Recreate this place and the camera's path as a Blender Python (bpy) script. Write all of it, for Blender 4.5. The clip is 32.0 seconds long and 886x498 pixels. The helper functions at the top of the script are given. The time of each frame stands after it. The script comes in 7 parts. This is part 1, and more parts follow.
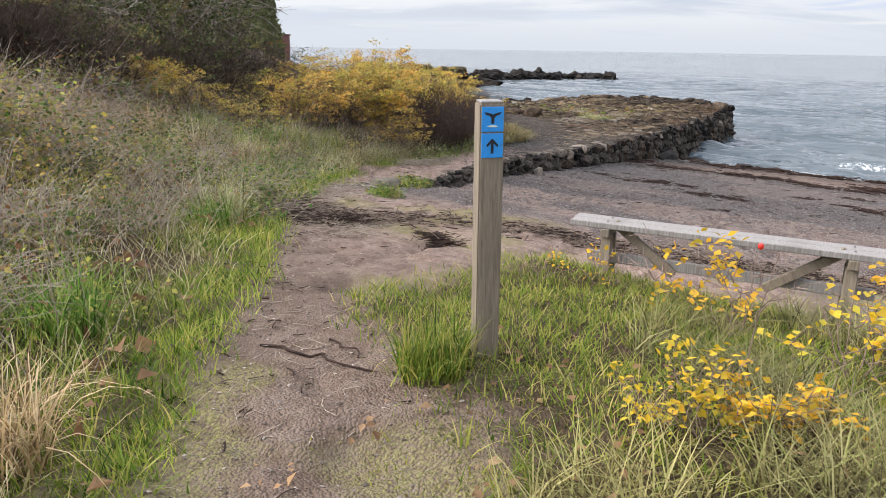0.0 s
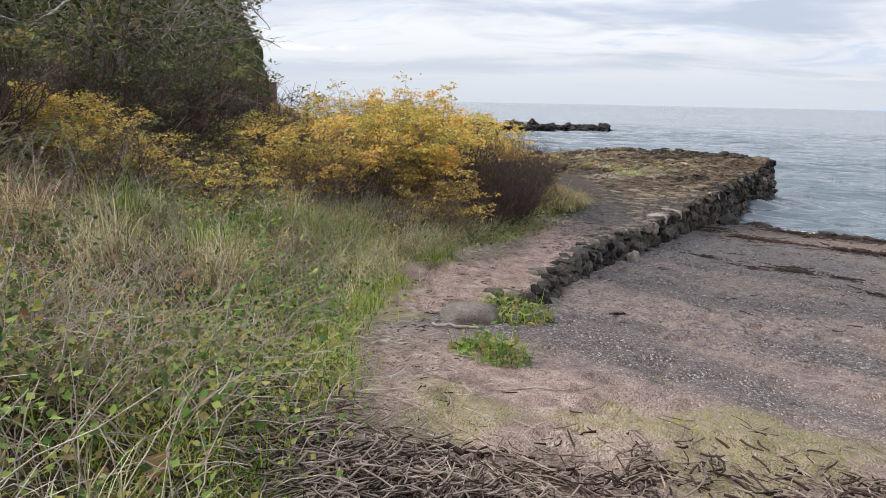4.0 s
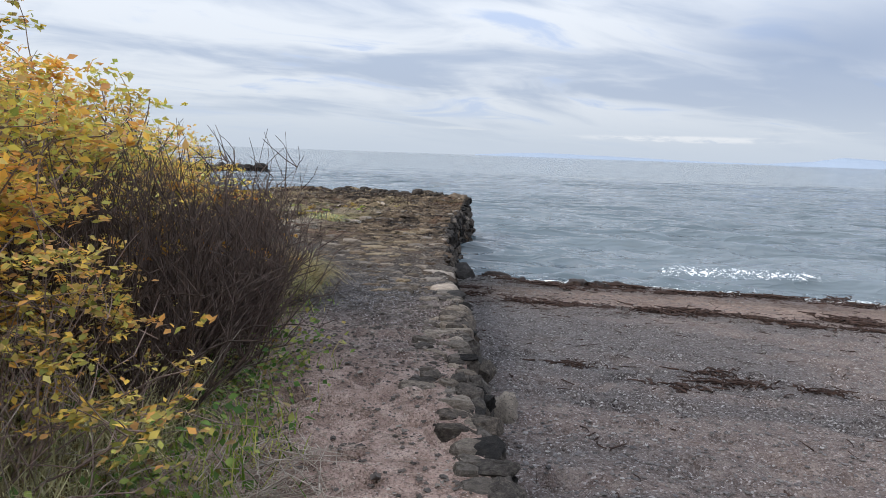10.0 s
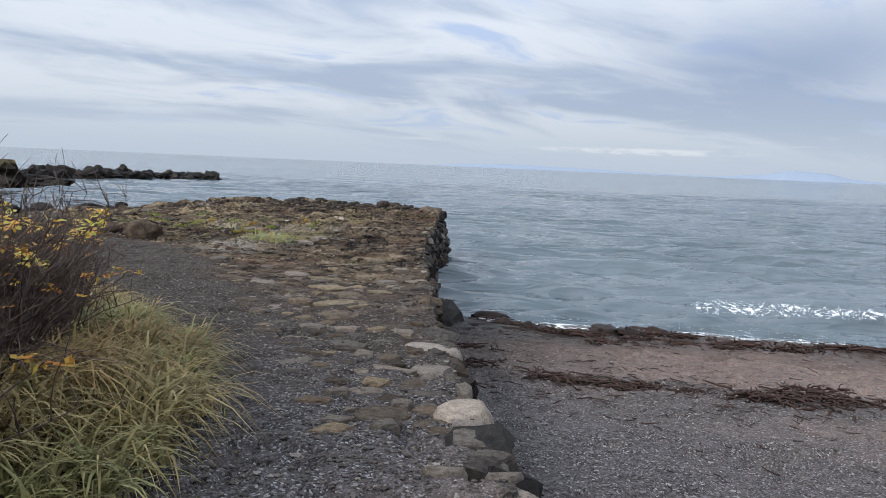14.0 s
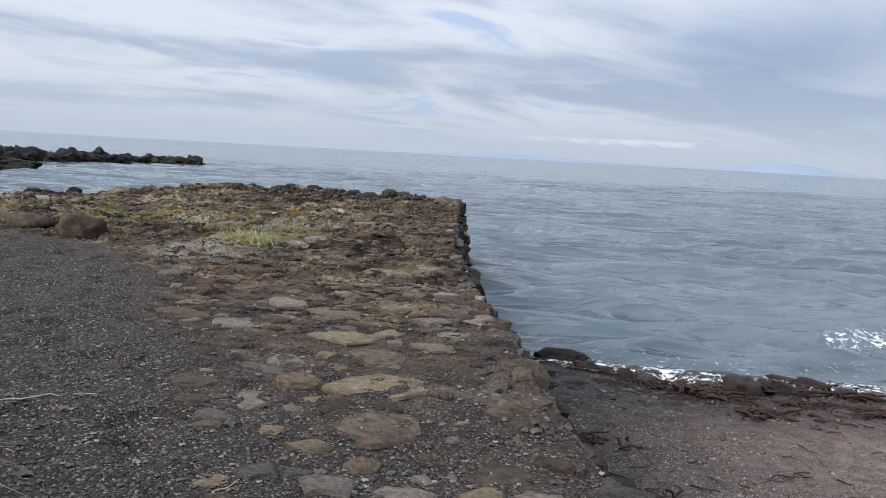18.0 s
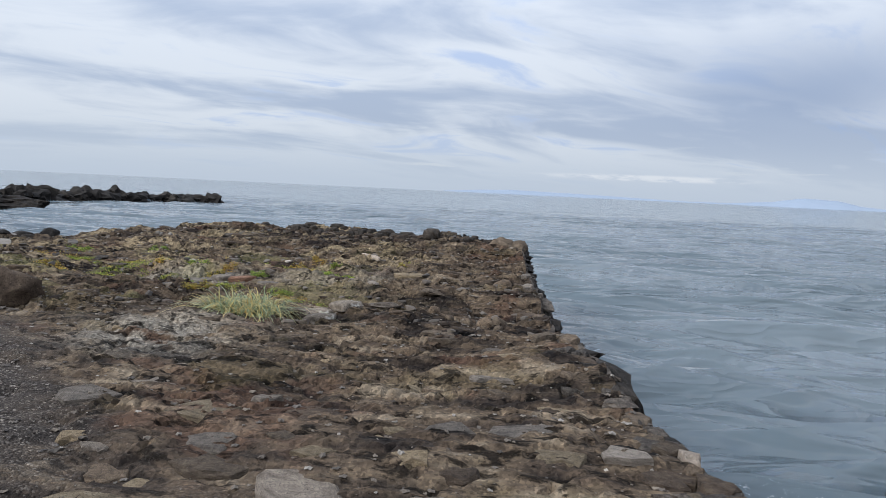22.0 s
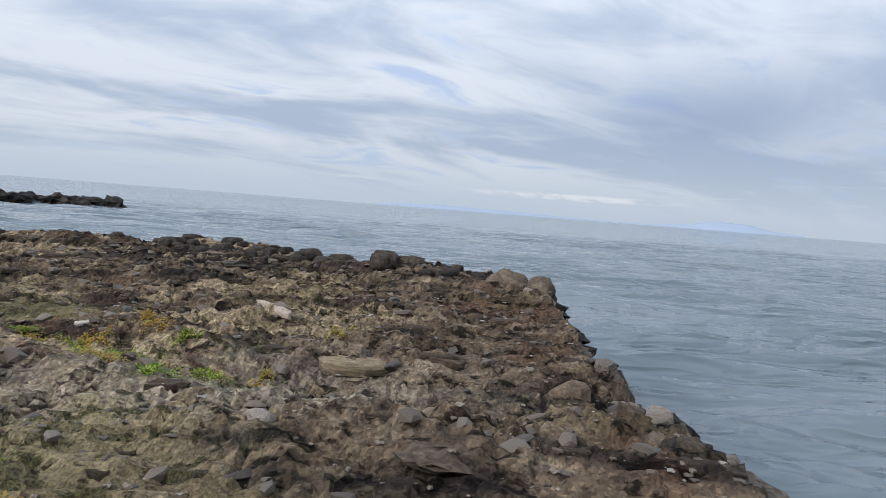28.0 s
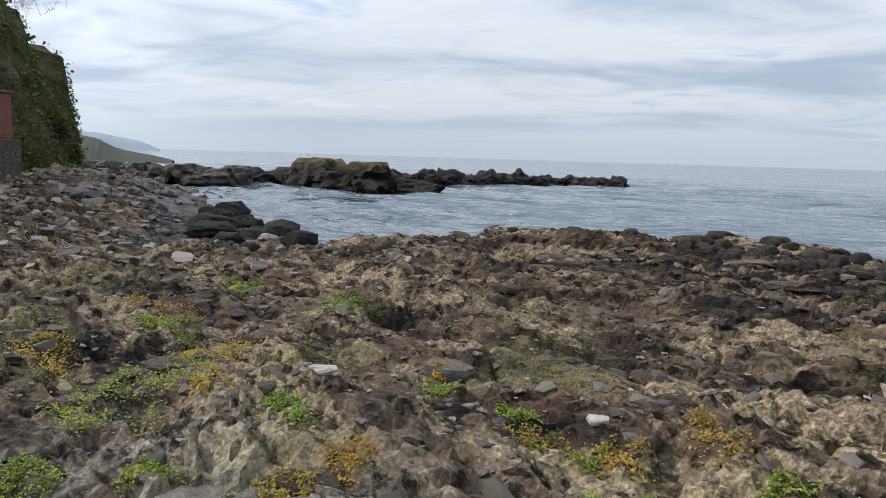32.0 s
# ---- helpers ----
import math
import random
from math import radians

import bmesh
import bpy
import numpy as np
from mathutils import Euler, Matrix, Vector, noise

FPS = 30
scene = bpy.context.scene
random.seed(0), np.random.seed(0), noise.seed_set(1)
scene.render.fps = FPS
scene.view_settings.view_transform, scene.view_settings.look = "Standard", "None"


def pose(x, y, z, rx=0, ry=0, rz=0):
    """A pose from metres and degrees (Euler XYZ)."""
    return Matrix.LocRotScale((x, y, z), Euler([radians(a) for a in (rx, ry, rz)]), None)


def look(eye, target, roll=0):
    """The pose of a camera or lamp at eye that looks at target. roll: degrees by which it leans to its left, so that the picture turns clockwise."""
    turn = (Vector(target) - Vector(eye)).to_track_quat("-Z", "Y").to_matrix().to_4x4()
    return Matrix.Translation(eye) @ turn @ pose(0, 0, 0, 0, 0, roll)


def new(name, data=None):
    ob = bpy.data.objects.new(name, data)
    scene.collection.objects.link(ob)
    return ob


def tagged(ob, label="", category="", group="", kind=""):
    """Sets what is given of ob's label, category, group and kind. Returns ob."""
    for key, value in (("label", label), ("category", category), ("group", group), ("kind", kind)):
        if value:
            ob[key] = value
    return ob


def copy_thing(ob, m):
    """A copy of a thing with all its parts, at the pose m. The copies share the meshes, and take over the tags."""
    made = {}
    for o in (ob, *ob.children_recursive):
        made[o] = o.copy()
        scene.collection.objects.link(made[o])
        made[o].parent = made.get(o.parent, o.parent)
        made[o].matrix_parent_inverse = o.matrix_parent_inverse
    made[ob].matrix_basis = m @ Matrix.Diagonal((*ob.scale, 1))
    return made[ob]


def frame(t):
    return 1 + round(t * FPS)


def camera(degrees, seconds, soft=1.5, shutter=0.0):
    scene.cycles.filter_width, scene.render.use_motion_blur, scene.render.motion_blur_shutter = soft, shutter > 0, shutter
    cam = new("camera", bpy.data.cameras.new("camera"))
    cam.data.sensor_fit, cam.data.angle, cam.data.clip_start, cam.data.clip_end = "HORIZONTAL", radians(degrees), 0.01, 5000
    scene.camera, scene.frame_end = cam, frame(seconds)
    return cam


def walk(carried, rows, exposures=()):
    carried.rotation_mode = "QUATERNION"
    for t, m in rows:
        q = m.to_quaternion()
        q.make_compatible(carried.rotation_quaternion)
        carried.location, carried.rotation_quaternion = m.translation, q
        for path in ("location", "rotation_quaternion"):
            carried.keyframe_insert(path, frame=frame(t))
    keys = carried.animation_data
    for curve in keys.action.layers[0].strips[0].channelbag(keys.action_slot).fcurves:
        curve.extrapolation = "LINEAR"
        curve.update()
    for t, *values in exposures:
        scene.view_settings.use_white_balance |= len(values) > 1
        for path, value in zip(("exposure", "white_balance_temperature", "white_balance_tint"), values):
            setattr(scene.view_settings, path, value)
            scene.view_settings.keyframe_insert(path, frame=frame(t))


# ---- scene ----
# The walk: seconds, eye, a point looked at, lean.
cam = camera(64.34, 32.0, soft=0.4)
PATH = [
    (0.0, (0.000, -0.000, 1.496), (-6.225, 7.331, -1.243), 0.85),
    (0.5, (-0.625, 0.373, 1.466), (-7.222, 7.399, -1.201), 0.76),
    (1.0, (-1.302, 0.758, 1.450), (-8.187, 7.535, -1.131), 1.88),
    (1.5, (-1.734, 1.002, 1.408), (-8.442, 8.011, -1.018), 1.72),
    (2.0, (-2.221, 1.319, 1.380), (-8.856, 8.431, -0.943), 1.70),
    (2.5, (-2.734, 1.689, 1.342), (-8.951, 9.209, -0.849), 1.33),
    (3.0, (-3.144, 2.076, 1.339), (-9.189, 9.749, -0.806), 1.26),
    (3.5, (-3.663, 2.522, 1.294), (-9.696, 10.218, -0.797), 1.30),
    (4.0, (-4.167, 2.962, 1.245), (-10.322, 10.570, -0.815), 1.18),
    (4.5, (-4.648, 3.330, 1.216), (-10.659, 11.052, -0.841), 1.65),
    (6.5, (-6.409, 4.999, 0.942), (-12.093, 12.924, -1.270), 1.33),
    (7.0, (-6.806, 5.526, 0.891), (-11.930, 13.830, -1.297), 1.20),
    (7.5, (-7.155, 6.051, 0.840), (-11.709, 14.711, -1.227), 0.21),
    (8.0, (-7.487, 6.551, 0.804), (-11.457, 15.507, -1.203), 0.61),
    (8.5, (-7.790, 7.062, 0.813), (-11.238, 16.259, -1.061), 0.45),
    (9.0, (-8.025, 7.609, 0.751), (-10.991, 17.004, -0.964), 1.14),
    (9.5, (-8.244, 8.176, 0.689), (-10.508, 17.810, -0.749), 1.59),
    (10.0, (-8.464, 8.761, 0.654), (-10.390, 18.481, -0.694), 2.00),
    (10.5, (-8.723, 9.338, 0.616), (-10.009, 19.164, -0.731), 2.92),
    (11.0, (-8.868, 9.927, 0.594), (-9.758, 19.796, -0.750), 3.33),
    (11.5, (-8.974, 10.564, 0.581), (-9.668, 20.451, -0.749), 3.74),
    (12.0, (-9.081, 11.153, 0.588), (-9.873, 21.031, -0.753), 3.39),
    (12.5, (-9.231, 11.742, 0.561), (-10.455, 21.581, -0.743), 3.03),
    (13.0, (-9.443, 12.338, 0.553), (-10.716, 22.178, -0.691), 2.71),
    (13.5, (-9.600, 12.953, 0.509), (-10.926, 22.792, -0.688), 2.60),
    (14.0, (-9.810, 13.504, 0.474), (-11.188, 23.337, -0.710), 2.45),
    (14.5, (-9.934, 14.044, 0.438), (-11.451, 23.854, -0.774), 2.41),
    (16.5, (-10.728, 16.273, 0.267), (-12.858, 25.965, -0.973), 1.78),
    (17.0, (-11.038, 16.769, 0.217), (-13.152, 26.432, -1.255), 2.99),
    (17.5, (-11.255, 17.373, 0.237), (-12.342, 27.223, -1.103), 2.92),
    (18.0, (-11.450, 17.886, 0.217), (-12.642, 27.725, -1.116), 3.16),
    (18.5, (-11.644, 18.455, 0.191), (-12.903, 28.301, -1.021), 2.89),
    (19.0, (-11.763, 19.022, 0.117), (-13.155, 28.859, -1.026), 2.89),
    (19.5, (-12.036, 19.517, 0.079), (-13.464, 29.360, -0.954), 2.76),
    (20.0, (-12.220, 20.043, 0.033), (-13.685, 29.888, -0.931), 2.73),
    (20.5, (-12.446, 20.526, 0.002), (-13.892, 30.376, -0.939), 2.81),
    (21.0, (-12.621, 21.133, 0.003), (-14.095, 30.981, -0.917), 2.59),
    (21.5, (-12.772, 21.694, -0.003), (-14.262, 31.541, -0.900), 2.90),
    (22.0, (-12.962, 22.306, 0.001), (-14.471, 32.156, -0.828), 2.72),
    (22.5, (-13.141, 22.864, -0.046), (-14.632, 32.721, -0.822), 2.84),
    (23.0, (-13.330, 23.444, -0.106), (-14.772, 33.316, -0.795), 2.98),
    (23.5, (-13.488, 24.039, -0.161), (-14.846, 33.925, -0.805), 3.28),
    (24.0, (-13.681, 24.666, -0.174), (-14.916, 34.573, -0.760), 3.74),
    (24.5, (-13.887, 25.296, -0.161), (-15.071, 35.209, -0.737), 3.74),
    (25.0, (-14.037, 25.895, -0.153), (-15.131, 35.818, -0.722), 3.94),
    (25.5, (-14.196, 26.542, -0.161), (-15.227, 36.471, -0.752), 3.71),
    (26.0, (-14.302, 27.168, -0.184), (-15.088, 37.121, -0.763), 4.03),
    (26.5, (-14.433, 27.779, -0.210), (-14.936, 37.751, -0.749), 4.41),
    (28.5, (-14.659, 29.975, -0.293), (-15.148, 39.946, -0.882), 4.47),
    (29.0, (-14.636, 30.203, -0.238), (-16.995, 39.899, -0.893), 3.63),
    (29.5, (-14.879, 30.654, -0.217), (-18.935, 39.761, -1.002), 2.94),
    (30.0, (-15.266, 31.017, -0.208), (-19.663, 39.952, -1.115), 3.10),
    (30.5, (-15.522, 31.399, -0.162), (-19.834, 40.370, -1.118), 1.79),
    (31.0, (-15.745, 31.751, -0.142), (-20.220, 40.607, -1.387), 1.76),
    (31.5, (-16.079, 32.077, -0.120), (-21.466, 40.364, -1.639), 2.19),
    (32.0, (-16.311, 32.339, -0.137), (-22.905, 39.744, -1.435), 1.72),
]
# the clip's own exposure and white balance drift as it turns from the bank to the sea
EXPOSURE = [(0.0, 0.30, 6600, 12), (4.0, 0.24, 6500, 11), (7.0, 0.26, 6400, 11), (9.0, 0.12, 6250, 10), (12.0, -0.08, 6100, 9), (14.0, -0.10, 6050, 9), (23.0, -0.12, 6000, 9), (29.0, -0.13, 6050, 9), (30.5, -0.15, 6100, 9), (32.0, -0.08, 6150, 9)]
walk(cam, [(t, look(eye, aim, lean)) for t, eye, aim, lean in PATH], EXPOSURE)

# ---- world, sun ----
SUN_AZ, SUN_EL = radians(-124), radians(33)
world = bpy.data.worlds.new("sky")
scene.world = world
world.use_nodes = True
wt = world.node_tree
wt.nodes.clear()


def wnode(kind, **kw):
    n = wt.nodes.new(kind)
    for k, v in kw.items():
        if k == "op":
            n.operation = v
        elif k == "ins":
            for i, val in v.items():
                if isinstance(val, bpy.types.NodeSocket):
                    wt.links.new(val, n.inputs[i])
                else:
                    n.inputs[i].default_value = val
    return n


def wmath(op, a, b=0.0, c=0.0, clamp=False):
    n = wnode("ShaderNodeMath", op=op, ins={0: a, 1: b, 2: c})
    n.use_clamp = clamp
    return n.outputs[0]


def wmix(fac, a, b):
    n = wt.nodes.new("ShaderNodeMix")
    n.data_type = "RGBA"
    for i, v in ((0, fac), (6, a), (7, b)):
        if isinstance(v, bpy.types.NodeSocket):
            wt.links.new(v, n.inputs[i])
        else:
            n.inputs[i].default_value = v
    return n.outputs[2]


def wramp(v, lo, hi):
    n = wt.nodes.new("ShaderNodeMapRange")
    n.interpolation_type = "SMOOTHSTEP"
    wt.links.new(v, n.inputs[0])
    n.inputs[1].default_value, n.inputs[2].default_value = lo, hi
    return n.outputs[0]


sky = wnode("ShaderNodeTexSky")
sky.sky_type, sky.sun_disc = "NISHITA", False
sky.sun_elevation, sky.sun_rotation = SUN_EL, -SUN_AZ
sky.air_density, sky.dust_density = 1.0, 2.0
co = wnode("ShaderNodeTexCoord").outputs["Generated"]
sep = wnode("ShaderNodeSeparateXYZ", ins={0: co})
dx, dy, dz = sep.outputs
up = wmath("MAXIMUM", dz, 0.0)
# cloud sheets seen on a plane overhead, drawn out towards the horizon
den = wmath("ADD", up, 0.16)
pu, pv = wmath("DIVIDE", dx, den), wmath("DIVIDE", dy, den)
rot_u = wmath("ADD", wmath("MULTIPLY", pu, 0.80), wmath("MULTIPLY", pv, 0.60))
rot_v = wmath("SUBTRACT", wmath("MULTIPLY", pv, 0.80), wmath("MULTIPLY", pu, 0.60))
cpos = wnode("ShaderNodeCombineXYZ", ins={0: wmath("MULTIPLY", rot_u, 0.75), 1: wmath("MULTIPLY", rot_v, 1.25), 2: 3.1}).outputs[0]
big = wnode("ShaderNodeTexNoise", ins={"Vector": cpos, "Scale": 0.62, "Detail": 5.0, "Roughness": 0.48, "Distortion": 0.55}).outputs[0]
fine = wnode("ShaderNodeTexNoise", ins={"Vector": cpos, "Scale": 1.7, "Detail": 7.0, "Roughness": 0.55, "Distortion": 0.8}).outputs[0]
mass = wmath("ADD", wmath("MULTIPLY", big, 0.68), wmath("MULTIPLY", fine, 0.32))
grey = (5.2, 5.85, 7.1, 1)
white = (8.7, 8.9, 9.25, 1)
cloud = wmix(wramp(mass, 0.42, 0.57), grey, white)
gap = wramp(fine, 0.56, 0.72)
cloud = wmix(wmath("MULTIPLY", gap, 0.6), cloud, (4.2, 5.6, 8.6, 1))
# one heavier blue-grey bank of cloud out to sea
az = wmath("ARCTAN2", dx, dy)
ba = wmath("DIVIDE", wmath("SUBTRACT", az, 0.31), 0.17)
be = wmath("DIVIDE", wmath("SUBTRACT", wmath("ADD", up, wmath("MULTIPLY", big, 0.10)), 0.205), 0.062)
blob = wmath("EXPONENT", wmath("MULTIPLY", wmath("ADD", wmath("MULTIPLY", ba, ba), wmath("MULTIPLY", be, be)), -1.0))
cloud = wmix(wmath("MULTIPLY", blob, 0.9), cloud, (3.9, 4.65, 6.2, 1))
# small bright fair-weather strips low over the sea
lowv = wnode("ShaderNodeCombineXYZ", ins={0: wmath("MULTIPLY", az, 5.0), 1: wmath("MULTIPLY", up, 75.0), 2: 0.7}).outputs[0]
low = wnode("ShaderNodeTexNoise", ins={"Vector": lowv, "Scale": 1.0, "Detail": 5.0, "Roughness": 0.6}).outputs[0]
speckv = wnode("ShaderNodeCombineXYZ", ins={0: wmath("MULTIPLY", az, 26.0), 1: wmath("MULTIPLY", up, 120.0), 2: 1.3}).outputs[0]
specks = wnode("ShaderNodeTexNoise", ins={"Vector": speckv, "Scale": 1.0, "Detail": 4.0, "Roughness": 0.6}).outputs[0]


def puff(azimuth, width, height, depth):
    """A thin row of small bright clouds."""
    u = wmath("DIVIDE", wmath("SUBTRACT", az, azimuth), width)
    v = wmath("DIVIDE", wmath("SUBTRACT", up, wmath("ADD", height - 0.5 * depth, wmath("MULTIPLY", low, depth))), depth)
    near = wmath("EXPONENT", wmath("MULTIPLY", wmath("ADD", wmath("MULTIPLY", u, u), wmath("MULTIPLY", v, v)), -1.0))
    return wmath("MULTIPLY", wramp(near, 0.15, 0.8), wramp(specks, 0.40, 0.62))


band = wmath("MULTIPLY", wramp(up, 0.022, 0.032), wramp(up, 0.085, 0.05))
strips = wmath("MULTIPLY", band, wramp(low, 0.60, 0.70))
haze = wmix(wramp(up, 0.0, 0.10), (6.9, 7.5, 8.3, 1), cloud)
# brighter towards the veiled sun
sunv = (math.cos(SUN_EL) * math.sin(SUN_AZ), math.cos(SUN_EL) * math.cos(SUN_AZ), math.sin(SUN_EL))
dot = wnode("ShaderNodeVectorMath", op="DOT_PRODUCT", ins={0: co, 1: sunv}).outputs["Value"]
# an overcast sky is about three times as bright overhead as at the horizon
glow = wmath("ADD", wmath("ADD", 0.90, wmath("MULTIPLY", wramp(dot, 0.2, 1.0), 0.6)), wmath("MULTIPLY", wmath("POWER", up, 1.6), 2.0))
haze = wmix(wmath("MULTIPLY", strips, 0.7), haze, (8.2, 8.5, 8.8, 1))
haze = wmix(wmath("MAXIMUM", puff(-0.90, 0.12, 0.068, 0.006), puff(0.12, 0.14, 0.029, 0.005)), haze, (9.3, 9.4, 9.6, 1))
scaled = wnode("ShaderNodeVectorMath", op="SCALE", ins={0: haze, "Scale": glow}).outputs[0]
total = wmix(0.92, sky.outputs[0], scaled)
bg = wnode("ShaderNodeBackground", ins={0: total, 1: 0.1})
out = wnode("ShaderNodeOutputWorld", ins={0: bg.outputs[0]})

sun = new("sun", bpy.data.lights.new("sun", "SUN"))
sun.data.energy, sun.data.angle, sun.data.color = 4.8, radians(24), (1.0, 0.95, 0.87)
sun.matrix_world = look((sunv[0] * 50, sunv[1] * 50, sunv[2] * 50), (0, 0, 0))

# ---- materials ----
class Nodes:
    """Short calls for one material's node tree."""

    def __init__(self, name, rough=0.8, spec=0.3):
        self.mat = bpy.data.materials.new(name)
        self.mat.use_nodes = True
        self.t = self.mat.node_tree
        self.b = self.t.nodes["Principled BSDF"]
        self.b.inputs["Roughness"].default_value = rough
        self.b.inputs["Specular IOR Level"].default_value = spec
        self.co = self.t.nodes.new("ShaderNodeTexCoord").outputs["Object"]

    def put(self, v, socket):
        if isinstance(v, bpy.types.NodeSocket):
            self.t.links.new(v, socket)
        else:
            socket.default_value = v

    def noise(self, scale, detail=4.0, rough=0.55, dist=0.0, vec=None, out=0):
        n = self.t.nodes.new("ShaderNodeTexNoise")
        self.t.links.new(vec or self.co, n.inputs["Vector"])
        for k, v in (("Scale", scale), ("Detail", detail), ("Roughness", rough), ("Distortion", dist)):
            n.inputs[k].default_value = v
        return n.outputs[out]

    def voro(self, scale, feature="F1", out="Distance", vec=None, rnd=1.0):
        n = self.t.nodes.new("ShaderNodeTexVoronoi")
        n.feature = feature
        self.t.links.new(vec or self.co, n.inputs["Vector"])
        n.inputs["Scale"].default_value = scale
        n.inputs["Randomness"].default_value = rnd
        return n.outputs[out]

    def math(self, op, a, b=0.0):
        n = self.t.nodes.new("ShaderNodeMath")
        n.operation = op
        self.put(a, n.inputs[0])
        self.put(b, n.inputs[1])
        return n.outputs[0]

    def rng(self, v, lo, hi, a=0.0, b=1.0):
        n = self.t.nodes.new("ShaderNodeMapRange")
        n.interpolation_type = "SMOOTHSTEP"
        for i, x in enumerate((v, lo, hi, a, b)):
            self.put(x, n.inputs[i])
        return n.outputs[0]

    def mix(self, fac, a, b, mode="MIX"):
        n = self.t.nodes.new("ShaderNodeMix")
        n.data_type, n.blend_type = "RGBA", mode
        for i, v in ((0, fac), (6, a), (7, b)):
            if isinstance(v, tuple) and len(v) == 3:
                v = (*v, 1)
            self.put(v, n.inputs[i])
        return n.outputs[2]

    def ramp(self, v, *stops):
        n = self.t.nodes.new("ShaderNodeValToRGB")
        e = n.color_ramp.elements
        while len(e) < len(stops):
            e.new(0.5)
        for q, (p, c) in zip(e, stops):
            q.position, q.color = p, (*c, 1)
        self.t.links.new(v, n.inputs[0])
        return n.outputs[0]

    def attr(self, name):
        n = self.t.nodes.new("ShaderNodeAttribute")
        n.attribute_name = name
        return n.outputs["Fac"]

    def rand(self):
        return self.t.nodes.new("ShaderNodeObjectInfo").outputs["Random"]

    def island(self):
        return self.t.nodes.new("ShaderNodeNewGeometry").outputs["Random Per Island"]

    def mapped(self, scale):
        n = self.t.nodes.new("ShaderNodeMapping")
        self.t.links.new(self.co, n.inputs[0])
        n.inputs["Scale"].default_value = scale
        return n.outputs[0]

    def finish(self, color, bump=None, dist=0.02, strength=1.0, rough=None):
        self.put(color if not isinstance(color, tuple) else (*color, 1), self.b.inputs["Base Color"])
        if bump is not None:
            n = self.t.nodes.new("ShaderNodeBump")
            n.inputs["Strength"].default_value, n.inputs["Distance"].default_value = strength, dist
            self.t.links.new(bump, n.inputs["Height"])
            self.t.links.new(n.outputs[0], self.b.inputs["Normal"])
        if rough is not None:
            self.put(rough, self.b.inputs["Roughness"])
        return self.mat


def ground_material():
    m = Nodes("ground", 0.95, 0.08)
    n1, n2, n3 = m.noise(0.9, 5), m.noise(7, 6, 0.6), m.noise(60, 4, 0.65)
    peb = m.voro(75)
    pebc = m.voro(75, out="Color")
    # trodden pinkish sand
    sand = m.ramp(n2, (0.3, (0.175, 0.118, 0.096)), (0.5, (0.315, 0.226, 0.190)), (0.7, (0.43, 0.335, 0.285)))
    sand = m.mix(m.rng(n3, 0.50, 0.62, 0.0, 0.65), sand, (0.07, 0.050, 0.042))
    sand = m.mix(m.rng(m.noise(85, 3), 0.62, 0.70, 0.0, 0.7), sand, (0.50, 0.45, 0.40))
    sand = m.mix(m.rng(m.noise(2.4, 6, 0.62), 0.52, 0.68, 0.0, 0.5), sand, (0.14, 0.100, 0.082))
    # dark shingle on the quay, cooler grey shingle on the beach
    sp = m.t.nodes.new("ShaderNodeSeparateColor")
    m.t.links.new(pebc, sp.inputs[0])
    grav = m.ramp(sp.outputs[0], (0.0, (0.014, 0.012, 0.011)), (0.6, (0.048, 0.040, 0.035)), (0.88, (0.085, 0.073, 0.063)), (1.0, (0.26, 0.23, 0.20)))
    grav = m.mix(m.rng(n2, 0.4, 0.65, 0.0, 0.4), grav, (0.05, 0.042, 0.037))
    grey = m.ramp(sp.outputs[0], (0.0, (0.022, 0.020, 0.020)), (0.5, (0.072, 0.065, 0.065)), (0.88, (0.135, 0.125, 0.125)), (1.0, (0.34, 0.33, 0.33)))
    grey = m.mix(m.rng(n2, 0.42, 0.66, 0.0, 0.45), grey, (0.105, 0.093, 0.090))
    grav = m.mix(m.attr("shore"), grav, grey)
    # weathered bedded rock: dark brown plates, tan crusts, gritty pits with painted shade
    bed = m.noise(1.5, 7, 0.6, 0.5, vec=m.mapped((0.6, 1.5, 2.0)))
    blk = m.math("ADD", m.math("MULTIPLY", m.attr("block"), 0.75), m.math("MULTIPLY", m.math("SUBTRACT", bed, 0.42), 2.0))
    rock = m.ramp(blk, (0.10, (0.006, 0.005, 0.005)), (0.36, (0.022, 0.017, 0.014)), (0.56, (0.050, 0.037, 0.027)), (0.80, (0.088, 0.066, 0.046)), (1.0, (0.15, 0.12, 0.088)))
    rock = m.mix(m.rng(n1, 0.53, 0.64, 0.0, 0.5), rock, (0.072, 0.040, 0.027))
    crust = m.noise(0.8, 8, 0.66, 0.8, vec=m.mapped((0.55, 1.5, 1.0)))
    tan = m.ramp(m.noise(30, 5, 0.65), (0.35, (0.085, 0.066, 0.043)), (0.5, (0.18, 0.14, 0.088)), (0.68, (0.28, 0.228, 0.155)))
    rock = m.mix(m.math("MULTIPLY", m.rng(crust, 0.51, 0.58, 0.0, 0.9), m.attr("tan")), rock, tan)
    chalk = m.math("MULTIPLY", m.attr("chalk"), m.rng(m.noise(1.6, 7, 0.65, 0.5), 0.42, 0.52))
    rock = m.mix(chalk, rock, m.ramp(m.noise(22, 6, 0.7), (0.34, (0.06, 0.053, 0.045)), (0.48, (0.17, 0.153, 0.13)), (0.66, (0.31, 0.285, 0.245))))
    olive = m.ramp(n3, (0.35, (0.03, 0.025, 0.011)), (0.65, (0.10, 0.08, 0.03)))
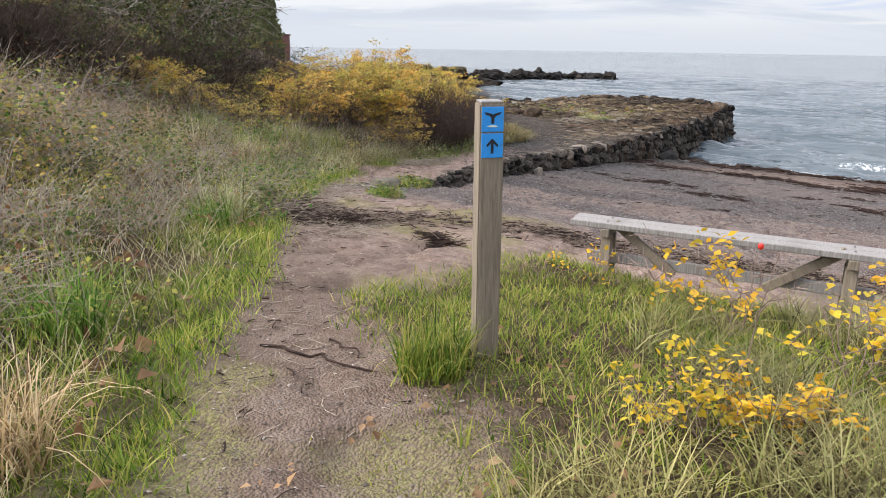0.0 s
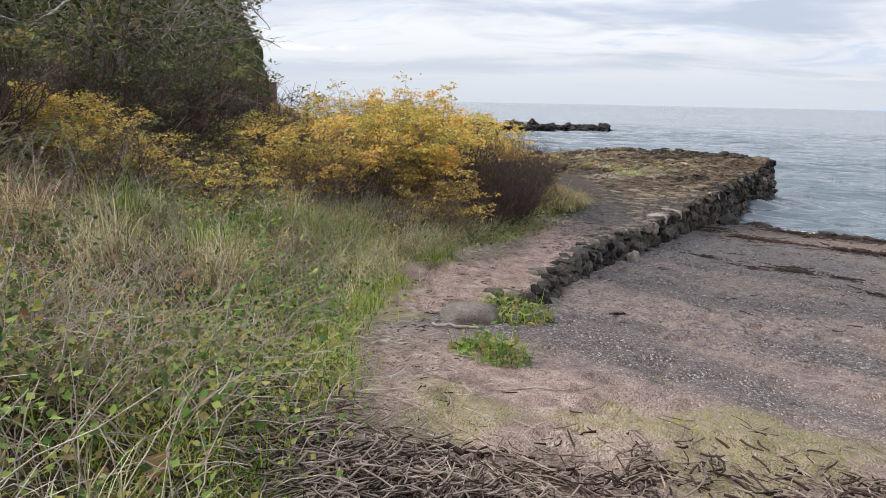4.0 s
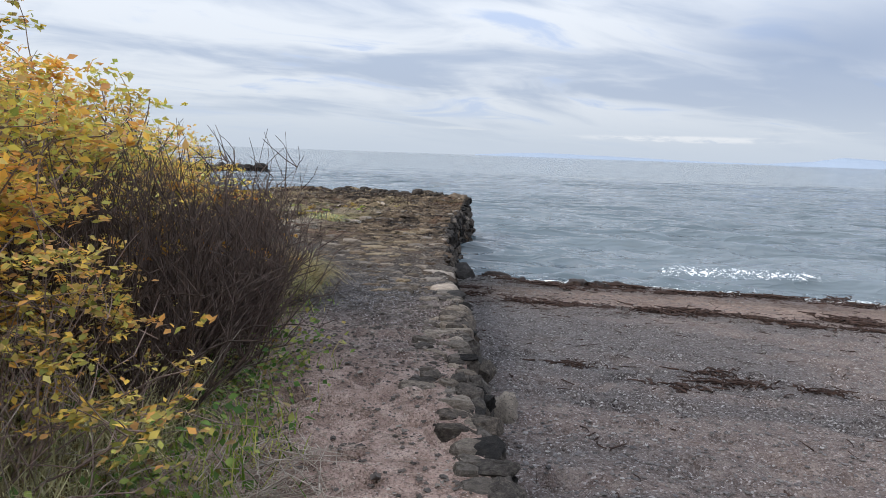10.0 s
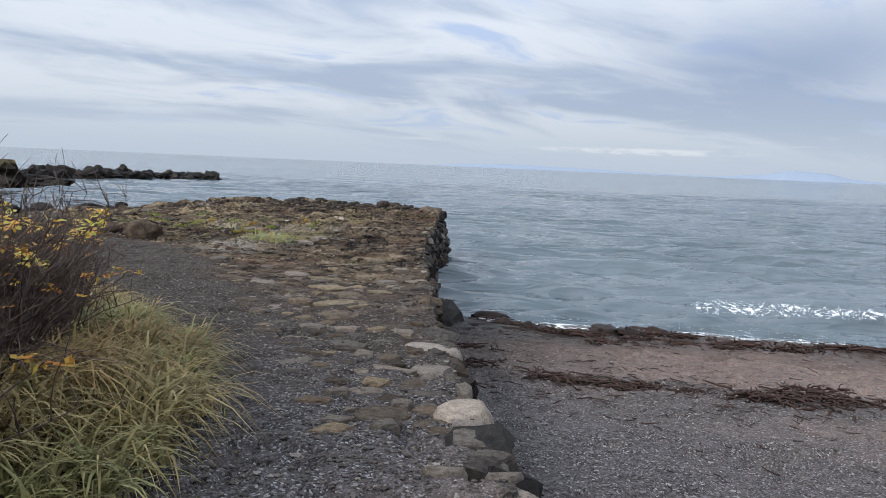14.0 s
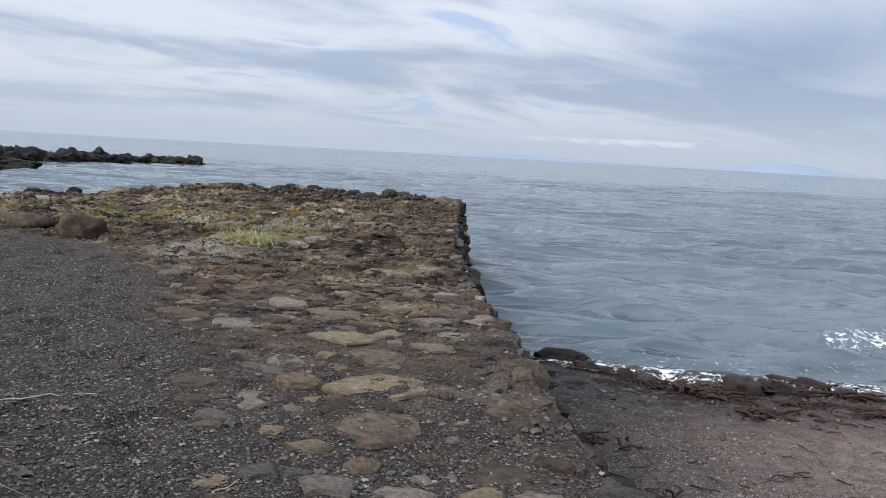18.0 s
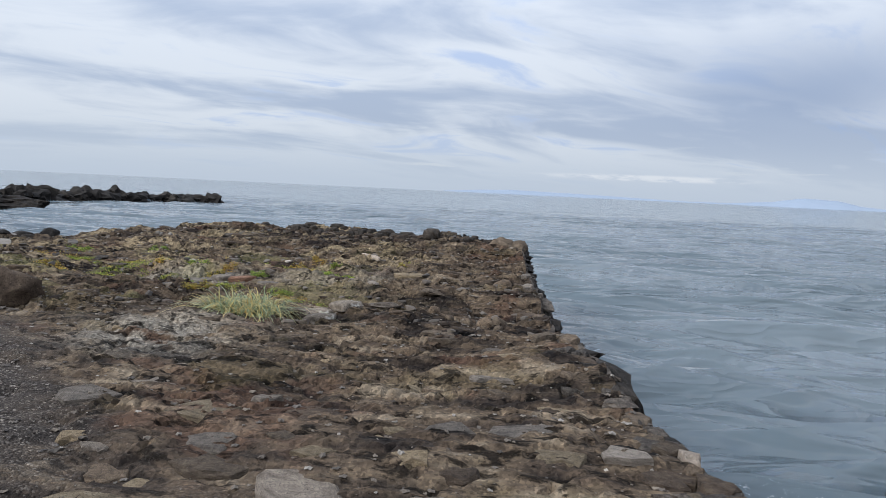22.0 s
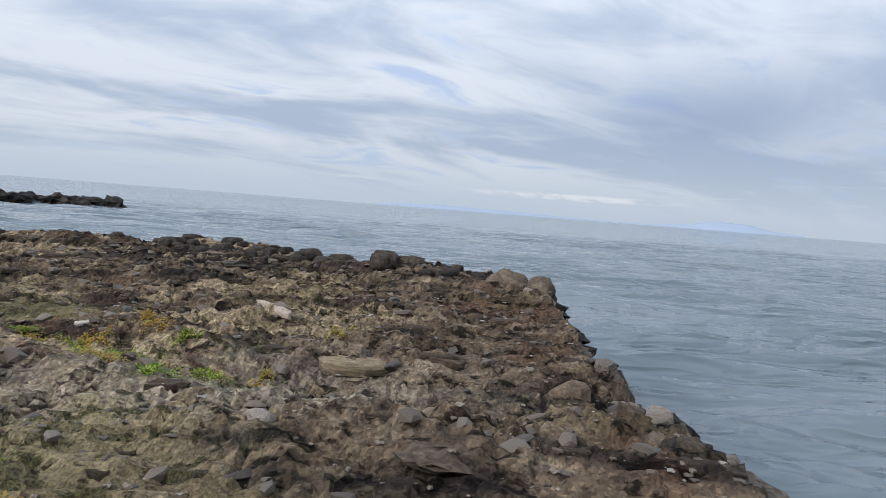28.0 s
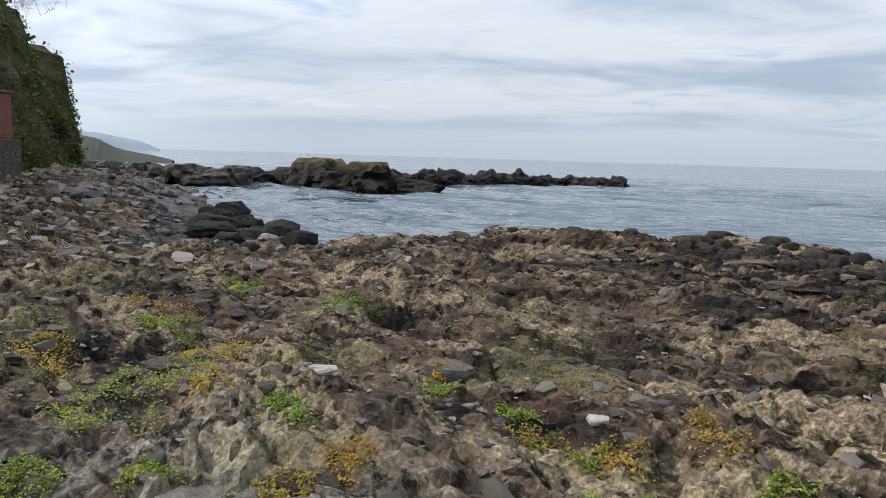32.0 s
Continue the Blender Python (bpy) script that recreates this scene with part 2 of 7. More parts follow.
    rock = m.mix(m.rng(m.noise(0.55, 6, 0.62, 0.4), 0.55, 0.63, 0.0, 0.22), rock, olive)
    grain = m.t.nodes.new("ShaderNodeSeparateColor")
    m.t.links.new(m.voro(48, out="Color"), grain.inputs[0])
    rock = m.mix(1.0, rock, m.ramp(grain.outputs[0], (0.0, (0.55, 0.55, 0.55)), (0.5, (0.95, 0.95, 0.94)), (0.9, (1.15, 1.13, 1.1)), (1.0, (1.6, 1.55, 1.5))), "MULTIPLY")
    # crevice shade put into the colour where this noise dips; it feeds the bump too
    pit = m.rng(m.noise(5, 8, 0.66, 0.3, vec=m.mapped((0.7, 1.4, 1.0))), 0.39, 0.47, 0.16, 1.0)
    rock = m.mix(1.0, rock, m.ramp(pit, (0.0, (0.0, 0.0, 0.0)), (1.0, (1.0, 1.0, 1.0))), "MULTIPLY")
    soil = m.ramp(n3, (0.3, (0.03, 0.022, 0.015)), (0.55, (0.085, 0.062, 0.040)), (0.75, (0.19, 0.143, 0.095)))
    moss = m.ramp(n3, (0.3, (0.11, 0.115, 0.04)), (0.7, (0.27, 0.25, 0.11)))
    c = m.mix(m.attr("sand"), grav, sand)
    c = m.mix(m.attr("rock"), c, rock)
    c = m.mix(m.attr("soil"), c, soil)
    c = m.mix(m.math("MULTIPLY", m.attr("moss"), m.rng(n3, 0.40, 0.58, 0.15, 0.85)), c, moss)
    c = m.mix(m.attr("wet"), c, m.mix(1.0, c, (0.42, 0.40, 0.40), "MULTIPLY"))
    h = m.math("ADD", m.math("MULTIPLY", n2, 0.7), m.math("MULTIPLY", n3, 0.35))
    h = m.math("ADD", h, m.math("MULTIPLY", peb, -0.35))
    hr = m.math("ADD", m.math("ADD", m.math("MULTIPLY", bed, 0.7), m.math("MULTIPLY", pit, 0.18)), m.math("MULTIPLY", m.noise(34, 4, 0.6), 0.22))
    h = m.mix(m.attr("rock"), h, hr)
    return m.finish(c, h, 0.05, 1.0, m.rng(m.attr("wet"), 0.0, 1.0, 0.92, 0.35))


def rock_material(name, dark, mid, light, scale=6.0, lichen=None, rough=0.85):
    m = Nodes(name, rough, 0.12)
    a = m.noise(scale, 8, 0.65, 0.4)
    b = m.noise(scale * 9, 5, 0.6)
    c = m.ramp(a, (0.3, dark), (0.5, mid), (0.72, light))
    c = m.mix(m.rng(b, 0.5, 0.66, 0.0, 0.75), c, tuple(v * 0.45 for v in dark))
    c = m.mix(m.rng(m.noise(scale * 5, 3), 0.64, 0.72, 0.0, 0.5), c, tuple(v * 1.5 for v in light))
    c = m.mix(1.0, c, m.ramp(m.rand(), (0.0, (0.62, 0.6, 0.58)), (0.5, (0.95, 0.92, 0.88)), (1.0, (1.3, 1.2, 1.08))), "MULTIPLY")
    if lichen:
        c = m.mix(m.rng(m.noise(scale * 0.6, 5), 0.55, 0.66, 0.0, 0.8), c, lichen)
    h = m.math("ADD", a, m.math("MULTIPLY", b, 0.4))
    return m.finish(c, h, 0.03, 0.9)


def leaf_material(name, *cols, rough=0.55, sub=0.0):
    m = Nodes(name, rough, 0.15)
    r = m.island()
    k = len(cols) - 1
    c = m.ramp(r, *[(i / k, v) for i, v in enumerate(cols)])
    c = m.mix(1.0, c, m.ramp(m.rand(), (0.0, (0.85, 1.0, 0.85)), (0.35, (1.08, 1.08, 1.0)), (0.7, (1.08, 0.95, 0.85)), (1.0, (0.95, 0.82, 0.75))), "MULTIPLY")
    c = m.mix(m.rng(m.noise(30, 3), 0.3, 0.8, 0.0, 0.22), c, tuple(v * 0.45 for v in cols[0]))
    c = m.mix(1.0, c, m.ramp(m.noise(1.3, 5, 0.6), (0.36, (0.7, 0.72, 0.7)), (0.50, (1.05, 1.05, 1.05)), (0.66, (1.3, 1.24, 1.15))), "MULTIPLY")
    mat = m.finish(c)
    tr = m.t.nodes.new("ShaderNodeBsdfTranslucent")
    m.t.links.new(c, tr.inputs[0])
    mx = m.t.nodes.new("ShaderNodeMixShader")
    mx.inputs[0].default_value = 0.42
    m.t.links.new(m.b.outputs[0], mx.inputs[1])
    m.t.links.new(tr.outputs[0], mx.inputs[2])
    m.t.links.new(mx.outputs[0], m.t.nodes["Material Output"].inputs[0])
    return mat


def wood_material(name, dark, light, scale=1.0):
    m = Nodes(name, 0.8, 0.25)
    g = m.noise(9 * scale, 7, 0.65, 0.3, vec=m.mapped((9, 9, 0.6)))
    b = m.noise(3, 4)
    c = m.ramp(g, (0.3, dark), (0.7, light))
    c = m.mix(m.rng(b, 0.5, 0.8, 0.0, 0.4), c, tuple(v * 0.6 for v in dark))
    return m.finish(c, g, 0.004, 0.8)


def water_material():
    m = Nodes("sea_water", 0.06, 0.5)
    m.b.inputs["IOR"].default_value = 1.38
    w0 = m.noise(0.035, 1, 0.5, 0.3, vec=m.mapped((0.4, 1.6, 1)))
    w1 = m.noise(0.18, 2, 0.5, 0.4, vec=m.mapped((0.55, 1.7, 1)))
    w2 = m.noise(0.8, 2, 0.5, 0.3, vec=m.mapped((0.6, 1.7, 1)))
    c = m.mix(m.rng(m.noise(0.05, 3), 0.35, 0.65), (0.052, 0.070, 0.082), (0.085, 0.104, 0.118))
    # sharp-crested wavelets riding on a longer swell
    crest = m.math("SUBTRACT", 1.0, m.math("MULTIPLY", m.math("ABSOLUTE", m.math("SUBTRACT", w1, 0.5)), 4.0))
    fine = m.math("SUBTRACT", 1.0, m.math("MULTIPLY", m.math("ABSOLUTE", m.math("SUBTRACT", w2, 0.5)), 4.0))
    h = m.math("ADD", m.math("ADD", m.math("MULTIPLY", crest, 0.6), m.math("MULTIPLY", fine, 0.14)), m.math("MULTIPLY", w0, 2.4))
    return m.finish(c, h, 0.75, 1.0)


MAT_GROUND = ground_material()
MAT_ROCK = rock_material("brown_rock", (0.032, 0.026, 0.021), (0.085, 0.067, 0.051), (0.16, 0.13, 0.10), 7)
MAT_WALL = rock_material("wall_stone", (0.020, 0.018, 0.017), (0.060, 0.053, 0.048), (0.145, 0.131, 0.118), 8)
MAT_DARK = rock_material("black_rock", (0.008, 0.0075, 0.0075), (0.02, 0.0185, 0.018), (0.042, 0.038, 0.035), 5)
MAT_PALE = rock_material("pale_stone", (0.12, 0.105, 0.093), (0.215, 0.19, 0.168), (0.30, 0.27, 0.24), 9)
MAT_OCHRE = rock_material("ochre_slab", (0.06, 0.049, 0.036), (0.145, 0.117, 0.080), (0.23, 0.195, 0.145), 7)
MAT_SLAB = rock_material("grey_slab", (0.055, 0.049, 0.044), (0.125, 0.110, 0.097), (0.20, 0.18, 0.158), 7)
MAT_BED = rock_material("bed_rock", (0.018, 0.014, 0.012), (0.05, 0.038, 0.029), (0.095, 0.075, 0.057), 6)
MAT_SEA = water_material()
MAT_POST = wood_material("weathered_post", (0.12, 0.10, 0.078), (0.25, 0.21, 0.165))
MAT_TABLE = wood_material("grey_boards", (0.14, 0.13, 0.125), (0.30, 0.285, 0.275))

# ---- lie of the land ----
def lerp(v, xs, ys):
    return np.interp(v, xs, ys)


EDGE_Y = (-3, 8.0, 9.0, 10.75, 12.2, 13.7, 15.7, 17.5, 19, 20.8, 22.5, 24.3, 25.9, 28.4, 30.6, 32.5, 36.7, 40.4)
EDGE_X = (-7.9, -7.85, -7.95, -8.55, -8.9, -9.23, -9.62, -10.05, -10.4, -10.78, -11.23, -11.52, -11.85, -12.3, -12.73, -13.0, -13.4, -13.75)
TOP_Y = (-5, 0, 2.5, 4.6, 7.7, 10.9, 13, 16, 18, 20, 24, 28, 32, 35, 39, 42)
TOP_Z = (0.1, 0.05, 0, -0.23, -0.55, -0.78, -0.88, -1.08, -1.2, -1.35, -1.5, -1.66, -1.73, -1.72, -1.46, -1.42)
BANK_Y = (-8, 0, 1, 1.5, 2.35, 3.85, 5.25, 6.6, 8.5, 11.2, 13.2, 15.4, 17.3, 18.5, 19.8, 22.5, 27, 38, 46, 52)
BANK_X = (4, -1.3, -2.45, -3.05, -3.85, -5.5, -7.1, -8.2, -9.35, -10.15, -10.55, -11.0, -11.7, -12.3, -13.3, -17, -24, -42, -62, -64)
FAR_X = (-250, -120, -90, -72, -57, -45, -36, -31, -27, -25.2, -24.2, -23, -21, -18, -15, -13.7, -5)
FAR_Y = (125, 84, 70, 62, 56, 50, 45, 42.5, 40.2, 40.4, 42.5, 43.7, 44.4, 43.6, 41.0, 40.4, 40.4)
SEA_Z = -3.0


def fbm(x, y, seed, octaves=4, gain=0.5):
    """Smooth value noise on arrays."""
    total, amp = np.zeros_like(x), 1.0
    for o in range(octaves):
        xs, ys = x * 2.0 ** o + seed * 13.7, y * 2.0 ** o + seed * 7.3
        xi, yi = np.floor(xs), np.floor(ys)
        fx, fy = xs - xi, ys - yi
        fx, fy = fx * fx * (3 - 2 * fx), fy * fy * (3 - 2 * fy)

        def h(a, b):
            v = np.sin(a * 127.1 + b * 311.7 + seed * 74.7) * 43758.5453
            return v - np.floor(v)
        n = (h(xi, yi) * (1 - fx) + h(xi + 1, yi) * fx) * (1 - fy) + (h(xi, yi + 1) * (1 - fx) + h(xi + 1, yi + 1) * fx) * fy
        total += (n - 0.5) * amp
        amp *= gain
    return total


def cells(x, y, cx, cy, seed):
    """Broken blocks: how far inside its block a place lies, and the block's own number."""
    u, v = x / cx, y / cy
    iu, iv = np.floor(u), np.floor(v)
    d1, d2, own = np.full_like(u, 9.0), np.full_like(u, 9.0), np.zeros_like(u)
    for du in (-1, 0, 1):
        for dv in (-1, 0, 1):
            a, b = iu + du, iv + dv
            r = np.sin(a * 127.1 + b * 311.7 + seed * 17.3) * 43758.5453
            q = np.sin(a * 269.5 + b * 183.3 + seed * 31.7) * 24634.6345
            r, q = r - np.floor(r), q - np.floor(q)
            d = (u - a - r) ** 2 + (v - b - q) ** 2
            near = d < d1
            d2 = np.where(near, d1, np.minimum(d2, d))
            own = np.where(near, (r * 7.31 + q * 3.17) % 1.0, own)
            d1 = np.where(near, d, d1)
    return np.sqrt(d2) - np.sqrt(d1), own, np.sqrt(d1)


def smooth(v, lo, hi):
    t = np.clip((v - lo) / (hi - lo), 0, 1)
    return t * t * (3 - 2 * t)


def edge_x(y):
    return lerp(y, EDGE_Y, EDGE_X)


def land(x, y):
    """Height of the ground and how much of it is sand, rock, soil, moss, wet."""
    x, y = np.asarray(x, float), np.asarray(y, float)
    s = x - edge_x(y)
    top = lerp(y, TOP_Y, TOP_Z)
    rocky = smooth(y + 0.35 * s + 1.2 * fbm(x * 0.5, y * 0.5, 3), 19.5, 25.5) * (s < 0.02)
    rocky *= np.where(y < 31, smooth(s + 0.9 * fbm(x * 0.6, y * 0.6, 4), -lerp(y, (19, 23, 27, 30, 32), (1.2, 3.4, 5.0, 9, 20)), -lerp(y, (19, 23, 27, 30, 32), (0.6, 2.4, 4.0, 6, 12))), 1.0)
    crest = 0.10 * smooth(lerp(x, FAR_X, FAR_Y) - y, 4.0, 0.8) * smooth(x, -24, -22)
    left = np.clip(-(x + 21), 0, 60)
    top = np.where(y > 26, top + crest, top) - 0.018 * np.clip(left, 0, 30) * smooth(y, 26, 34)
    beach = top + (-0.88 - 0.1 * (y - 9.5) - top) * smooth(y, 7.9, 9.2)
    beach = np.maximum(beach - 0.16 * np.clip(y - 28.3, 0, 20), -4.8)
    bank = np.clip(lerp(y, BANK_Y, BANK_X) - x + 0.5 * fbm(x * 0.9, y * 0.9, 6, 3), 0, 40)
    hill = 0.30 * smooth(bank, 0.0, 1.6) + 0.16 * np.clip(bank - 1.0, 0, 9)
    hill *= np.where(y > 24, smooth(y, 50, 30), 1.0)
    hill = hill + 2.5 * smooth(bank, 8, 25) * (y < 30)
    far = y - lerp(x, FAR_X, FAR_Y)
    z = np.where(s <= 0, top + hill, beach + hill * smooth(y, 9.2, 7.9) * (0.45 + 0.55 * smooth(x, -4.0, -7.8)))
    out_left = smooth(-x, 24, 34)
    shelve = np.clip(0.16 * (far + 8), 0, 1.6) * out_left
    z = np.where(s <= 0, z - shelve, z)
    drop = np.where(out_left > 0.5, 0.12 * np.clip(far, 0, 40), 1.6 * np.clip(far, 0, 4))
    z = np.where((s <= 0) & (far > 0), np.maximum(z - drop, -4.8), z)
    z = np.where((s > 0) & (y > 46), -4.8, z)
    # a grass verge on the seaward side near the start
    verge = smooth(x + 0.4 * fbm(x, y, 55, 2), -3.6, -2.8) * smooth(y, 5.7, 4.9) * smooth(y + 0.62 * (x + 1.2) + 0.5 * fbm(x * 1.5, y * 1.5, 52, 3), 1.35, 2.1)
    z = z + 0.05 * verge
    wx, wy = x + 0.35 * fbm(x * 1.3, y * 1.3, 16, 3), y + 0.22 * fbm(x * 1.3, y * 1.3, 17, 3)
    tier = fbm(x * 0.45 + 0.2 * y, y * 0.85, 11, 6, 0.58) * 6.5
    tier = np.floor(tier) + smooth(tier - np.floor(tier), 0.74, 0.98)
    chip = fbm(x * 2.2 + 0.8 * y, y * 3.6, 14, 4, 0.6) * 4.0
    chip = np.floor(chip) + smooth(chip - np.floor(chip), 0.7, 0.98)
    rough_r = 0.045 * tier + 0.018 * chip + 0.03 * fbm(x * 1.1, y * 1.9, 12, 5, 0.62) - 0.06 * smooth(np.abs(fbm(wx * 1.3, wy * 2.2, 13, 4)), 0.03, 0.0) + 0.022 * fbm(x * 6, y * 8, 15, 3, 0.6)
    gap_b, own_b, _ = cells(wx, wy, 1.15, 0.55, 1)
    gap_s, own_s, _ = cells(wx, wy, 0.40, 0.20, 2)
    gap_t, own_t, _ = cells(wx, wy, 0.17, 0.11, 3)
    broken = smooth(fbm(x * 0.6, y * 0.6, 18, 3), -0.12, 0.22)
    blocks = 0.045 * (own_b - 0.5) - 0.055 * smooth(gap_b, 0.07, 0.0) + broken * (0.07 * (own_s - 0.5) - 0.05 * smooth(gap_s, 0.16, 0.0) + 0.03 * (own_t - 0.5) - 0.02 * smooth(gap_t, 0.25, 0.0))
    block = 0.42 * own_b + 0.38 * own_s + 0.20 * own_t - 0.2 * smooth(y, 38.5, 41) * smooth(x, -26, -23)
    z = z + np.where(s <= 0, rocky * (rough_r + blocks) * lerp(y, (22, 29, 34), (0.35, 0.7, 1.15)) * np.where(far < 1, 1, 2.0), 0)
    # the shore drops away behind the verge
    z = z - 0.13 * smooth(y, 4.7, 5.9) * smooth(x, -4.4, -3.2) * smooth(y, 13, 8)
    foot = np.minimum(0.0, fbm(x * 3.6, y * 3.6, 21, 2) + 0.10) * 0.22 + 0.022 * fbm(x * 9, y * 9, 22, 2)
    _, tread, pit = cells(x + 0.06 * fbm(x * 5, y * 5, 24, 2), y, 0.34, 0.34, 5)
    trod = smooth(y, 2.5, 5) * smooth(y, 21, 15) * (bank <= 0.3) * smooth(np.abs(s + 1.0), 5.0, 2.5)
    trod = np.maximum(trod, 0.9 * smooth(s, 0.3, 0.9) * smooth(s, 10, 6) * smooth(y, 22, 15) * smooth(y, 8, 9.5))
    foot = foot + trod * (tread > np.where(s > 0, 0.68, 0.35)) * (0.022 * np.exp(-((pit - 0.38) / 0.09) ** 2) - 0.085 * smooth(pit, 0.34, 0.14))
    z = z + (1 - rocky) * (0.05 * fbm(x * 0.8, y * 0.8, 5, 3) + foot * (bank <= 0.2))
    sand_top = smooth(y + 2.5 * fbm(x * 0.6, y * 0.6, 7, 3), 17.5, 13.0)
    sand_b = 0.12 + 0.4 * smooth(fbm(x * 0.35, y * 0.9, 8, 3) + 0.08 * np.sin(y * 0.9), -0.18, 0.22)
    sand_b = np.where(y > 22.8, np.maximum(sand_b, 0.42) * (1 - 0.75 * smooth(y, 25.2, 26.4) * smooth(s, 6, 3)), sand_b * lerp(y, (10, 15), (1.0, 0.5)))
    sand_b = sand_b * np.where(y > 16, 0.25 + 0.75 * smooth(s, 1.0, 3.5), 1.0)
    sand = np.where(s <= 0, sand_top, sand_b)
    sand = np.maximum(sand, lerp(y + 0.8 * fbm(x * 0.7, y * 0.7, 35, 3), (6.3, 7.6), (0.85, 0.0)))
    sand = np.where((x < -26) & (y > 30), 0.5 + 0.5 * smooth(far, -20, -10), sand)
    soil = smooth(bank + 0.3 * fbm(x * 1.3, y * 1.3, 9, 3) - 0.16, 0.0, 0.3) * smooth(y, 48, 30)
    soil = np.maximum(soil, np.maximum(verge, 0.52 * smooth(y, 5.5, 2.5) ))
    moss = smooth(fbm(x * 1.1, y * 1.1, 31, 3), 0.12, 0.3) * np.where(y < 7.5, smooth(x + 0.9 * y, -3.2, -1.2) * 0.9, 0.0)
    moss = np.maximum(moss, 1.1 * np.exp(-((x + 4.65) / 0.55) ** 2 - ((y - 5.0) / 0.3) ** 2))
    mossy = smooth(fbm(x * 0.8, y * 0.8, 32, 3), 0.10, 0.30) * smooth(x, -15.0, -17.5) * smooth(y, 30, 32) * smooth(y, 39, 36) * smooth(x, -30, -24)
    moss = np.maximum(moss, 0.35 * mossy)
    wet = np.where(s > 0, smooth(z, -2.38, -2.65), 0.0)
    wet = np.maximum(wet, np.where((s <= 0) & (z < -2.4), 1.0, 0.0))
    shore = np.where(s > 0, smooth(y, 25, 20), smooth(y, 21, 17))
    tan = 0.06 + 0.94 * smooth(x + y * 0.25 + 0.8 * fbm(x * 0.4, y * 0.4, 33, 3), -4.5, -7.5) * smooth(y, 32, 35.5)
    chalk = 0.8 * np.exp(-((x + 19.3) / 1.3) ** 2 - ((y - 33.9) / 0.6) ** 2) + 0.7 * np.exp(-((x + 16.2) / 1.5) ** 2 - ((y - 34.6) / 0.8) ** 2) + 0.8 * np.exp(-((x + 17.2) / 0.9) ** 2 - ((y - 29.3) / 0.8) ** 2)
    return z, sand, rocky, soil, moss, wet, block, shore, tan, chalk


GRID = []


def land_z(x, y):
    """Height of the ground as built, between its grid points."""
    sx, ys, z = GRID
    s = x - float(edge_x(y))
    i = min(max(int(np.searchsorted(sx, s)) - 1, 0), len(sx) - 2)
    j = min(max(int(np.searchsorted(ys, y)) - 1, 0), len(ys) - 2)
    u, v = (s - sx[i]) / (sx[i + 1] - sx[i]), (y - ys[j]) / (ys[j + 1] - ys[j])
    return float((z[j, i] * (1 - u) + z[j, i + 1] * u) * (1 - v) + (z[j + 1, i] * (1 - u) + z[j + 1, i + 1] * u) * v)


def mesh_from(name, verts, faces, material=None, smooth_shade=True):
    me = bpy.data.meshes.new(name)
    verts = np.asarray(verts, np.float32)
    faces = np.asarray(faces, np.int32)
    n, k = faces.shape
    me.vertices.add(len(verts))
    me.vertices.foreach_set("co", verts.ravel())
    me.loops.add(n * k)
    me.loops.foreach_set("vertex_index", faces.ravel())
    me.polygons.add(n)
    me.polygons.foreach_set("loop_start", np.arange(0, n * k, k, dtype=np.int32))
    me.polygons.foreach_set("loop_total", np.full(n, k, np.int32))
    me.update(calc_edges=True)
    me.polygons.foreach_set("use_smooth", np.full(n, smooth_shade))
    if material:
        me.materials.append(material)
    return me


def grid_faces(nx, ny):
    i = np.arange((ny - 1) * nx).reshape(ny - 1, nx)[:, :-1].ravel()
    return np.stack([i, i + 1, i + nx + 1, i + nx], 1)


def steps(*spans):
    """Coordinates from spans of (start, end, step)."""
    v = np.concatenate([np.arange(a, b, d) for a, b, d in spans])
    return np.unique(np.round(v, 4))


def build_ground():
    far = [-4000, -1500, -600, -300, -180, -120, -90]
    sx = np.concatenate([far, steps((-70, -30, 1.0), (-30, -16, 0.14), (-16, -8, 0.06), (-8, 0.0, 0.042)), [0.0, 0.03], steps((0.09, 6, 0.07), (6, 14, 0.15), (14, 40, 1.5)), [60, 120, 300, 1000, 4000]])
    ys = np.concatenate([[-4000, -1200, -400, -120, -50, -25, -14], steps((-9, -1, 0.4), (-1, 16, 0.055), (16, 29, 0.05), (29, 39, 0.04), (39, 46, 0.075), (46, 70, 0.8)), [75, 85, 100, 130, 200, 500, 1500, 4400]])
    S, Y = np.meshgrid(sx, ys)
    X = S + edge_x(Y)
    z, sand, rock, soil, moss, wet, block, shore, tan, chalk = land(X, Y)
    z = np.where(Y > 130, -6, z)
    GRID.extend((sx, ys, z))
    faces = grid_faces(len(sx), len(ys))
    me = mesh_from("ground", np.stack([X.ravel(), Y.ravel(), z.ravel()], 1), faces, MAT_GROUND)
    me.polygons.foreach_set("use_smooth", rock.ravel()[faces[:, 0]] < 0.5)
    for name, v in (("sand", sand), ("rock", rock), ("soil", soil), ("moss", moss), ("wet", wet), ("block", block), ("shore", shore), ("tan", tan), ("chalk", chalk)):
        a = me.attributes.new(name, "FLOAT", "POINT")
        a.data.foreach_set("value", v.ravel().astype(np.float32))
    return tagged(new("ground", me), "sandy path, shingle beach and brown rock platform", "ground", kind="structure")


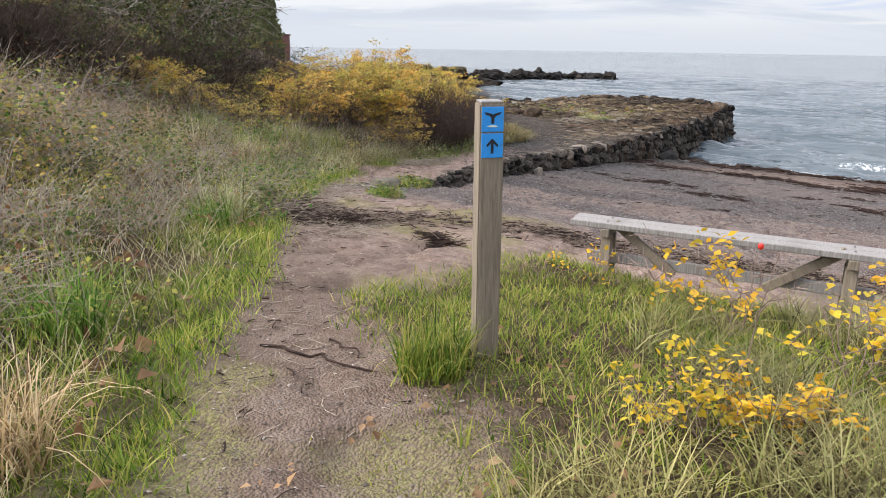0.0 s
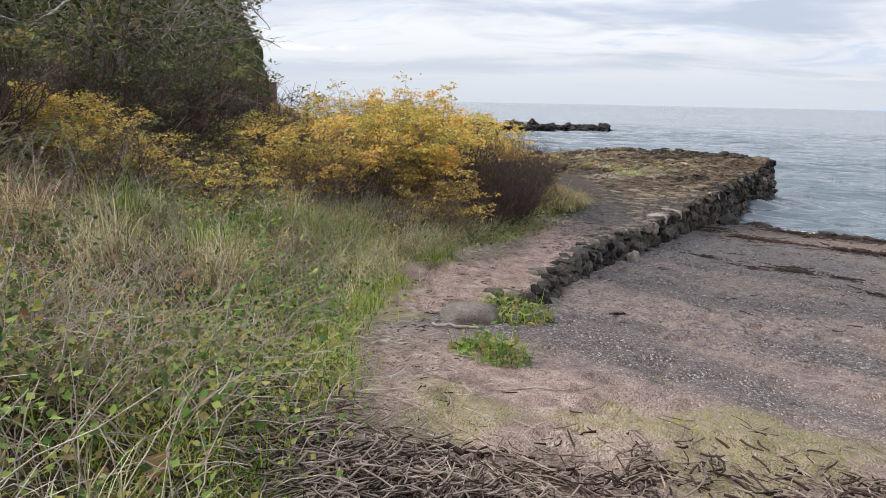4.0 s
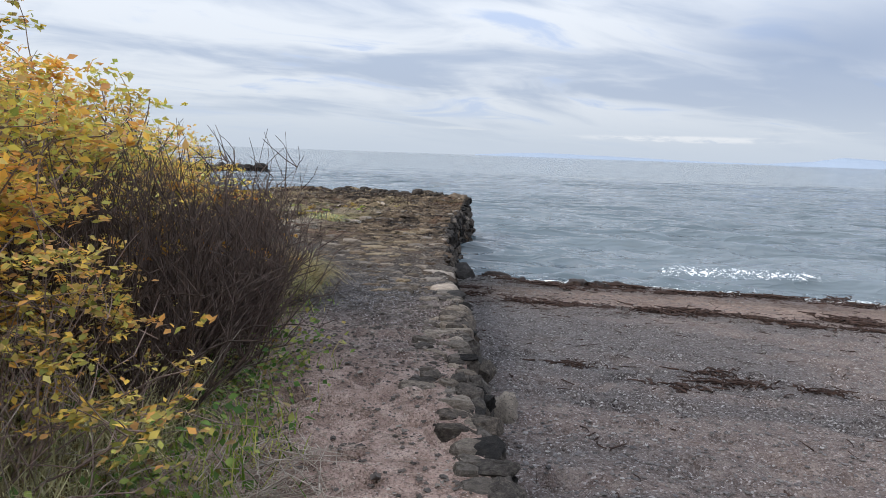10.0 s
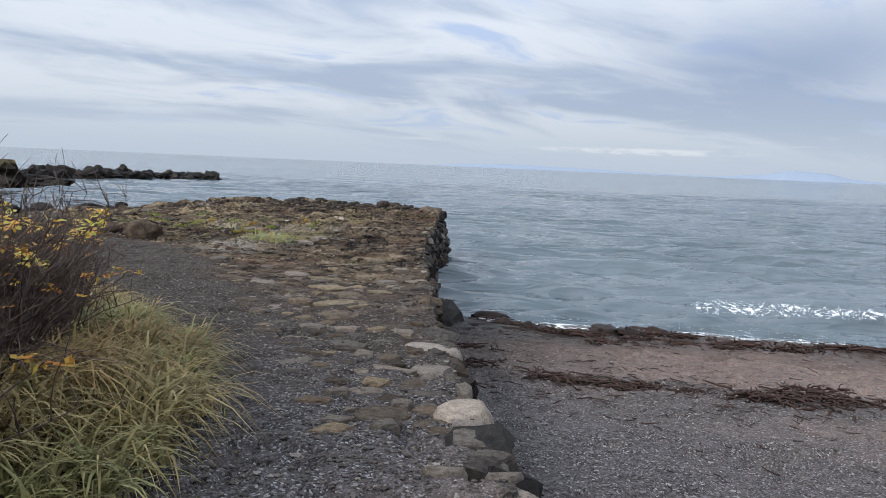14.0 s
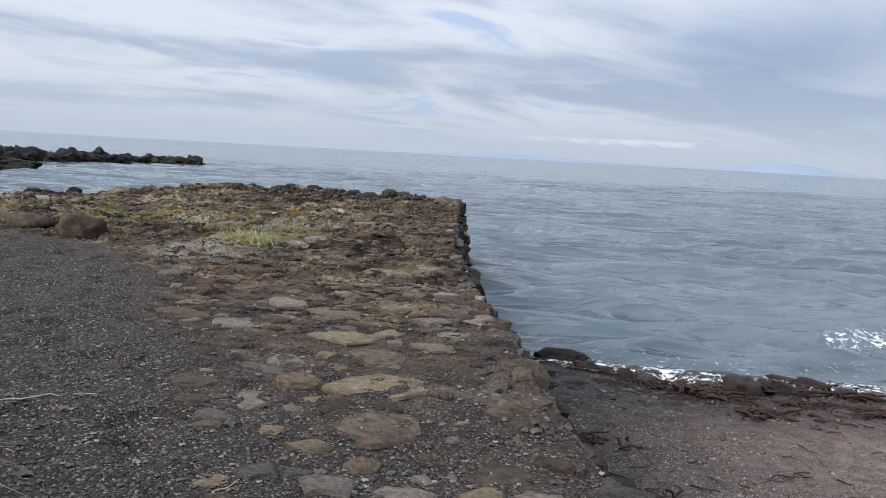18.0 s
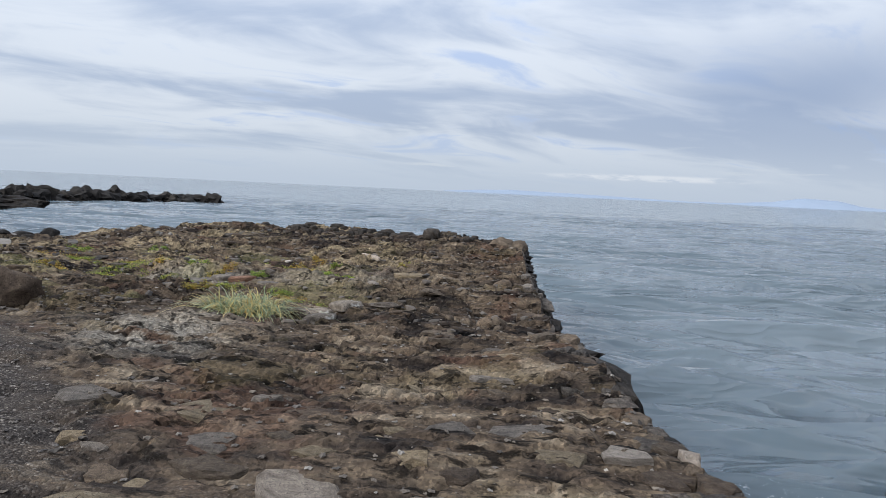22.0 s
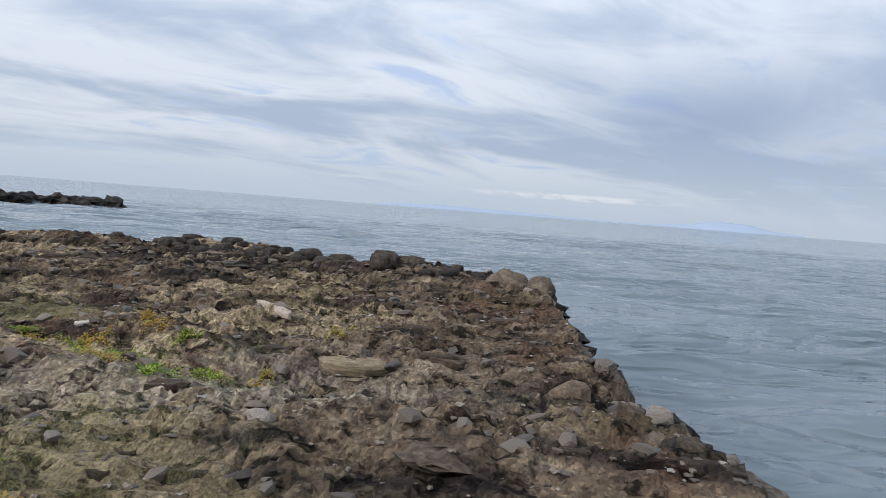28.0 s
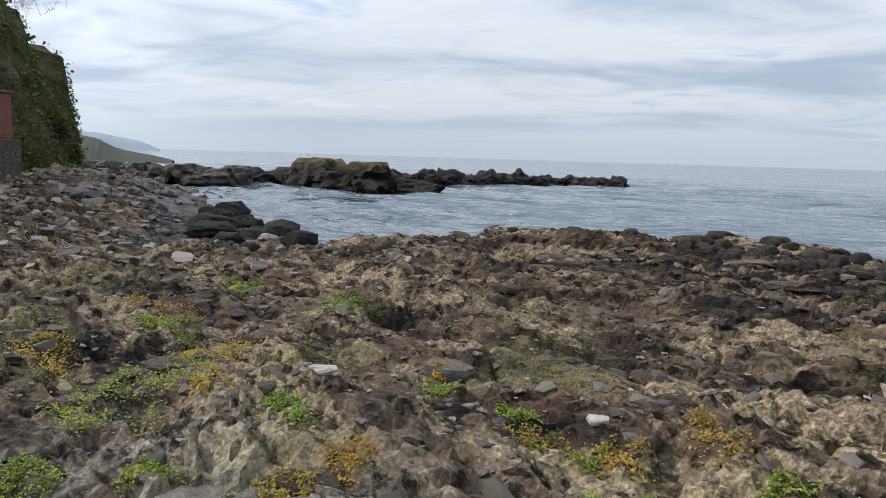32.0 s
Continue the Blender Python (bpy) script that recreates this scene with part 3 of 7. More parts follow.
def build_sea():
    far = [700, 1400, 2500, 4300]
    xs = np.concatenate([[-4300, -2500, -1400, -700, -350, -200], steps((-120, -70, 1.5), (-70, -14, 0.5), (-14, 18, 0.22), (18, 60, 0.6)), [75, 120, 240, 450], far])
    ys = np.concatenate([steps((22, 50, 0.13), (50, 80, 0.28), (80, 160, 0.7)), [170, 190, 250, 360, 520], far])
    X, Y = np.meshgrid(xs, ys)
    near = smooth(Y, 165, 90)
    z = SEA_Z + near * 0.16 * fbm(X * 0.14 + Y * 0.03, Y * 0.4, 41, 3, 0.5)
    # wind chop: short-crested waves of several lengths, each with its own groups
    for i, (length, turn) in enumerate(((6.5, 8), (4.6, -14), (3.3, 20), (2.4, -6), (1.7, 15), (1.2, -22), (0.9, 4))):
        a = radians(turn)
        phase = (X * math.sin(a) + Y * math.cos(a)) * 2 * math.pi / length + 2.6 * fbm(X * 0.4 / length, Y * 0.5 / length, 90 + i, 2)
        group = 0.35 + 1.3 * smooth(fbm(X * 0.22 / length ** 0.5, Y * 0.3 / length ** 0.5, 110 + i, 2), -0.2, 0.25)
        wave = 1 - 2 * np.abs(np.sin(phase * 0.5)) ** 0.9
        keep = 1.0 if length > 3 else smooth(Y, 40 + 22 * length, 25 + 16 * length)
        z = z + near * keep * (0.019 if length > 3 else 0.036) * length ** 0.92 * group * wave
    # a low breaker running in along the beach
    line = 31.3 + 1.3 * fbm(X * 0.08, X * 0.0, 43, 2)
    z = z + 0.26 * np.exp(-((Y - line) / 0.5) ** 2) * smooth(X, -12.5, -9) * (0.75 + 0.5 * smooth(fbm(X * 0.3, X * 0 + 2, 46, 2), -0.1, 0.25))
    me = mesh_from("sea", np.stack([X.ravel(), Y.ravel(), z.ravel()], 1), grid_faces(len(xs), len(ys)), MAT_SEA)
    return tagged(new("water", me), "grey-blue choppy sea under an overcast sky", "sea", kind="structure")


build_ground()
build_sea()


# ---- shapes ----
def part(name, mesh, material, parent, label="", m=None, kind=""):
    """One mesh object under a thing or a part."""
    if isinstance(mesh, bmesh.types.BMesh):
        me = bpy.data.meshes.new(name)
        mesh.to_mesh(me)
        mesh.free()
        mesh = me
    if material is not None and not mesh.materials:
        mesh.materials.append(material)
    ob = new(name, mesh)
    ob.parent = parent
    if m is not None:
        ob.matrix_basis = m
    if label:
        ob["label"] = label
    if kind:
        ob["kind"] = kind
    return ob


def thing(name, label, category, group="", kind="", at=None, data=None):
    ob = tagged(new(name, data), label, category, group, kind)
    if at is not None:
        ob.matrix_basis = at
    return ob


def box_bm(sx, sy, sz, bevel=0.004, seg=1):
    bm = bmesh.new()
    bmesh.ops.create_cube(bm, size=1.0, matrix=Matrix.Diagonal((sx, sy, sz, 1)))
    if bevel:
        bmesh.ops.bevel(bm, geom=bm.edges[:], offset=bevel, segments=seg, affect="EDGES")
    return bm


def prism_bm(points, depth, bevel=0.0):
    """A flat outline in x-z pushed out along y."""
    bm = bmesh.new()
    f = bm.faces.new([bm.verts.new((x, 0, z)) for x, z in points])
    r = bmesh.ops.extrude_face_region(bm, geom=[f])
    bmesh.ops.translate(bm, vec=(0, depth, 0), verts=[v for v in r["geom"] if isinstance(v, bmesh.types.BMVert)])
    bmesh.ops.recalc_face_normals(bm, faces=bm.faces[:])
    return bm


def stone_mesh(name, seed, size, jag=0.25, sub=2, flat=0.0, material=None, smooth_shade=False, square=0.0):
    """A rough stone: a rounded block broken up by noise, its underside cut flat at z = 0."""
    bm = bmesh.new()
    bmesh.ops.create_icosphere(bm, subdivisions=sub, radius=1.0)
    off = Vector((seed * 3.17, seed * 1.91, seed * 7.7))
    sx, sy, sz = size
    for v in bm.verts:
        c = v.co.normalized()
        if square:
            k = 1.0 / max(abs(c.x), abs(c.y), abs(c.z))
            c = c.lerp(c * k * 0.82, square)
        n = noise.noise(v.co * 1.1 + off) * jag + noise.noise(v.co * 2.7 + off) * jag * 0.55 + noise.noise(v.co * 6.5 + off) * jag * 0.25
        ridge = abs(noise.noise(v.co * 1.7 - off)) * jag * 0.8
        c = c * (1.0 + n - ridge)
        z = c.z
        if flat and z > 1 - flat:
            z = 1 - flat + (z - 1 + flat) * 0.25
        v.co = Vector((c.x * sx / 2, c.y * sy / 2, max(z, -0.45) * sz / 1.45 + sz * 0.45 / 1.45))
    me = bpy.data.meshes.new(name)
    bm.to_mesh(me)
    bm.free()
    if material:
        me.materials.append(material)
    me.polygons.foreach_set("use_smooth", np.full(len(me.polygons), smooth_shade))
    return me


def hull_mesh(name, seed, material, points=22, power=3.5, flat=0.0, chips=0.06):
    """An angular stone, one unit across, resting on z = 0: the hull of loose points, its faces chipped."""
    rng = np.random.default_rng(seed)
    bm = bmesh.new()
    for _ in range(points):
        d = rng.normal(0, 1, 3)
        d /= (np.abs(d) ** power).sum() ** (1 / power)
        d *= rng.uniform(0.82, 1.05)
        bm.verts.new((d[0] * 0.5, d[1] * 0.5, min(d[2] * 0.5, 0.5 - flat) + 0.5))
    r = bmesh.ops.convex_hull(bm, input=bm.verts[:])
    junk = list({v for v in r["geom_interior"] + r["geom_unused"] if isinstance(v, bmesh.types.BMVert) and v.is_valid})
    bmesh.ops.delete(bm, geom=junk, context="VERTS")
    if chips:
        bmesh.ops.subdivide_edges(bm, edges=bm.edges[:], cuts=1, use_grid_fill=True)
        for v in bm.verts:
            v.co += Vector(rng.normal(0, chips * 0.45, 3))
    me = bpy.data.meshes.new(name)
    bm.to_mesh(me)
    bm.free()
    me.materials.append(material)
    return me


def blade_arrays(px, py, pz, height, width, lean, rng, segs=3, droop=0.5, head=None):
    """Tapered bent blades as triangles: vertices and faces."""
    n = len(px)
    a = rng.uniform(0, 2 * math.pi, n) if head is None else head + rng.normal(0, 0.6, n)
    side = a + math.pi / 2 + rng.normal(0, 0.4, n)
    rows = []
    arch = droop >= 1.0
    for k in range(segs + 1):
        t = k / segs
        out = lean * height * (t ** (1.25 if arch else 1 + droop)) * (0.8 if arch else 1.0)
        up = height * (1.3 * t - 0.95 * np.clip(lean, 0, 1.25) * t ** 2.3) if arch else height * (t - 0.55 * np.clip(lean, 0, 1.2) * t * t * droop)
        cx, cy, cz = px + np.cos(a) * out, py + np.sin(a) * out, pz + up
        w = width * (1 - t) ** 0.7 * 0.5
        if k < segs:
            rows.append(np.stack([cx + np.cos(side) * w, cy + np.sin(side) * w, cz], 1))
            rows.append(np.stack([cx - np.cos(side) * w, cy - np.sin(side) * w, cz], 1))
        else:
            rows.append(np.stack([cx, cy, cz], 1))
    v = np.stack(rows, 1)
    k = v.shape[1]
    tri = []
    for s in range(segs - 1):
        i = 2 * s
        tri += [(i, i + 1, i + 3), (i, i + 3, i + 2)]
    i = 2 * (segs - 1)
    tri.append((i, i + 1, i + 2))
    f = (np.arange(n)[:, None, None] * k + np.array(tri)[None]).reshape(-1, 3)
    return v.reshape(-1, 3), f


def leaf_arrays(c, size, rng, ratio=0.55, up=0.5, fold=0.25):
    """Pointed folded leaves at the centres c: six corners, four triangles each."""
    n = len(c)
    d = rng.normal(0, 1, (n, 3))
    d[:, 2] *= 0.45
    d /= np.linalg.norm(d, axis=1)[:, None]
    nr = rng.normal(0, 1, (n, 3)) * 0.55
    nr[:, 2] += up + 0.4
    s = np.cross(d, nr)
    s /= np.linalg.norm(s, axis=1)[:, None] + 1e-9
    u = np.cross(s, d)
    L, W = size[:, None], size[:, None] * ratio * 0.5
    v = np.stack([c, c + d * L * 0.42 + s * W + u * W * fold, c + d * L * 0.42 - s * W + u * W * fold, c + d * L, c + d * L * 0.5], 1)
    tri = np.array([(0, 1, 4), (0, 4, 2), (1, 3, 4), (4, 3, 2)])
    f = (np.arange(n)[:, None, None] * 5 + tri[None]).reshape(-1, 3)
    return v.reshape(-1, 3), f


def tube_arrays(lines, radii, sides=3):
    """Tubes along polylines; each line an (m, 3) array, radii (start, end)."""
    V, F, base = [], [], 0
    for line, (r0, r1) in zip(lines, radii):
        line = np.asarray(line)
        m = len(line)
        t = np.gradient(line, axis=0)
        t /= np.linalg.norm(t, axis=1)[:, None] + 1e-9
        ref = np.where(np.abs(t[:, 2:3]) < 0.9, np.array([[0, 0, 1.0]]), np.array([[1.0, 0, 0]]))
        a = np.cross(t, ref)
        a /= np.linalg.norm(a, axis=1)[:, None] + 1e-9
        b = np.cross(t, a)
        r = np.linspace(r0, r1, m)[:, None]
        ring = [line + r * (a * math.cos(q) + b * math.sin(q)) for q in np.arange(sides) * 2 * math.pi / sides]
        V.append(np.stack(ring, 1).reshape(-1, 3))
        i = np.arange(m - 1)[:, None] * sides + np.arange(sides)[None]
        j = np.arange(m - 1)[:, None] * sides + (np.arange(sides)[None] + 1) % sides
        q = np.stack([i, j, j + sides, i + sides], 2).reshape(-1, 4) + base
        F.append(q)
        base += m * sides
    return np.concatenate(V), np.concatenate(F)


def join_arrays(pairs):
    V, F, base = [], [], 0
    for v, f in pairs:
        V.append(v)
        F.append(f + base)
        base += len(v)
    return np.concatenate(V), np.concatenate(F)


def wander(start, direction, length, bend, rng, m=6, sag=0.0):
    p, d = np.array(start, float), np.array(direction, float)
    pts = [p.copy()]
    for k in range(m):
        d = d + rng.normal(0, bend, 3)
        d[2] -= sag
        d /= np.linalg.norm(d)
        p = p + d * length / m
        pts.append(p.copy())
    return np.array(pts)


def bank_x(y):
    return lerp(y, BANK_Y, BANK_X)


# ---- plants ----
MAT_BLADE = leaf_material("green_grass", (0.03, 0.07, 0.012), (0.10, 0.20, 0.028), (0.19, 0.30, 0.05), (0.31, 0.38, 0.085), (0.46, 0.43, 0.18))
MAT_STRAW = leaf_material("dry_grass", (0.10, 0.075, 0.042), (0.30, 0.23, 0.13), (0.54, 0.44, 0.27), (0.72, 0.64, 0.46), (0.34, 0.30, 0.14))
MAT_TUFT = leaf_material("blue_tuft", (0.05, 0.045, 0.025), (0.24, 0.29, 0.20), (0.34, 0.36, 0.24), (0.55, 0.43, 0.20), (0.40, 0.27, 0.11))
MAT_OLD = leaf_material("old_grass", (0.05, 0.04, 0.02), (0.16, 0.13, 0.06), (0.30, 0.25, 0.12), (0.42, 0.36, 0.20), (0.22, 0.24, 0.07))
MAT_MARRAM = leaf_material("straw_tuft", (0.09, 0.07, 0.035), (0.25, 0.19, 0.09), (0.40, 0.33, 0.18), (0.22, 0.20, 0.085))
MAT_YELLOW = leaf_material("yellow_leaf", (0.36, 0.40, 0.11), (0.62, 0.52, 0.13), (0.74, 0.52, 0.10), (0.64, 0.35, 0.10), (0.46, 0.27, 0.13), (0.62, 0.56, 0.20))
MAT_GOLD = leaf_material("gold_leaf", (0.60, 0.39, 0.03), (0.70, 0.45, 0.04), (0.48, 0.41, 0.06), (0.58, 0.31, 0.03))
MAT_OLIVE = leaf_material("olive_leaf", (0.16, 0.20, 0.05), (0.30, 0.31, 0.08), (0.46, 0.41, 0.11), (0.34, 0.22, 0.11))
MAT_VERGE = leaf_material("verge_green", (0.03, 0.065, 0.012), (0.10, 0.18, 0.022), (0.18, 0.27, 0.04), (0.29, 0.33, 0.075), (0.42, 0.39, 0.18))
MAT_TURF = leaf_material("bright_turf", (0.06, 0.12, 0.015), (0.17, 0.26, 0.03), (0.28, 0.36, 0.055), (0.38, 0.40, 0.10))
MAT_HERB = leaf_material("herb_leaf", (0.04, 0.09, 0.024), (0.095, 0.18, 0.045), (0.19, 0.28, 0.07), (0.30, 0.31, 0.09), (0.25, 0.16, 0.08))
MAT_IVY = leaf_material("ivy_leaf", (0.03, 0.055, 0.02), (0.07, 0.105, 0.035), (0.14, 0.155, 0.06), (0.20, 0.16, 0.09))
MAT_DEAD = leaf_material("dead_leaf", (0.15, 0.085, 0.05), (0.26, 0.165, 0.10), (0.34, 0.235, 0.15))
MAT_MOSS = leaf_material("moss_leaf", (0.10, 0.145, 0.02), (0.19, 0.235, 0.03), (0.29, 0.30, 0.05))
MAT_RUST = leaf_material("rust_leaf", (0.28, 0.12, 0.03), (0.42, 0.22, 0.04), (0.34, 0.27, 0.06))


def twig_material(name, dark, light):
    m = Nodes(name, 0.85, 0.2)
    c = m.ramp(m.noise(14, 4), (0.3, dark), (0.7, light))
    return m.finish(c, m.noise(60, 3), 0.004)


MAT_TWIG = twig_material("rose_twig", (0.10, 0.068, 0.06), (0.32, 0.235, 0.20))
MAT_BARE = twig_material("bare_twig", (0.03, 0.022, 0.019), (0.13, 0.092, 0.076))
MAT_BARK = twig_material("tree_bark", (0.15, 0.13, 0.11), (0.42, 0.37, 0.32))
MAT_WEED = twig_material("sea_wrack", (0.012, 0.008, 0.007), (0.05, 0.028, 0.021))
MAT_STALK = twig_material("broken_stalk", (0.07, 0.05, 0.038), (0.26, 0.21, 0.17))
MAT_REED = twig_material("bleached_stalk", (0.17, 0.135, 0.105), (0.40, 0.345, 0.29))


def bush_mesh(seed, leafy, height=1.6, spread=0.8, stems=46, leaves=900, leaf=0.05):
    """Arching stems with side twigs, and the places where the leaves sit."""
    rng = np.random.default_rng(seed)
    lines, radii, tips = [], [], []
    for _ in range(stems):
        a, r = rng.uniform(0, 2 * math.pi), rng.uniform(0, 0.3)
        h = height * rng.uniform(0.5, 1.0) * (1.0 if leafy else 0.86)
        d = (math.cos(a) * spread * 0.55, math.sin(a) * spread * 0.55, 1.0)
        ln = wander((math.cos(a) * r, math.sin(a) * r, -0.05), d, h * 1.15, 0.17, rng, 7, 0.035)
        lines.append(ln)
        radii.append((0.009, 0.0035))
        for _ in range(6 if leafy else 7):
            k = rng.integers(2, 8)
            td = rng.normal(0, 0.7, 3)
            td[2] = abs(td[2]) + 0.35
            tw = wander(ln[k], td / np.linalg.norm(td), rng.uniform(0.15, 0.48), 0.18, rng, 3)
            lines.append(tw)
            radii.append((0.0045, 0.0022))
            tips.append(tw)
        tips.append(ln[4:])
    V, F = tube_arrays(lines, radii)
    me_s = mesh_from("stems", V, F, MAT_TWIG if leafy else MAT_BARE)
    at = np.concatenate(tips)
    keep = at[at[:, 2] > height * (0.27 if leafy else 0.3)]
    # sprays of leaves round the outer shoots, with gaps between them
    out = keep[:, 2] / height + 0.5 * np.hypot(keep[:, 0], keep[:, 1]) / spread
    knots = keep[rng.choice(len(keep), max(leaves // 8, 3), p=out ** 3 / (out ** 3).sum())]
    c = knots[rng.integers(0, len(knots), leaves)] + rng.normal(0, 1, (leaves, 3)) * np.array([0.085, 0.085, 0.035])
    a = rng.uniform(0, 6.283, leaves)
    spine = np.stack([np.cos(a), np.sin(a), rng.normal(-0.1, 0.3, leaves)], 1)
    across = np.stack([-np.sin(a), np.cos(a), rng.normal(0, 0.2, leaves)], 1)
    c = np.concatenate([c + spine * leaf * k + across * leaf * w for k, w in ((0.4, 0.35), (0.4, -0.35), (1.0, 0.35), (1.0, -0.35), (1.5, 0.0))])
    lv, lf = leaf_arrays(c, rng.uniform(0.7, 1.3, len(c)) * leaf, rng, 0.6, 1.0)
    return me_s, (lv, lf)


def rose_bush(seed, leafy=True, material=None, leaves=900, height=1.6, label="", leaf=0.052, mixed=None, stems=0):
    ms, (lv, lf) = bush_mesh(seed, leafy, height=height, leaves=leaves, leaf=leaf, stems=stems or (64 if leafy else 84))
    ob = thing("rose_bush", label, "bush", "rose hedge along the bank")
    part("framework", ms, None, ob, kind="stuff")
    if leaves:
        n = len(lf) // 2 // 4 * 4 if mixed else len(lf)
        cut = n // 4 * 5
        part("foliage", mesh_from("foliage", lv[:cut], lf[:n], material), None, ob, kind="stuff")
        if mixed:
            part("foliage", mesh_from("foliage", lv[cut:], lf[n:] - cut, mixed), None, ob, "duller foliage", kind="stuff")
    return ob


def plant_hedge():
    rng = np.random.default_rng(5)
    kinds = {
        "gold": rose_bush(11, True, MAT_YELLOW, 1250, 1.65, "wild rose bush with yellow and orange autumn leaves"),
        "gold2": rose_bush(12, True, MAT_YELLOW, 1150, 1.55, "wild rose bush in yellow autumn leaf, olive below", mixed=MAT_OLIVE),
        "olive": rose_bush(13, True, MAT_OLIVE, 850, 1.7, "wild rose bush with olive and browning leaves", mixed=MAT_YELLOW),
        "bare": rose_bush(14, False, MAT_RUST, 14, 1.5, "bare brown rose bush with few rusty leaves"),
        "scrub": rose_bush(16, False, MAT_IVY, 120, 1.6, "leafless grey-brown scrub at the edge of the trees", stems=34),
        "bare2": rose_bush(15, False, MAT_YELLOW, 110, 1.6, "nearly leafless brown rose bush beside the path"),
    }
    spots = []
    for y in np.arange(8.9, 18.6, 0.72):
        for row, off in enumerate((0.75, 1.55, 2.45, 3.5)):
            yy = y + rng.uniform(-0.25, 0.25) + 0.2 * row
            x = float(bank_x(yy)) - off + rng.uniform(-0.2, 0.2)
            if row == 0:
                x += 0.15 if 12.4 < yy < 14.2 else -0.45 if yy > 14.2 else 0.0
                k = "bare" if yy > 12.6 else "gold2" if rng.random() < (0.2 if yy < 10.8 else 0.55) else "bare2"
            elif row == 1:
                k = "bare2" if yy > 15 else ("gold" if rng.random() < 0.75 else "bare2")
            else:
                k = rng.choice(["gold", "gold2", "olive", "bare2"], p=[0.42, 0.3, 0.18, 0.1] if yy > 11.3 else [0.1, 0.2, 0.35, 0.35])
            if yy > 17.2 and row > 1:
                k = "bare2"
            size = rng.uniform(0.72, 0.92) * (0.55 if row == 0 and yy < 10.4 else 0.95 if row == 0 and yy > 12.4 else 0.78 if row == 0 else 1.0) * (1.08 if 12 < yy < 14 else 0.88 if yy > 14 else 1.0)
            spots.append((str(k), x, yy, size))
    for _ in range(20):
        y = rng.uniform(5.6, 9.4)
        spots.append((str(rng.choice(["olive", "bare2", "scrub"], p=[0.45, 0.4, 0.15])), float(bank_x(y)) - rng.uniform(1.7, 4.6), y, rng.uniform(0.42, 0.62)))
    for y in np.arange(11.9, 14.0, 0.58):
        spots.append((str(rng.choice(["bare", "bare2"])), float(bank_x(y)) - 0.34 + rng.uniform(-0.08, 0.08), y, rng.uniform(1.0, 1.15), 0.62))
    for _ in range(40):
        y = rng.uniform(3.2, 11.5)
        x = float(lerp(y, (-1, 3, 8, 12), (-9.6, -10.6, -12.6, -15.8))) - rng.uniform(0, 2.6)
        spots.append((str(rng.choice(["bare", "scrub"], p=[0.3, 0.7])), x, y, rng.uniform(0.9, 1.35)))
    used = set()
    for k, x, y, size, *narrow in spots:
        wide = size * (narrow[0] if narrow else 1.0)
        m = pose(x, y, land_z(x, y) - 0.03, 0, 0, rng.uniform(0, 360))
        ob = kinds[k] if k not in used else copy_thing(kinds[k], m)
        used.add(k)
        ob.matrix_basis = m @ Matrix.Diagonal((wide, wide, size * rng.uniform(0.92, 1.05), 1))


def bare_tree(seed, height, label, ivy=0):
    rng = np.random.default_rng(seed)
    ob = thing("tree", label, "tree", "bare trees at the foot of the cliff")
    trunk, limbs, twigs, ends = [], [], [], []
    for s in range(3):
        a = rng.uniform(0, 6.28)
        ln = wander((0.15 * math.cos(a), 0.15 * math.sin(a), -0.1), (0.35 * math.cos(a), 0.35 * math.sin(a), 1), height * rng.uniform(0.7, 1), 0.10, rng, 9)
        trunk.append(ln)
        for k in range(2, 10):
            for _ in range(3):
                d = rng.normal(0, 1, 3)
                d[2] = d[2] * 0.5 + 0.35
                lb = wander(ln[k], d / np.linalg.norm(d), height * rng.uniform(0.18, 0.38), 0.22, rng, 6, 0.01)
                limbs.append(lb)
                for _ in range(7):
                    j = rng.integers(1, 7)
                    e = rng.normal(0, 1, 3)
                    e[2] = e[2] * 0.6 + 0.3
                    tw = wander(lb[j], e / np.linalg.norm(e), rng.uniform(0.35, 0.9), 0.25, rng, 4)
                    twigs.append(tw)
                    ends.append(tw)
    V, F = tube_arrays(trunk, [(0.075, 0.02)] * len(trunk), 6)
    part("trunk", mesh_from("trunk", V, F, MAT_BARK), None, ob)
    V, F = tube_arrays(limbs, [(0.024, 0.008)] * len(limbs), 4)
    part("branchwork", mesh_from("branchwork", V, F, MAT_BARK), None, ob, kind="stuff")
    V, F = tube_arrays(twigs, [(0.007, 0.0028)] * len(twigs), 3)
    part("brushwood", mesh_from("brushwood", V, F, MAT_BARK), None, ob, kind="stuff")
    if ivy:
        at = np.concatenate([t[:6] for t in trunk] + [l[:4] for l in limbs])
        c = at[rng.integers(0, len(at), ivy)] + rng.normal(0, 0.16, (ivy, 3))
        lv, lf = leaf_arrays(c, rng.uniform(0.06, 0.13, ivy), rng, 0.8)
        part("crown", mesh_from("crown", lv, lf, MAT_IVY), None, ob, "dark ivy leaves", kind="stuff")
    return ob


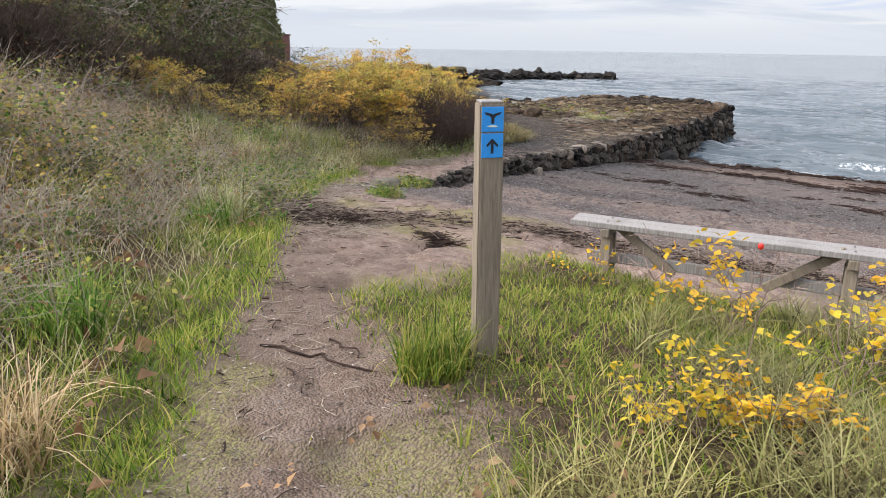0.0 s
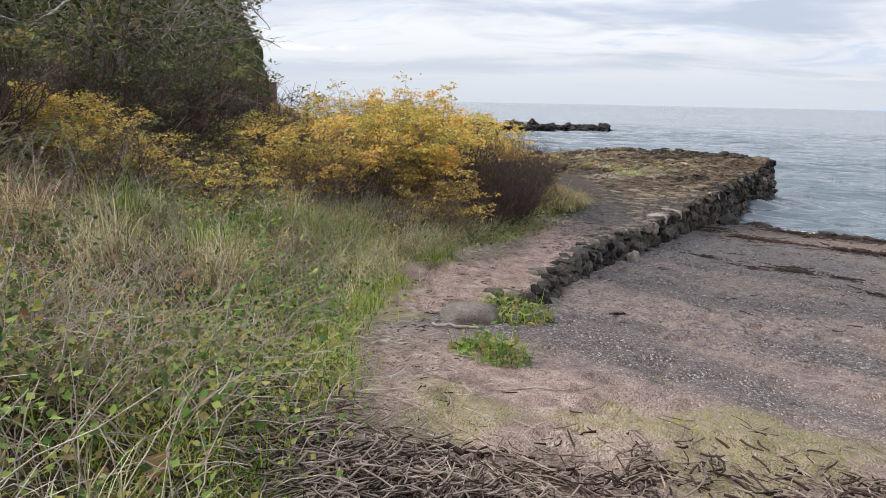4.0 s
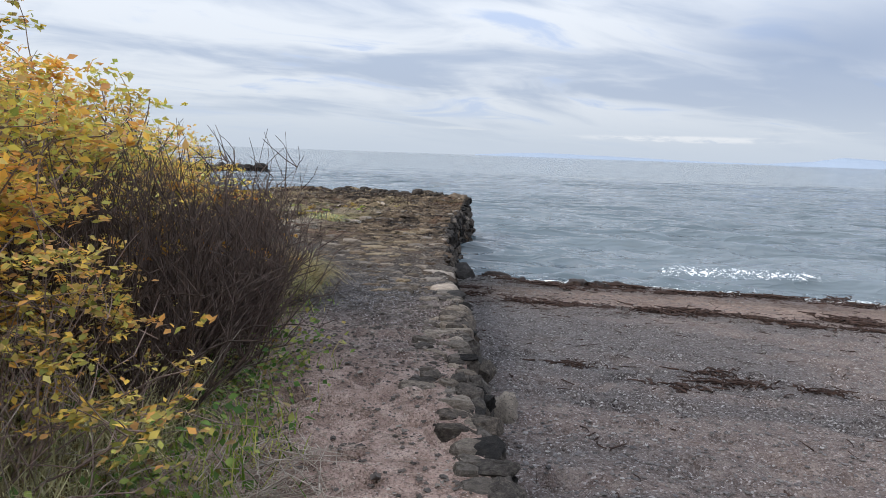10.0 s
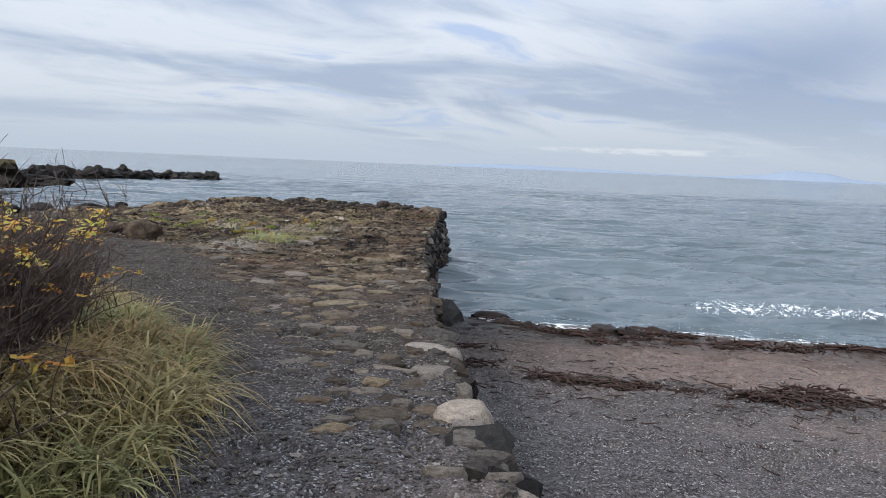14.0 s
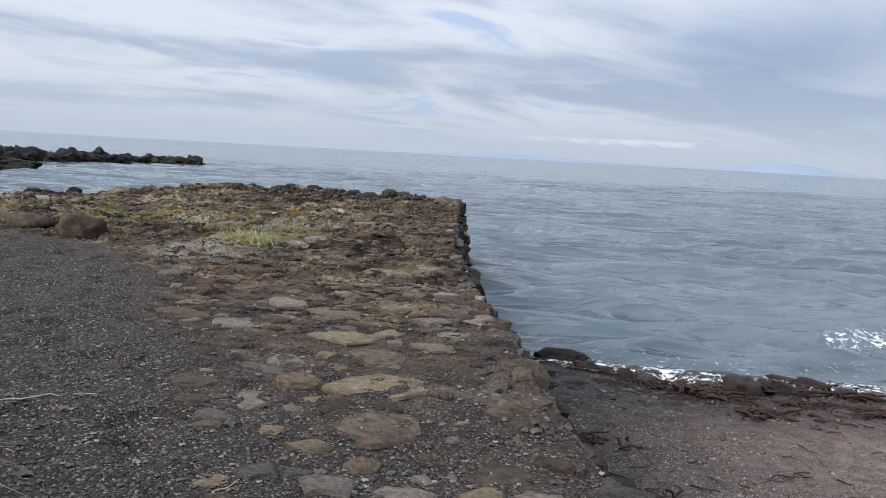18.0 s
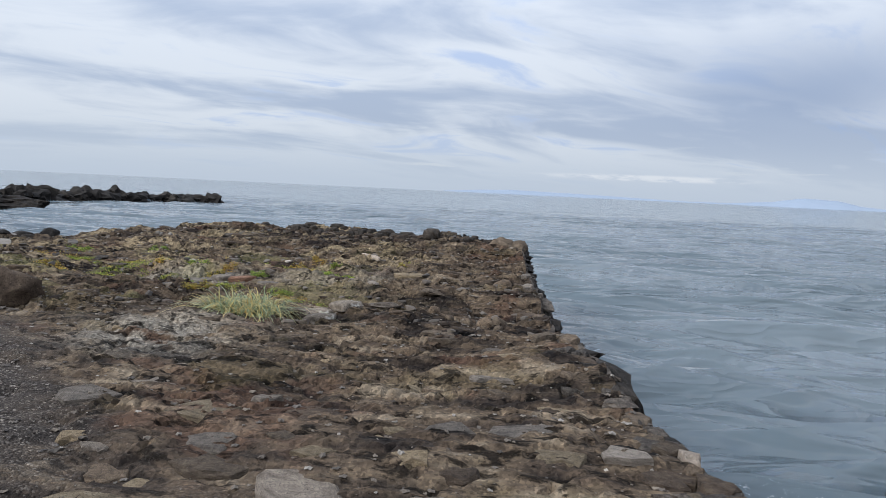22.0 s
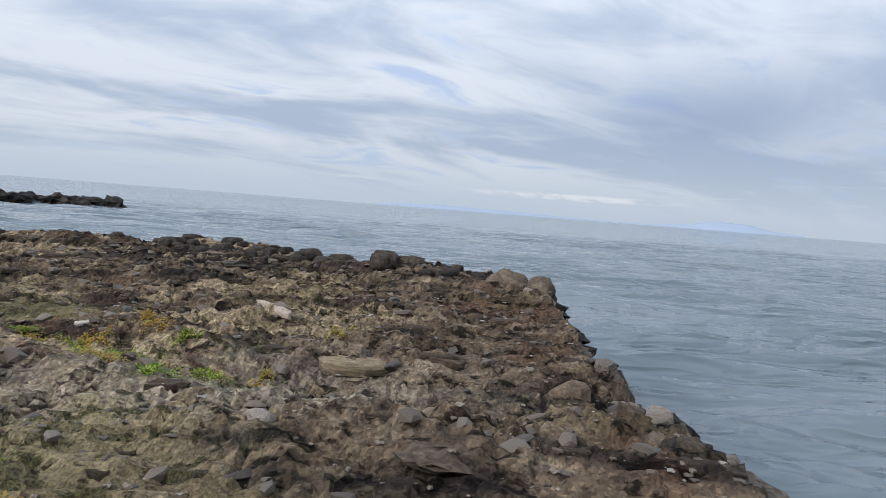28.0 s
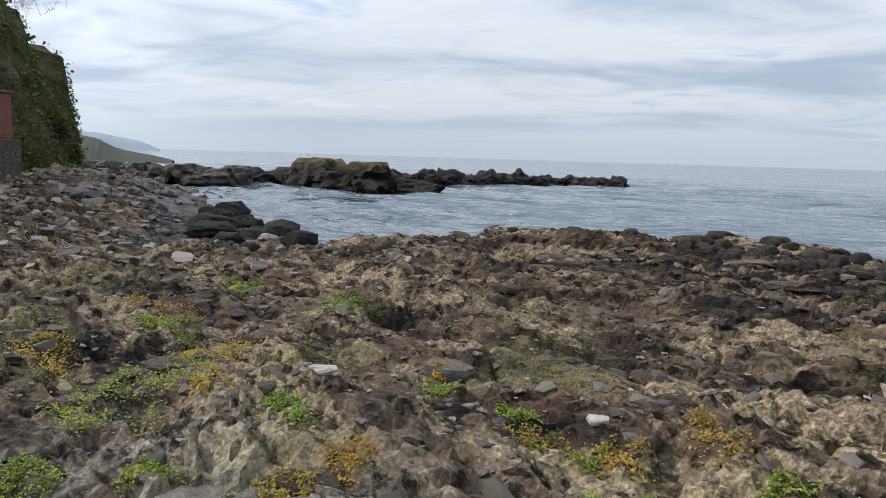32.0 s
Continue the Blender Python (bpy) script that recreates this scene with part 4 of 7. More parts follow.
def plant_trees():
    rng = np.random.default_rng(8)
    kinds = [bare_tree(21, 5.6, "bare dark-branched tree with ivy on its trunks", 4500), bare_tree(22, 4.8, "leafless thorny tree with grey-brown branches", 3000), bare_tree(23, 6.2, "tall leafless tree hung with dark ivy", 5500)]
    spots = [(-15.5, 8.4), (-17.5, 10.2), (-14.2, 5.6), (-16.6, 6.6), (-19.5, 12.2), (-19, 8.2), (-18.4, 4.4), (-21.5, 13.2), (-22, 9.5), (-24.5, 14.8), (-20.5, 5.5), (-25.5, 11)]
    for i, (x, y) in enumerate(spots):
        m = pose(x, y, land_z(x, y) - 0.05, 0, 0, rng.uniform(0, 360))
        ob = kinds[i] if i < 3 else copy_thing(kinds[i % 3], m)
        s = rng.uniform(0.85, 1.1)
        ob.matrix_basis = m @ Matrix.Diagonal((s, s, s, 1))


def bramble(seed, material, label, leaves=700, spread=1.0, height=0.55, leaf=0.06, stalk=22):
    """A low sprawl of arching canes with broad leaves."""
    rng = np.random.default_rng(seed)
    ob = thing("bramble", label, "undergrowth", "undergrowth on the bank")
    lines = []
    for _ in range(stalk):
        a = rng.uniform(0, 6.28)
        lines.append(wander((rng.normal(0, 0.25 * spread), rng.normal(0, 0.25 * spread), -0.03), (math.cos(a), math.sin(a), 1.3), rng.uniform(0.5, 1.1) * height * 1.7, 0.2, rng, 7, 0.17))
    V, F = tube_arrays(lines, [(0.004, 0.002)] * stalk)
    part("cane_tangle", mesh_from("cane_tangle", V, F, MAT_REED if seed % 2 else MAT_TWIG), None, ob, kind="stuff")
    at = np.concatenate([l[1:] for l in lines])
    c = at[rng.integers(0, len(at), leaves)] + rng.normal(0, 0.07, (leaves, 3))
    c[:, 2] = np.clip(c[:, 2], 0.01, None)
    lv, lf = leaf_arrays(c, rng.uniform(0.5, 1.2, leaves) * leaf, rng, 0.75)
    part("foliage", mesh_from("foliage", lv, lf, material), None, ob, kind="stuff")
    return ob


def plant_undergrowth():
    rng = np.random.default_rng(17)
    kinds = [bramble(31, MAT_HERB, "green bramble sprawling over dead stalks", 420, leaf=0.07), bramble(32, MAT_OLIVE, "olive bramble with browning leaves", 420, leaf=0.06), bramble(33, MAT_DEAD, "withered stalks with dry brown leaves", 160, leaf=0.05, stalk=80), bramble(36, MAT_IVY, "dark ivy sprawling at the wood's edge", 900, height=0.9)]
    done = set()
    for n in range(330):
        y = rng.uniform(-2.5, 13)
        off = 0.9 + rng.random() ** 1.1 * 8.5
        x = float(bank_x(y)) - off
        if x < -14 or (y > 8.8 and off < 5.2):
            continue
        if x < -12.4:
            k = 3 if rng.random() < 0.6 else 1
        else:
            k = int(rng.choice([0, 1, 2, 3], p=[0.24, 0.24, 0.42, 0.10]))
        m = pose(x, y, land_z(x, y) - 0.02, 0, 0, rng.uniform(0, 360))
        ob = kinds[k] if k not in done else copy_thing(kinds[k], m)
        done.add(k)
        s = rng.uniform(0.55, 1.0) * (0.6 + 0.12 * min(off, 5))
        ob.matrix_basis = m @ Matrix.Diagonal((s, s, s, 1))


def grass_patch(name, label, material, x, y, rng, hmin, hmax, width, lean, droop=0.5):
    z = land(x, y)[0]
    n = len(x)
    v, f = blade_arrays(x, y, z - 0.01, rng.uniform(hmin, hmax, n), rng.uniform(0.6, 1.3, n) * width, np.abs(rng.normal(lean, 0.3, n)), rng, 3, droop)
    return thing(name, label, "grass", kind="stuff", data=mesh_from(name, v, f, material))


def plant_grass():
    rng = np.random.default_rng(41)

    def bank_points(n, lo, hi, y0=-2.0, y1=18.5, power=1.5):
        y = rng.uniform(y0, y1, n)
        x = bank_x(y) - (lo + (hi - lo) * rng.random(n) ** power) + 0.55 * fbm(y * 0.9, y * 0.4, 57, 3) + rng.normal(0, 0.12, n)
        k = fbm(x * 1.1, y * 1.1, 51, 3)
        return x, y, k
    x, y, k = bank_points(52000, -0.12, 3.2)
    m = (k > -0.12) & (rng.random(len(y)) < lerp(y, (11.0, 12.6), (1.0, 0.12)))
    grass_patch("bank_grass", "short green grass along the path's edge", MAT_BLADE, x[m], y[m], rng, 0.05, 0.20, 0.009, 0.7)
    x, y, k = bank_points(46000, 0.35, 8.0, -2.0, 17.5, 1.1)
    m = (k < 0.28) & (rng.random(len(y)) < lerp(y, (11.0, 12.6), (1.0, 0.25)))
    grass_patch("dry_grass", "bleached dry grass on the bank", MAT_STRAW, x[m], y[m], rng, 0.08, 0.30, 0.007, 1.1)
    # dry tangle further up the bank
    x, y, k = bank_points(17000, 3.0, 9.5, -1.5, 9.5, 1.0)
    grass_patch("bank_hay", "tangled pale hay high on the bank", MAT_STRAW, x, y, rng, 0.15, 0.45, 0.008, 1.1)
    # taller mixed grass in front of the hedge
    x, y, k = bank_points(10000, 0.1, 2.4, 6.8, 10.8, 0.9)
    m = k > 0.1
    grass_patch("hedge_grass", "tall green grass in front of the hedge", MAT_BLADE, x[m], y[m], rng, 0.08, 0.28, 0.008, 0.9)
    grass_patch("hedge_hay", "tall dry grass in front of the hedge", MAT_STRAW, x[~m], y[~m], rng, 0.12, 0.42, 0.007, 1.0, 1.0)
    # close green turf where the bank meets the path
    x, y, k = bank_points(42000, -0.10, 1.1, -1.0, 11.0, 1.2)
    m = k > -0.22
    grass_patch("edge_turf", "close bright green turf beside the path", MAT_TURF, x[m], y[m], rng, 0.025, 0.09, 0.007, 0.7)
    # the verge round the post
    n = 90000
    x, y = rng.uniform(-4.4, 3.2, n), rng.uniform(-0.5, 5.8, n)
    s = y + 0.62 * (x + 1.2)
    edge = smooth(s + 0.5 * fbm(x * 1.5, y * 1.5, 52, 3), 1.35, 2.1) * smooth(x + 0.4 * fbm(x, y, 55, 2), -3.6, -2.8) * smooth(y, 5.7, 4.9)
    m = rng.random(n) < edge
    x, y = x[m], y[m]
    k = fbm(x * 1.2, y * 1.2, 53, 3)
    d = np.hypot(x + 1.9, y - 2.45)
    green = (k - 0.42 * smooth(x, -1.5, -0.1) > -0.18) | (d < 0.5) | (x < -1.35 + 0.5 * k)
    grass_patch("verge_grass", "lush green grass round the post", MAT_VERGE, x[green], y[green], rng, 0.03, 0.13, 0.008, 0.8)
    grass_patch("verge_hay", "long bleached grass on the verge", MAT_OLD, x[~green], y[~green], rng, 0.10, 0.36, 0.008, 1.0)
    # thin turf on the sandy flat
    n = 26000
    x, y = rng.uniform(-6.5, -1.0, n), rng.uniform(1.5, 7.5, n)
    m = rng.random(n) < land(x, y)[4] * 0.95
    grass_patch("thin_turf", "thin mossy turf on the trodden sand", MAT_MOSS, x[m], y[m], rng, 0.015, 0.05, 0.006, 0.8)


def tuft(name, label, material, at, count, height, spread, seed, lean=0.7, width=0.007, head=None):
    rng = np.random.default_rng(seed)
    ob = thing(name, label, "grass tuft")
    r = np.sqrt(rng.random(count)) * spread * 0.35
    a = rng.uniform(0, 6.283, count)
    x, y = np.cos(a) * r, np.sin(a) * r
    v, f = blade_arrays(x, y, np.zeros(count) - 0.02, rng.uniform(0.5, 1.1, count) * height, rng.uniform(0.7, 1.4, count) * width, np.abs(rng.normal(lean, 0.28, count)), rng, 5, 1.0, head)
    part("blade_mass", mesh_from("blade_mass", v, f, material), None, ob, kind="stuff")
    ob.matrix_basis = pose(at[0], at[1], land_z(*at))
    return ob


def plant_tufts():
    tuft("grass_tuft", "big tuft of blue-green and straw grass on the rock", MAT_TUFT, (-16.8, 30.78), 900, 0.66, 1.1, 61, 1.2, 0.019)
    tuft("grass_tuft", "drooping green grass tuft on the bank", MAT_BLADE, (-10.15, 8.5), 900, 0.62, 0.9, 62, 0.85, 0.008)
    tuft("grass_tuft", "lush grass tuft at the foot of the post", MAT_BLADE, (-1.98, 2.28), 500, 0.34, 0.5, 63, 0.6, 0.007)
    rng = np.random.default_rng(64)
    for i in range(24):
        y = 16.0 + (i // 2) * 0.47 + rng.uniform(-0.1, 0.1)
        x = float(lerp(y, (16, 17, 18, 19, 20.3, 21.7), (-11.75, -11.95, -12.3, -12.95, -14.25, -16.1))) - (0.55 if i % 2 else 0.0) + rng.uniform(-0.1, 0.1)
        tuft("grass_tuft", "drooping straw-coloured grass beside the gravel", MAT_MARRAM, (x, y), 260, rng.uniform(0.42, 0.62), 0.8, 65 + i, 1.25, 0.018)
    for i in range(14):
        y = rng.uniform(6.2, 10.4)
        x = float(bank_x(y)) - rng.uniform(0.3, 1.6)
        tuft("grass_tuft", "arching green and dry grass tuft below the hedge", (MAT_BLADE, MAT_STRAW, MAT_BLADE)[i % 3], (x, y), 300, rng.uniform(0.35, 0.55), 0.6, 130 + i, 1.1, 0.010)
    for i in range(16):
        y = rng.uniform(0.5, 8.6)
        x = float(bank_x(y)) - rng.uniform(0.5, 3.0)
        tuft("grass_tuft", "bleached grass tuft on the bank", (MAT_STRAW, MAT_BLADE)[i % 2], (x, y), 320, rng.uniform(0.35, 0.6), 0.6, 90 + i, 0.8, 0.007)


def plant_front():
    rng = np.random.default_rng(19)
    a = bramble(35, MAT_HERB, "leafy green weeds at the foot of the hedge", 200, height=0.38, leaf=0.065, stalk=26)
    b = bramble(37, MAT_HERB, "leafy weeds and dry stalks by the path", 240, height=0.36, leaf=0.05, stalk=34)
    first = [a, b]
    for n in range(94):
        y = rng.uniform(3.2, 14.6) if n < 80 else rng.uniform(10.4, 13.8)
        x = float(bank_x(y)) - (rng.uniform(0.15, 1.3) if n < 80 else rng.uniform(0.0, 0.35))
        k = int(rng.random() < (0.6 if y < 11 else 0.0))
        m = pose(x, y, land_z(x, y) - 0.02, 0, 0, rng.uniform(0, 360))
        ob = first[k] if first[k] is not None else copy_thing((a, b)[k], m)
        first[k] = None
        s = rng.uniform(0.45, 0.95)
        ob.matrix_basis = m @ Matrix.Diagonal((s, s, s, 1))


plant_front()
plant_hedge()
plant_trees()
plant_undergrowth()
plant_grass()
plant_tufts()


# ---- rocks and masonry ----
def flag_mesh(name, seed, material):
    """An irregular flat slab, one metre across, with chipped edges."""
    rng = np.random.default_rng(seed)
    n = rng.integers(7, 11)
    a = np.sort(np.arange(n) / n * 6.283 + rng.uniform(-0.3, 0.3, n))
    r = rng.uniform(0.30, 0.54, n)
    bm = bmesh.new()
    rings = []
    for k, (sc, z) in enumerate(((1.0, -0.5), (1.03, 0.1), (0.97, 0.38), (0.80, 0.5))):
        rings.append([bm.verts.new((math.cos(q) * w * sc * (1 + rng.uniform(-0.04, 0.04)), math.sin(q) * w * sc, z + rng.uniform(-0.10, 0.10) * (k > 0))) for q, w in zip(a, r)])
    for lo, hi in zip(rings, rings[1:]):
        for i in range(n):
            bm.faces.new((lo[i], lo[(i + 1) % n], hi[(i + 1) % n], hi[i]))
    c = bm.verts.new((0, 0, 0.5 + rng.uniform(-0.1, 0.1)))
    for i in range(n):
        bm.faces.new((rings[-1][i], rings[-1][(i + 1) % n], c))
    me = bpy.data.meshes.new(name)
    bm.to_mesh(me)
    bm.free()
    me.materials.append(material)
    return me


def build_wall():
    """The dry-stone face along the edge of the quay."""
    rng = np.random.default_rng(71)
    wall = thing("wall_quay", "rough dry-stone quay face with dark and pale stones", "wall", kind="structure")
    kinds = [hull_mesh("stone", i, (MAT_WALL, MAT_DARK, MAT_WALL, MAT_BED, MAT_DARK)[i % 5]) for i in range(10)]
    pale = [hull_mesh("stone", 40 + i, MAT_PALE) for i in range(2)]
    # the packed core behind the stones
    ys = np.arange(8.2, 40.7, 0.05)
    v = np.linspace(0, 1, 16)
    foot = np.array([max(land_z(float(edge_x(q)) + 0.25, q), -3.4) for q in ys]) - 0.08
    top = np.array([land_z(float(edge_x(q)) - 0.10, q) for q in ys]) + 0.005
    V, Y = np.meshgrid(np.concatenate([v, [1.0]]), ys)
    Z = foot[:, None] + (top - foot)[:, None] * V
    gap_c, own_c, _ = cells(Y + 0.1 * fbm(Y * 3, Z * 3, 62, 2), Z, 0.34, 0.15, 61)
    X = edge_x(Y) + 0.05 + lerp(Y, (9, 12, 16), (0.42, 0.36, 0.16)) * (top[:, None] - Z) + 0.09 * fbm(Y * 1.6, Z * 5.0, 63, 4, 0.6) + 0.09 * (own_c - 0.5) - 0.07 * smooth(gap_c, 0.2, 0.0)
    X[:, -1] = edge_x(ys) - 0.05
    Z[:, -1] -= 0.03
    X[:, -2] -= 0.02
    core = mesh_from("core", np.stack([X.ravel(), Y.ravel(), Z.ravel()], 1), grid_faces(17, len(ys)), MAT_WALL, False)
    part("core", core, None, wall, "dark packed rubble", kind="stuff")
    y = 9.2
    while y < 40.6:
        foot = max(land_z(float(edge_x(y)) + 0.2, y), -3.3)
        top = land_z(float(edge_x(y)) - 0.12, y)
        wide = rng.uniform(0.30, 0.55) * (0.55 if y < 14 else 1.0 if y < 30 else 1.25)
        z = foot - 0.06
        while z < top - 0.03:
            h = min(rng.uniform(0.2, 0.38) * (0.5 if y < 14 else 1.1), max(top - z + 0.015, 0.08))
            wy = wide * rng.uniform(0.7, 1.25)
            yy = y + wide / 2 + rng.uniform(-0.09, 0.09)
            lean = 0.06 + float(lerp(y, (9, 12, 16), (0.42, 0.36, 0.16))) * (top - z - h * 0.5) + rng.uniform(-0.05, 0.07)
            src = pale[int(rng.integers(2))] if rng.random() < 0.025 and y > 10 else kinds[int(rng.integers(10)) if y > 14 else int(rng.choice([0, 1, 4, 2, 6]))]
            m = pose(float(edge_x(yy)) + lean - (0.09 if y < 14 else 0.10), yy, z, rng.uniform(-12, 12), rng.uniform(-8, 8), 13 + rng.uniform(-16, 16))
            part("stone", src, None, wall, m=m @ Matrix.Diagonal((rng.uniform(0.34, 0.46) * (0.6 if y < 14 else 1.0), wy * 1.12, h * (1.15 if z + h < top - 0.05 else 0.98), 1)))
            z += h
        y += wide
    # ragged coping stones along the top, level with the path
    flush = [flag_mesh("stone", 60 + i, (MAT_SLAB, MAT_PALE, MAT_WALL, MAT_SLAB)[i % 4]) for i in range(8)]
    dark = [flag_mesh("stone", 68 + i, (MAT_BED, MAT_ROCK, MAT_WALL)[i % 3]) for i in range(6)]
    y = 8.5
    while y < 40.4:
        wide = rng.uniform(0.10, 0.38) * (0.6 if y < 17 else 1.0)
        for inset in (0.08, 0.30):
            if inset > 0.1 and (y < 13 or rng.random() < 0.45):
                continue
            x = float(edge_x(y)) - inset + rng.uniform(-0.09, 0.07)
            m = pose(x, y + wide / 2, land_z(float(edge_x(y)) - 0.3, y) - rng.uniform(0.045, 0.065), rng.uniform(-3, 3), rng.uniform(-3, 3), rng.uniform(-25, 25))
            part("stone", flush[int(rng.integers(8))] if y < 19 or rng.random() < 0.12 else dark[int(rng.integers(6))], None, wall, m=m @ Matrix.Diagonal((rng.uniform(0.14, 0.36), wide * 1.2, rng.uniform(0.12, 0.16), 1)))
        y += wide * 1.0


def build_paving():
    """Flat slabs bedded in the top of the quay."""
    rng = np.random.default_rng(73)
    bed = thing("pavement", "worn stone slabs bedded in the rocky quay top", "paving", kind="structure")
    kinds = [flag_mesh("slab", 80 + i, (MAT_ROCK, MAT_SLAB, MAT_BED, MAT_ROCK, MAT_OCHRE, MAT_SLAB)[i % 6]) for i in range(12)]
    placed = []
    tries = 0
    ochre, grey, white = flag_mesh("slab", 95, MAT_OCHRE), flag_mesh("slab", 96, MAT_SLAB), flag_mesh("slab", 97, MAT_PALE)
    for x, y, w, src in ((-13.06, 24.1, 0.75, ochre), (-13.53, 25.46, 0.8, ochre), (-14.29, 24.4, 0.7, grey), (-12.43, 22.71, 0.95, ochre), (-12.23, 24.07, 0.5, ochre), (-14.21, 25.76, 0.8, grey), (-13.23, 22.23, 0.7, grey), (-12.44, 26.58, 0.42, white), (-12.09, 24.46, 0.4, grey), (-12.9, 25.3, 0.6, ochre)):
        placed.append((x, y, w))
        part("slab", src, None, bed, m=pose(x, y, land_z(x, y) - 0.012, 0, 0, rng.uniform(-20, 20)) @ Matrix.Diagonal((w, w * 0.62, 0.05, 1)))
    while len(placed) < 300 and tries < 6000:
        tries += 1
        y = rng.uniform(17.5, 31.5)
        s = -0.25 - rng.random() * float(lerp(y, (17.5, 20, 24, 28, 31.5), (0.7, 1.5, 3.0, 4.4, 6.5)))
        x = float(edge_x(y)) + s
        w = 0.2 + 0.6 * rng.random() ** 1.5
        if any((x - a) ** 2 + (1.5 * (y - b)) ** 2 < (0.40 * (w + c)) ** 2 for a, b, c in placed):
            continue
        placed.append((x, y, w))
        m = pose(x, y, land_z(x, y) + (rng.uniform(-0.045, -0.02) if y < 27 else rng.uniform(-0.07, -0.05)), rng.uniform(-2, 2), rng.uniform(-2, 2), rng.uniform(-25, 25))
        part("slab", kinds[int(rng.integers(12))], None, bed, m=m @ Matrix.Diagonal((w, w * rng.uniform(0.55, 0.8), rng.uniform(0.06, 0.11), 1)))


def build_shelf():
    """Broken ledges of the natural rock beyond the paved part."""
    rng = np.random.default_rng(75)
    bed = thing("rock_shelf", "broken brown rock ledges of the foreshore platform", "rock", kind="structure")
    kinds = [hull_mesh("rock", 100 + i, (MAT_BED, MAT_ROCK, MAT_BED, MAT_BED, MAT_WALL)[i % 5], 20, 2.6, 0.15, 0.09) for i in range(10)]
    flags = [flag_mesh("rock", 120 + i, (MAT_BED, MAT_ROCK, MAT_BED)[i % 3]) for i in range(6)]
    n = 0
    while n < 300:
        y, x = rng.uniform(30.5, 43.5), rng.uniform(-25, -13.2)
        if x > edge_x(y) - 0.2 or y > lerp(x, FAR_X, FAR_Y) - 0.3:
            continue
        w = (0.14 + 0.42 * rng.random() ** 1.8) * (1.0 if y < 39 else 1.3)
        flat = rng.random() < 0.75
        m = pose(x, y, land_z(x, y) - (0.07 if not flat else 0.03), rng.uniform(-5, 5), rng.uniform(-5, 5), rng.uniform(-30, 30))
        src = flags[int(rng.integers(6))] if flat else kinds[int(rng.integers(10))]
        part("rock", src, None, bed, m=m @ Matrix.Diagonal((w, w * rng.uniform(0.4, 0.7), rng.uniform(0.06, 0.10) if flat else rng.uniform(0.10, 0.14) * (1.0 if y < 39 else 1.5), 1)))
        n += 1


def scatter_stones(name, label, x, y, size, material, seed, sink=0.3):
    """Many small stones joined in one mesh."""
    rng = np.random.default_rng(seed)
    base = np.array([(1, 0, 0), (0, 1, 0), (-1, 0, 0), (0, -1, 0), (0, 0, 0.75), (0, 0, -1)], float)
    base = np.concatenate([base, np.array([(a, b, 0.66) for a in (-0.62, 0.62) for b in (-0.62, 0.62)])])
    tri = np.array([(0, 9, 4), (9, 1, 4), (1, 7, 4), (7, 2, 4), (2, 6, 4), (6, 3, 4), (3, 8, 4), (8, 0, 4), (0, 1, 9), (1, 2, 7), (2, 3, 6), (3, 0, 8)])
    n = len(x)
    z = land(x, y)[0]
    a = rng.uniform(0, 6.283, n)
    sc = size[:, None] * rng.uniform(0.55, 1.15, (n, 3)) * np.array([1.0, 0.8, 0.55]) * 0.5
    v = base[None] * sc[:, None, :] * rng.uniform(0.75, 1.2, (n, 10, 1))
    c, s = np.cos(a)[:, None], np.sin(a)[:, None]
    v = np.stack([v[..., 0] * c - v[..., 1] * s + x[:, None], v[..., 0] * s + v[..., 1] * c + y[:, None], v[..., 2] + (z + sc[:, 2] * (1 - 2 * sink))[:, None]], 2)
    f = (np.arange(n)[:, None, None] * 10 + tri[None]).reshape(-1, 3)
    return thing(name, label, "stones", kind="stuff", data=mesh_from(name, v.reshape(-1, 3), f, material, False))


def pebble_material(name, *cols):
    m = Nodes(name, 0.75, 0.35)
    k = len(cols) - 1
    c = m.ramp(m.island(), *[(i / k, v) for i, v in enumerate(cols)])
    c = m.mix(m.rng(m.noise(70, 4), 0.4, 0.8, 0.0, 0.5), c, (0.05, 0.045, 0.04))
    return m.finish(c, m.noise(90, 3), 0.004)


MAT_PEBBLE = pebble_material("shingle", (0.022, 0.017, 0.015), (0.055, 0.043, 0.036), (0.088, 0.07, 0.058), (0.04, 0.033, 0.029), (0.06, 0.047, 0.039), (0.22, 0.195, 0.17))
MAT_BEACH = pebble_material("beach_pebble", (0.03, 0.027, 0.027), (0.08, 0.072, 0.072), (0.125, 0.115, 0.115), (0.065, 0.057, 0.053), (0.10, 0.09, 0.085), (0.26, 0.245, 0.235))
MAT_GRIT = pebble_material("grit", (0.045, 0.032, 0.027), (0.125, 0.092, 0.076), (0.21, 0.165, 0.14), (0.085, 0.064, 0.054), (0.36, 0.31, 0.27))
MAT_HEAP = pebble_material("heap_stone", (0.04, 0.034, 0.029), (0.12, 0.10, 0.082), (0.19, 0.16, 0.132), (0.08, 0.068, 0.058), (0.20, 0.18, 0.157))
MAT_RUBBLE = pebble_material("rubble", (0.03, 0.025, 0.021), (0.085, 0.068, 0.053), (0.14, 0.115, 0.09), (0.055, 0.045, 0.038), (0.26, 0.235, 0.205))


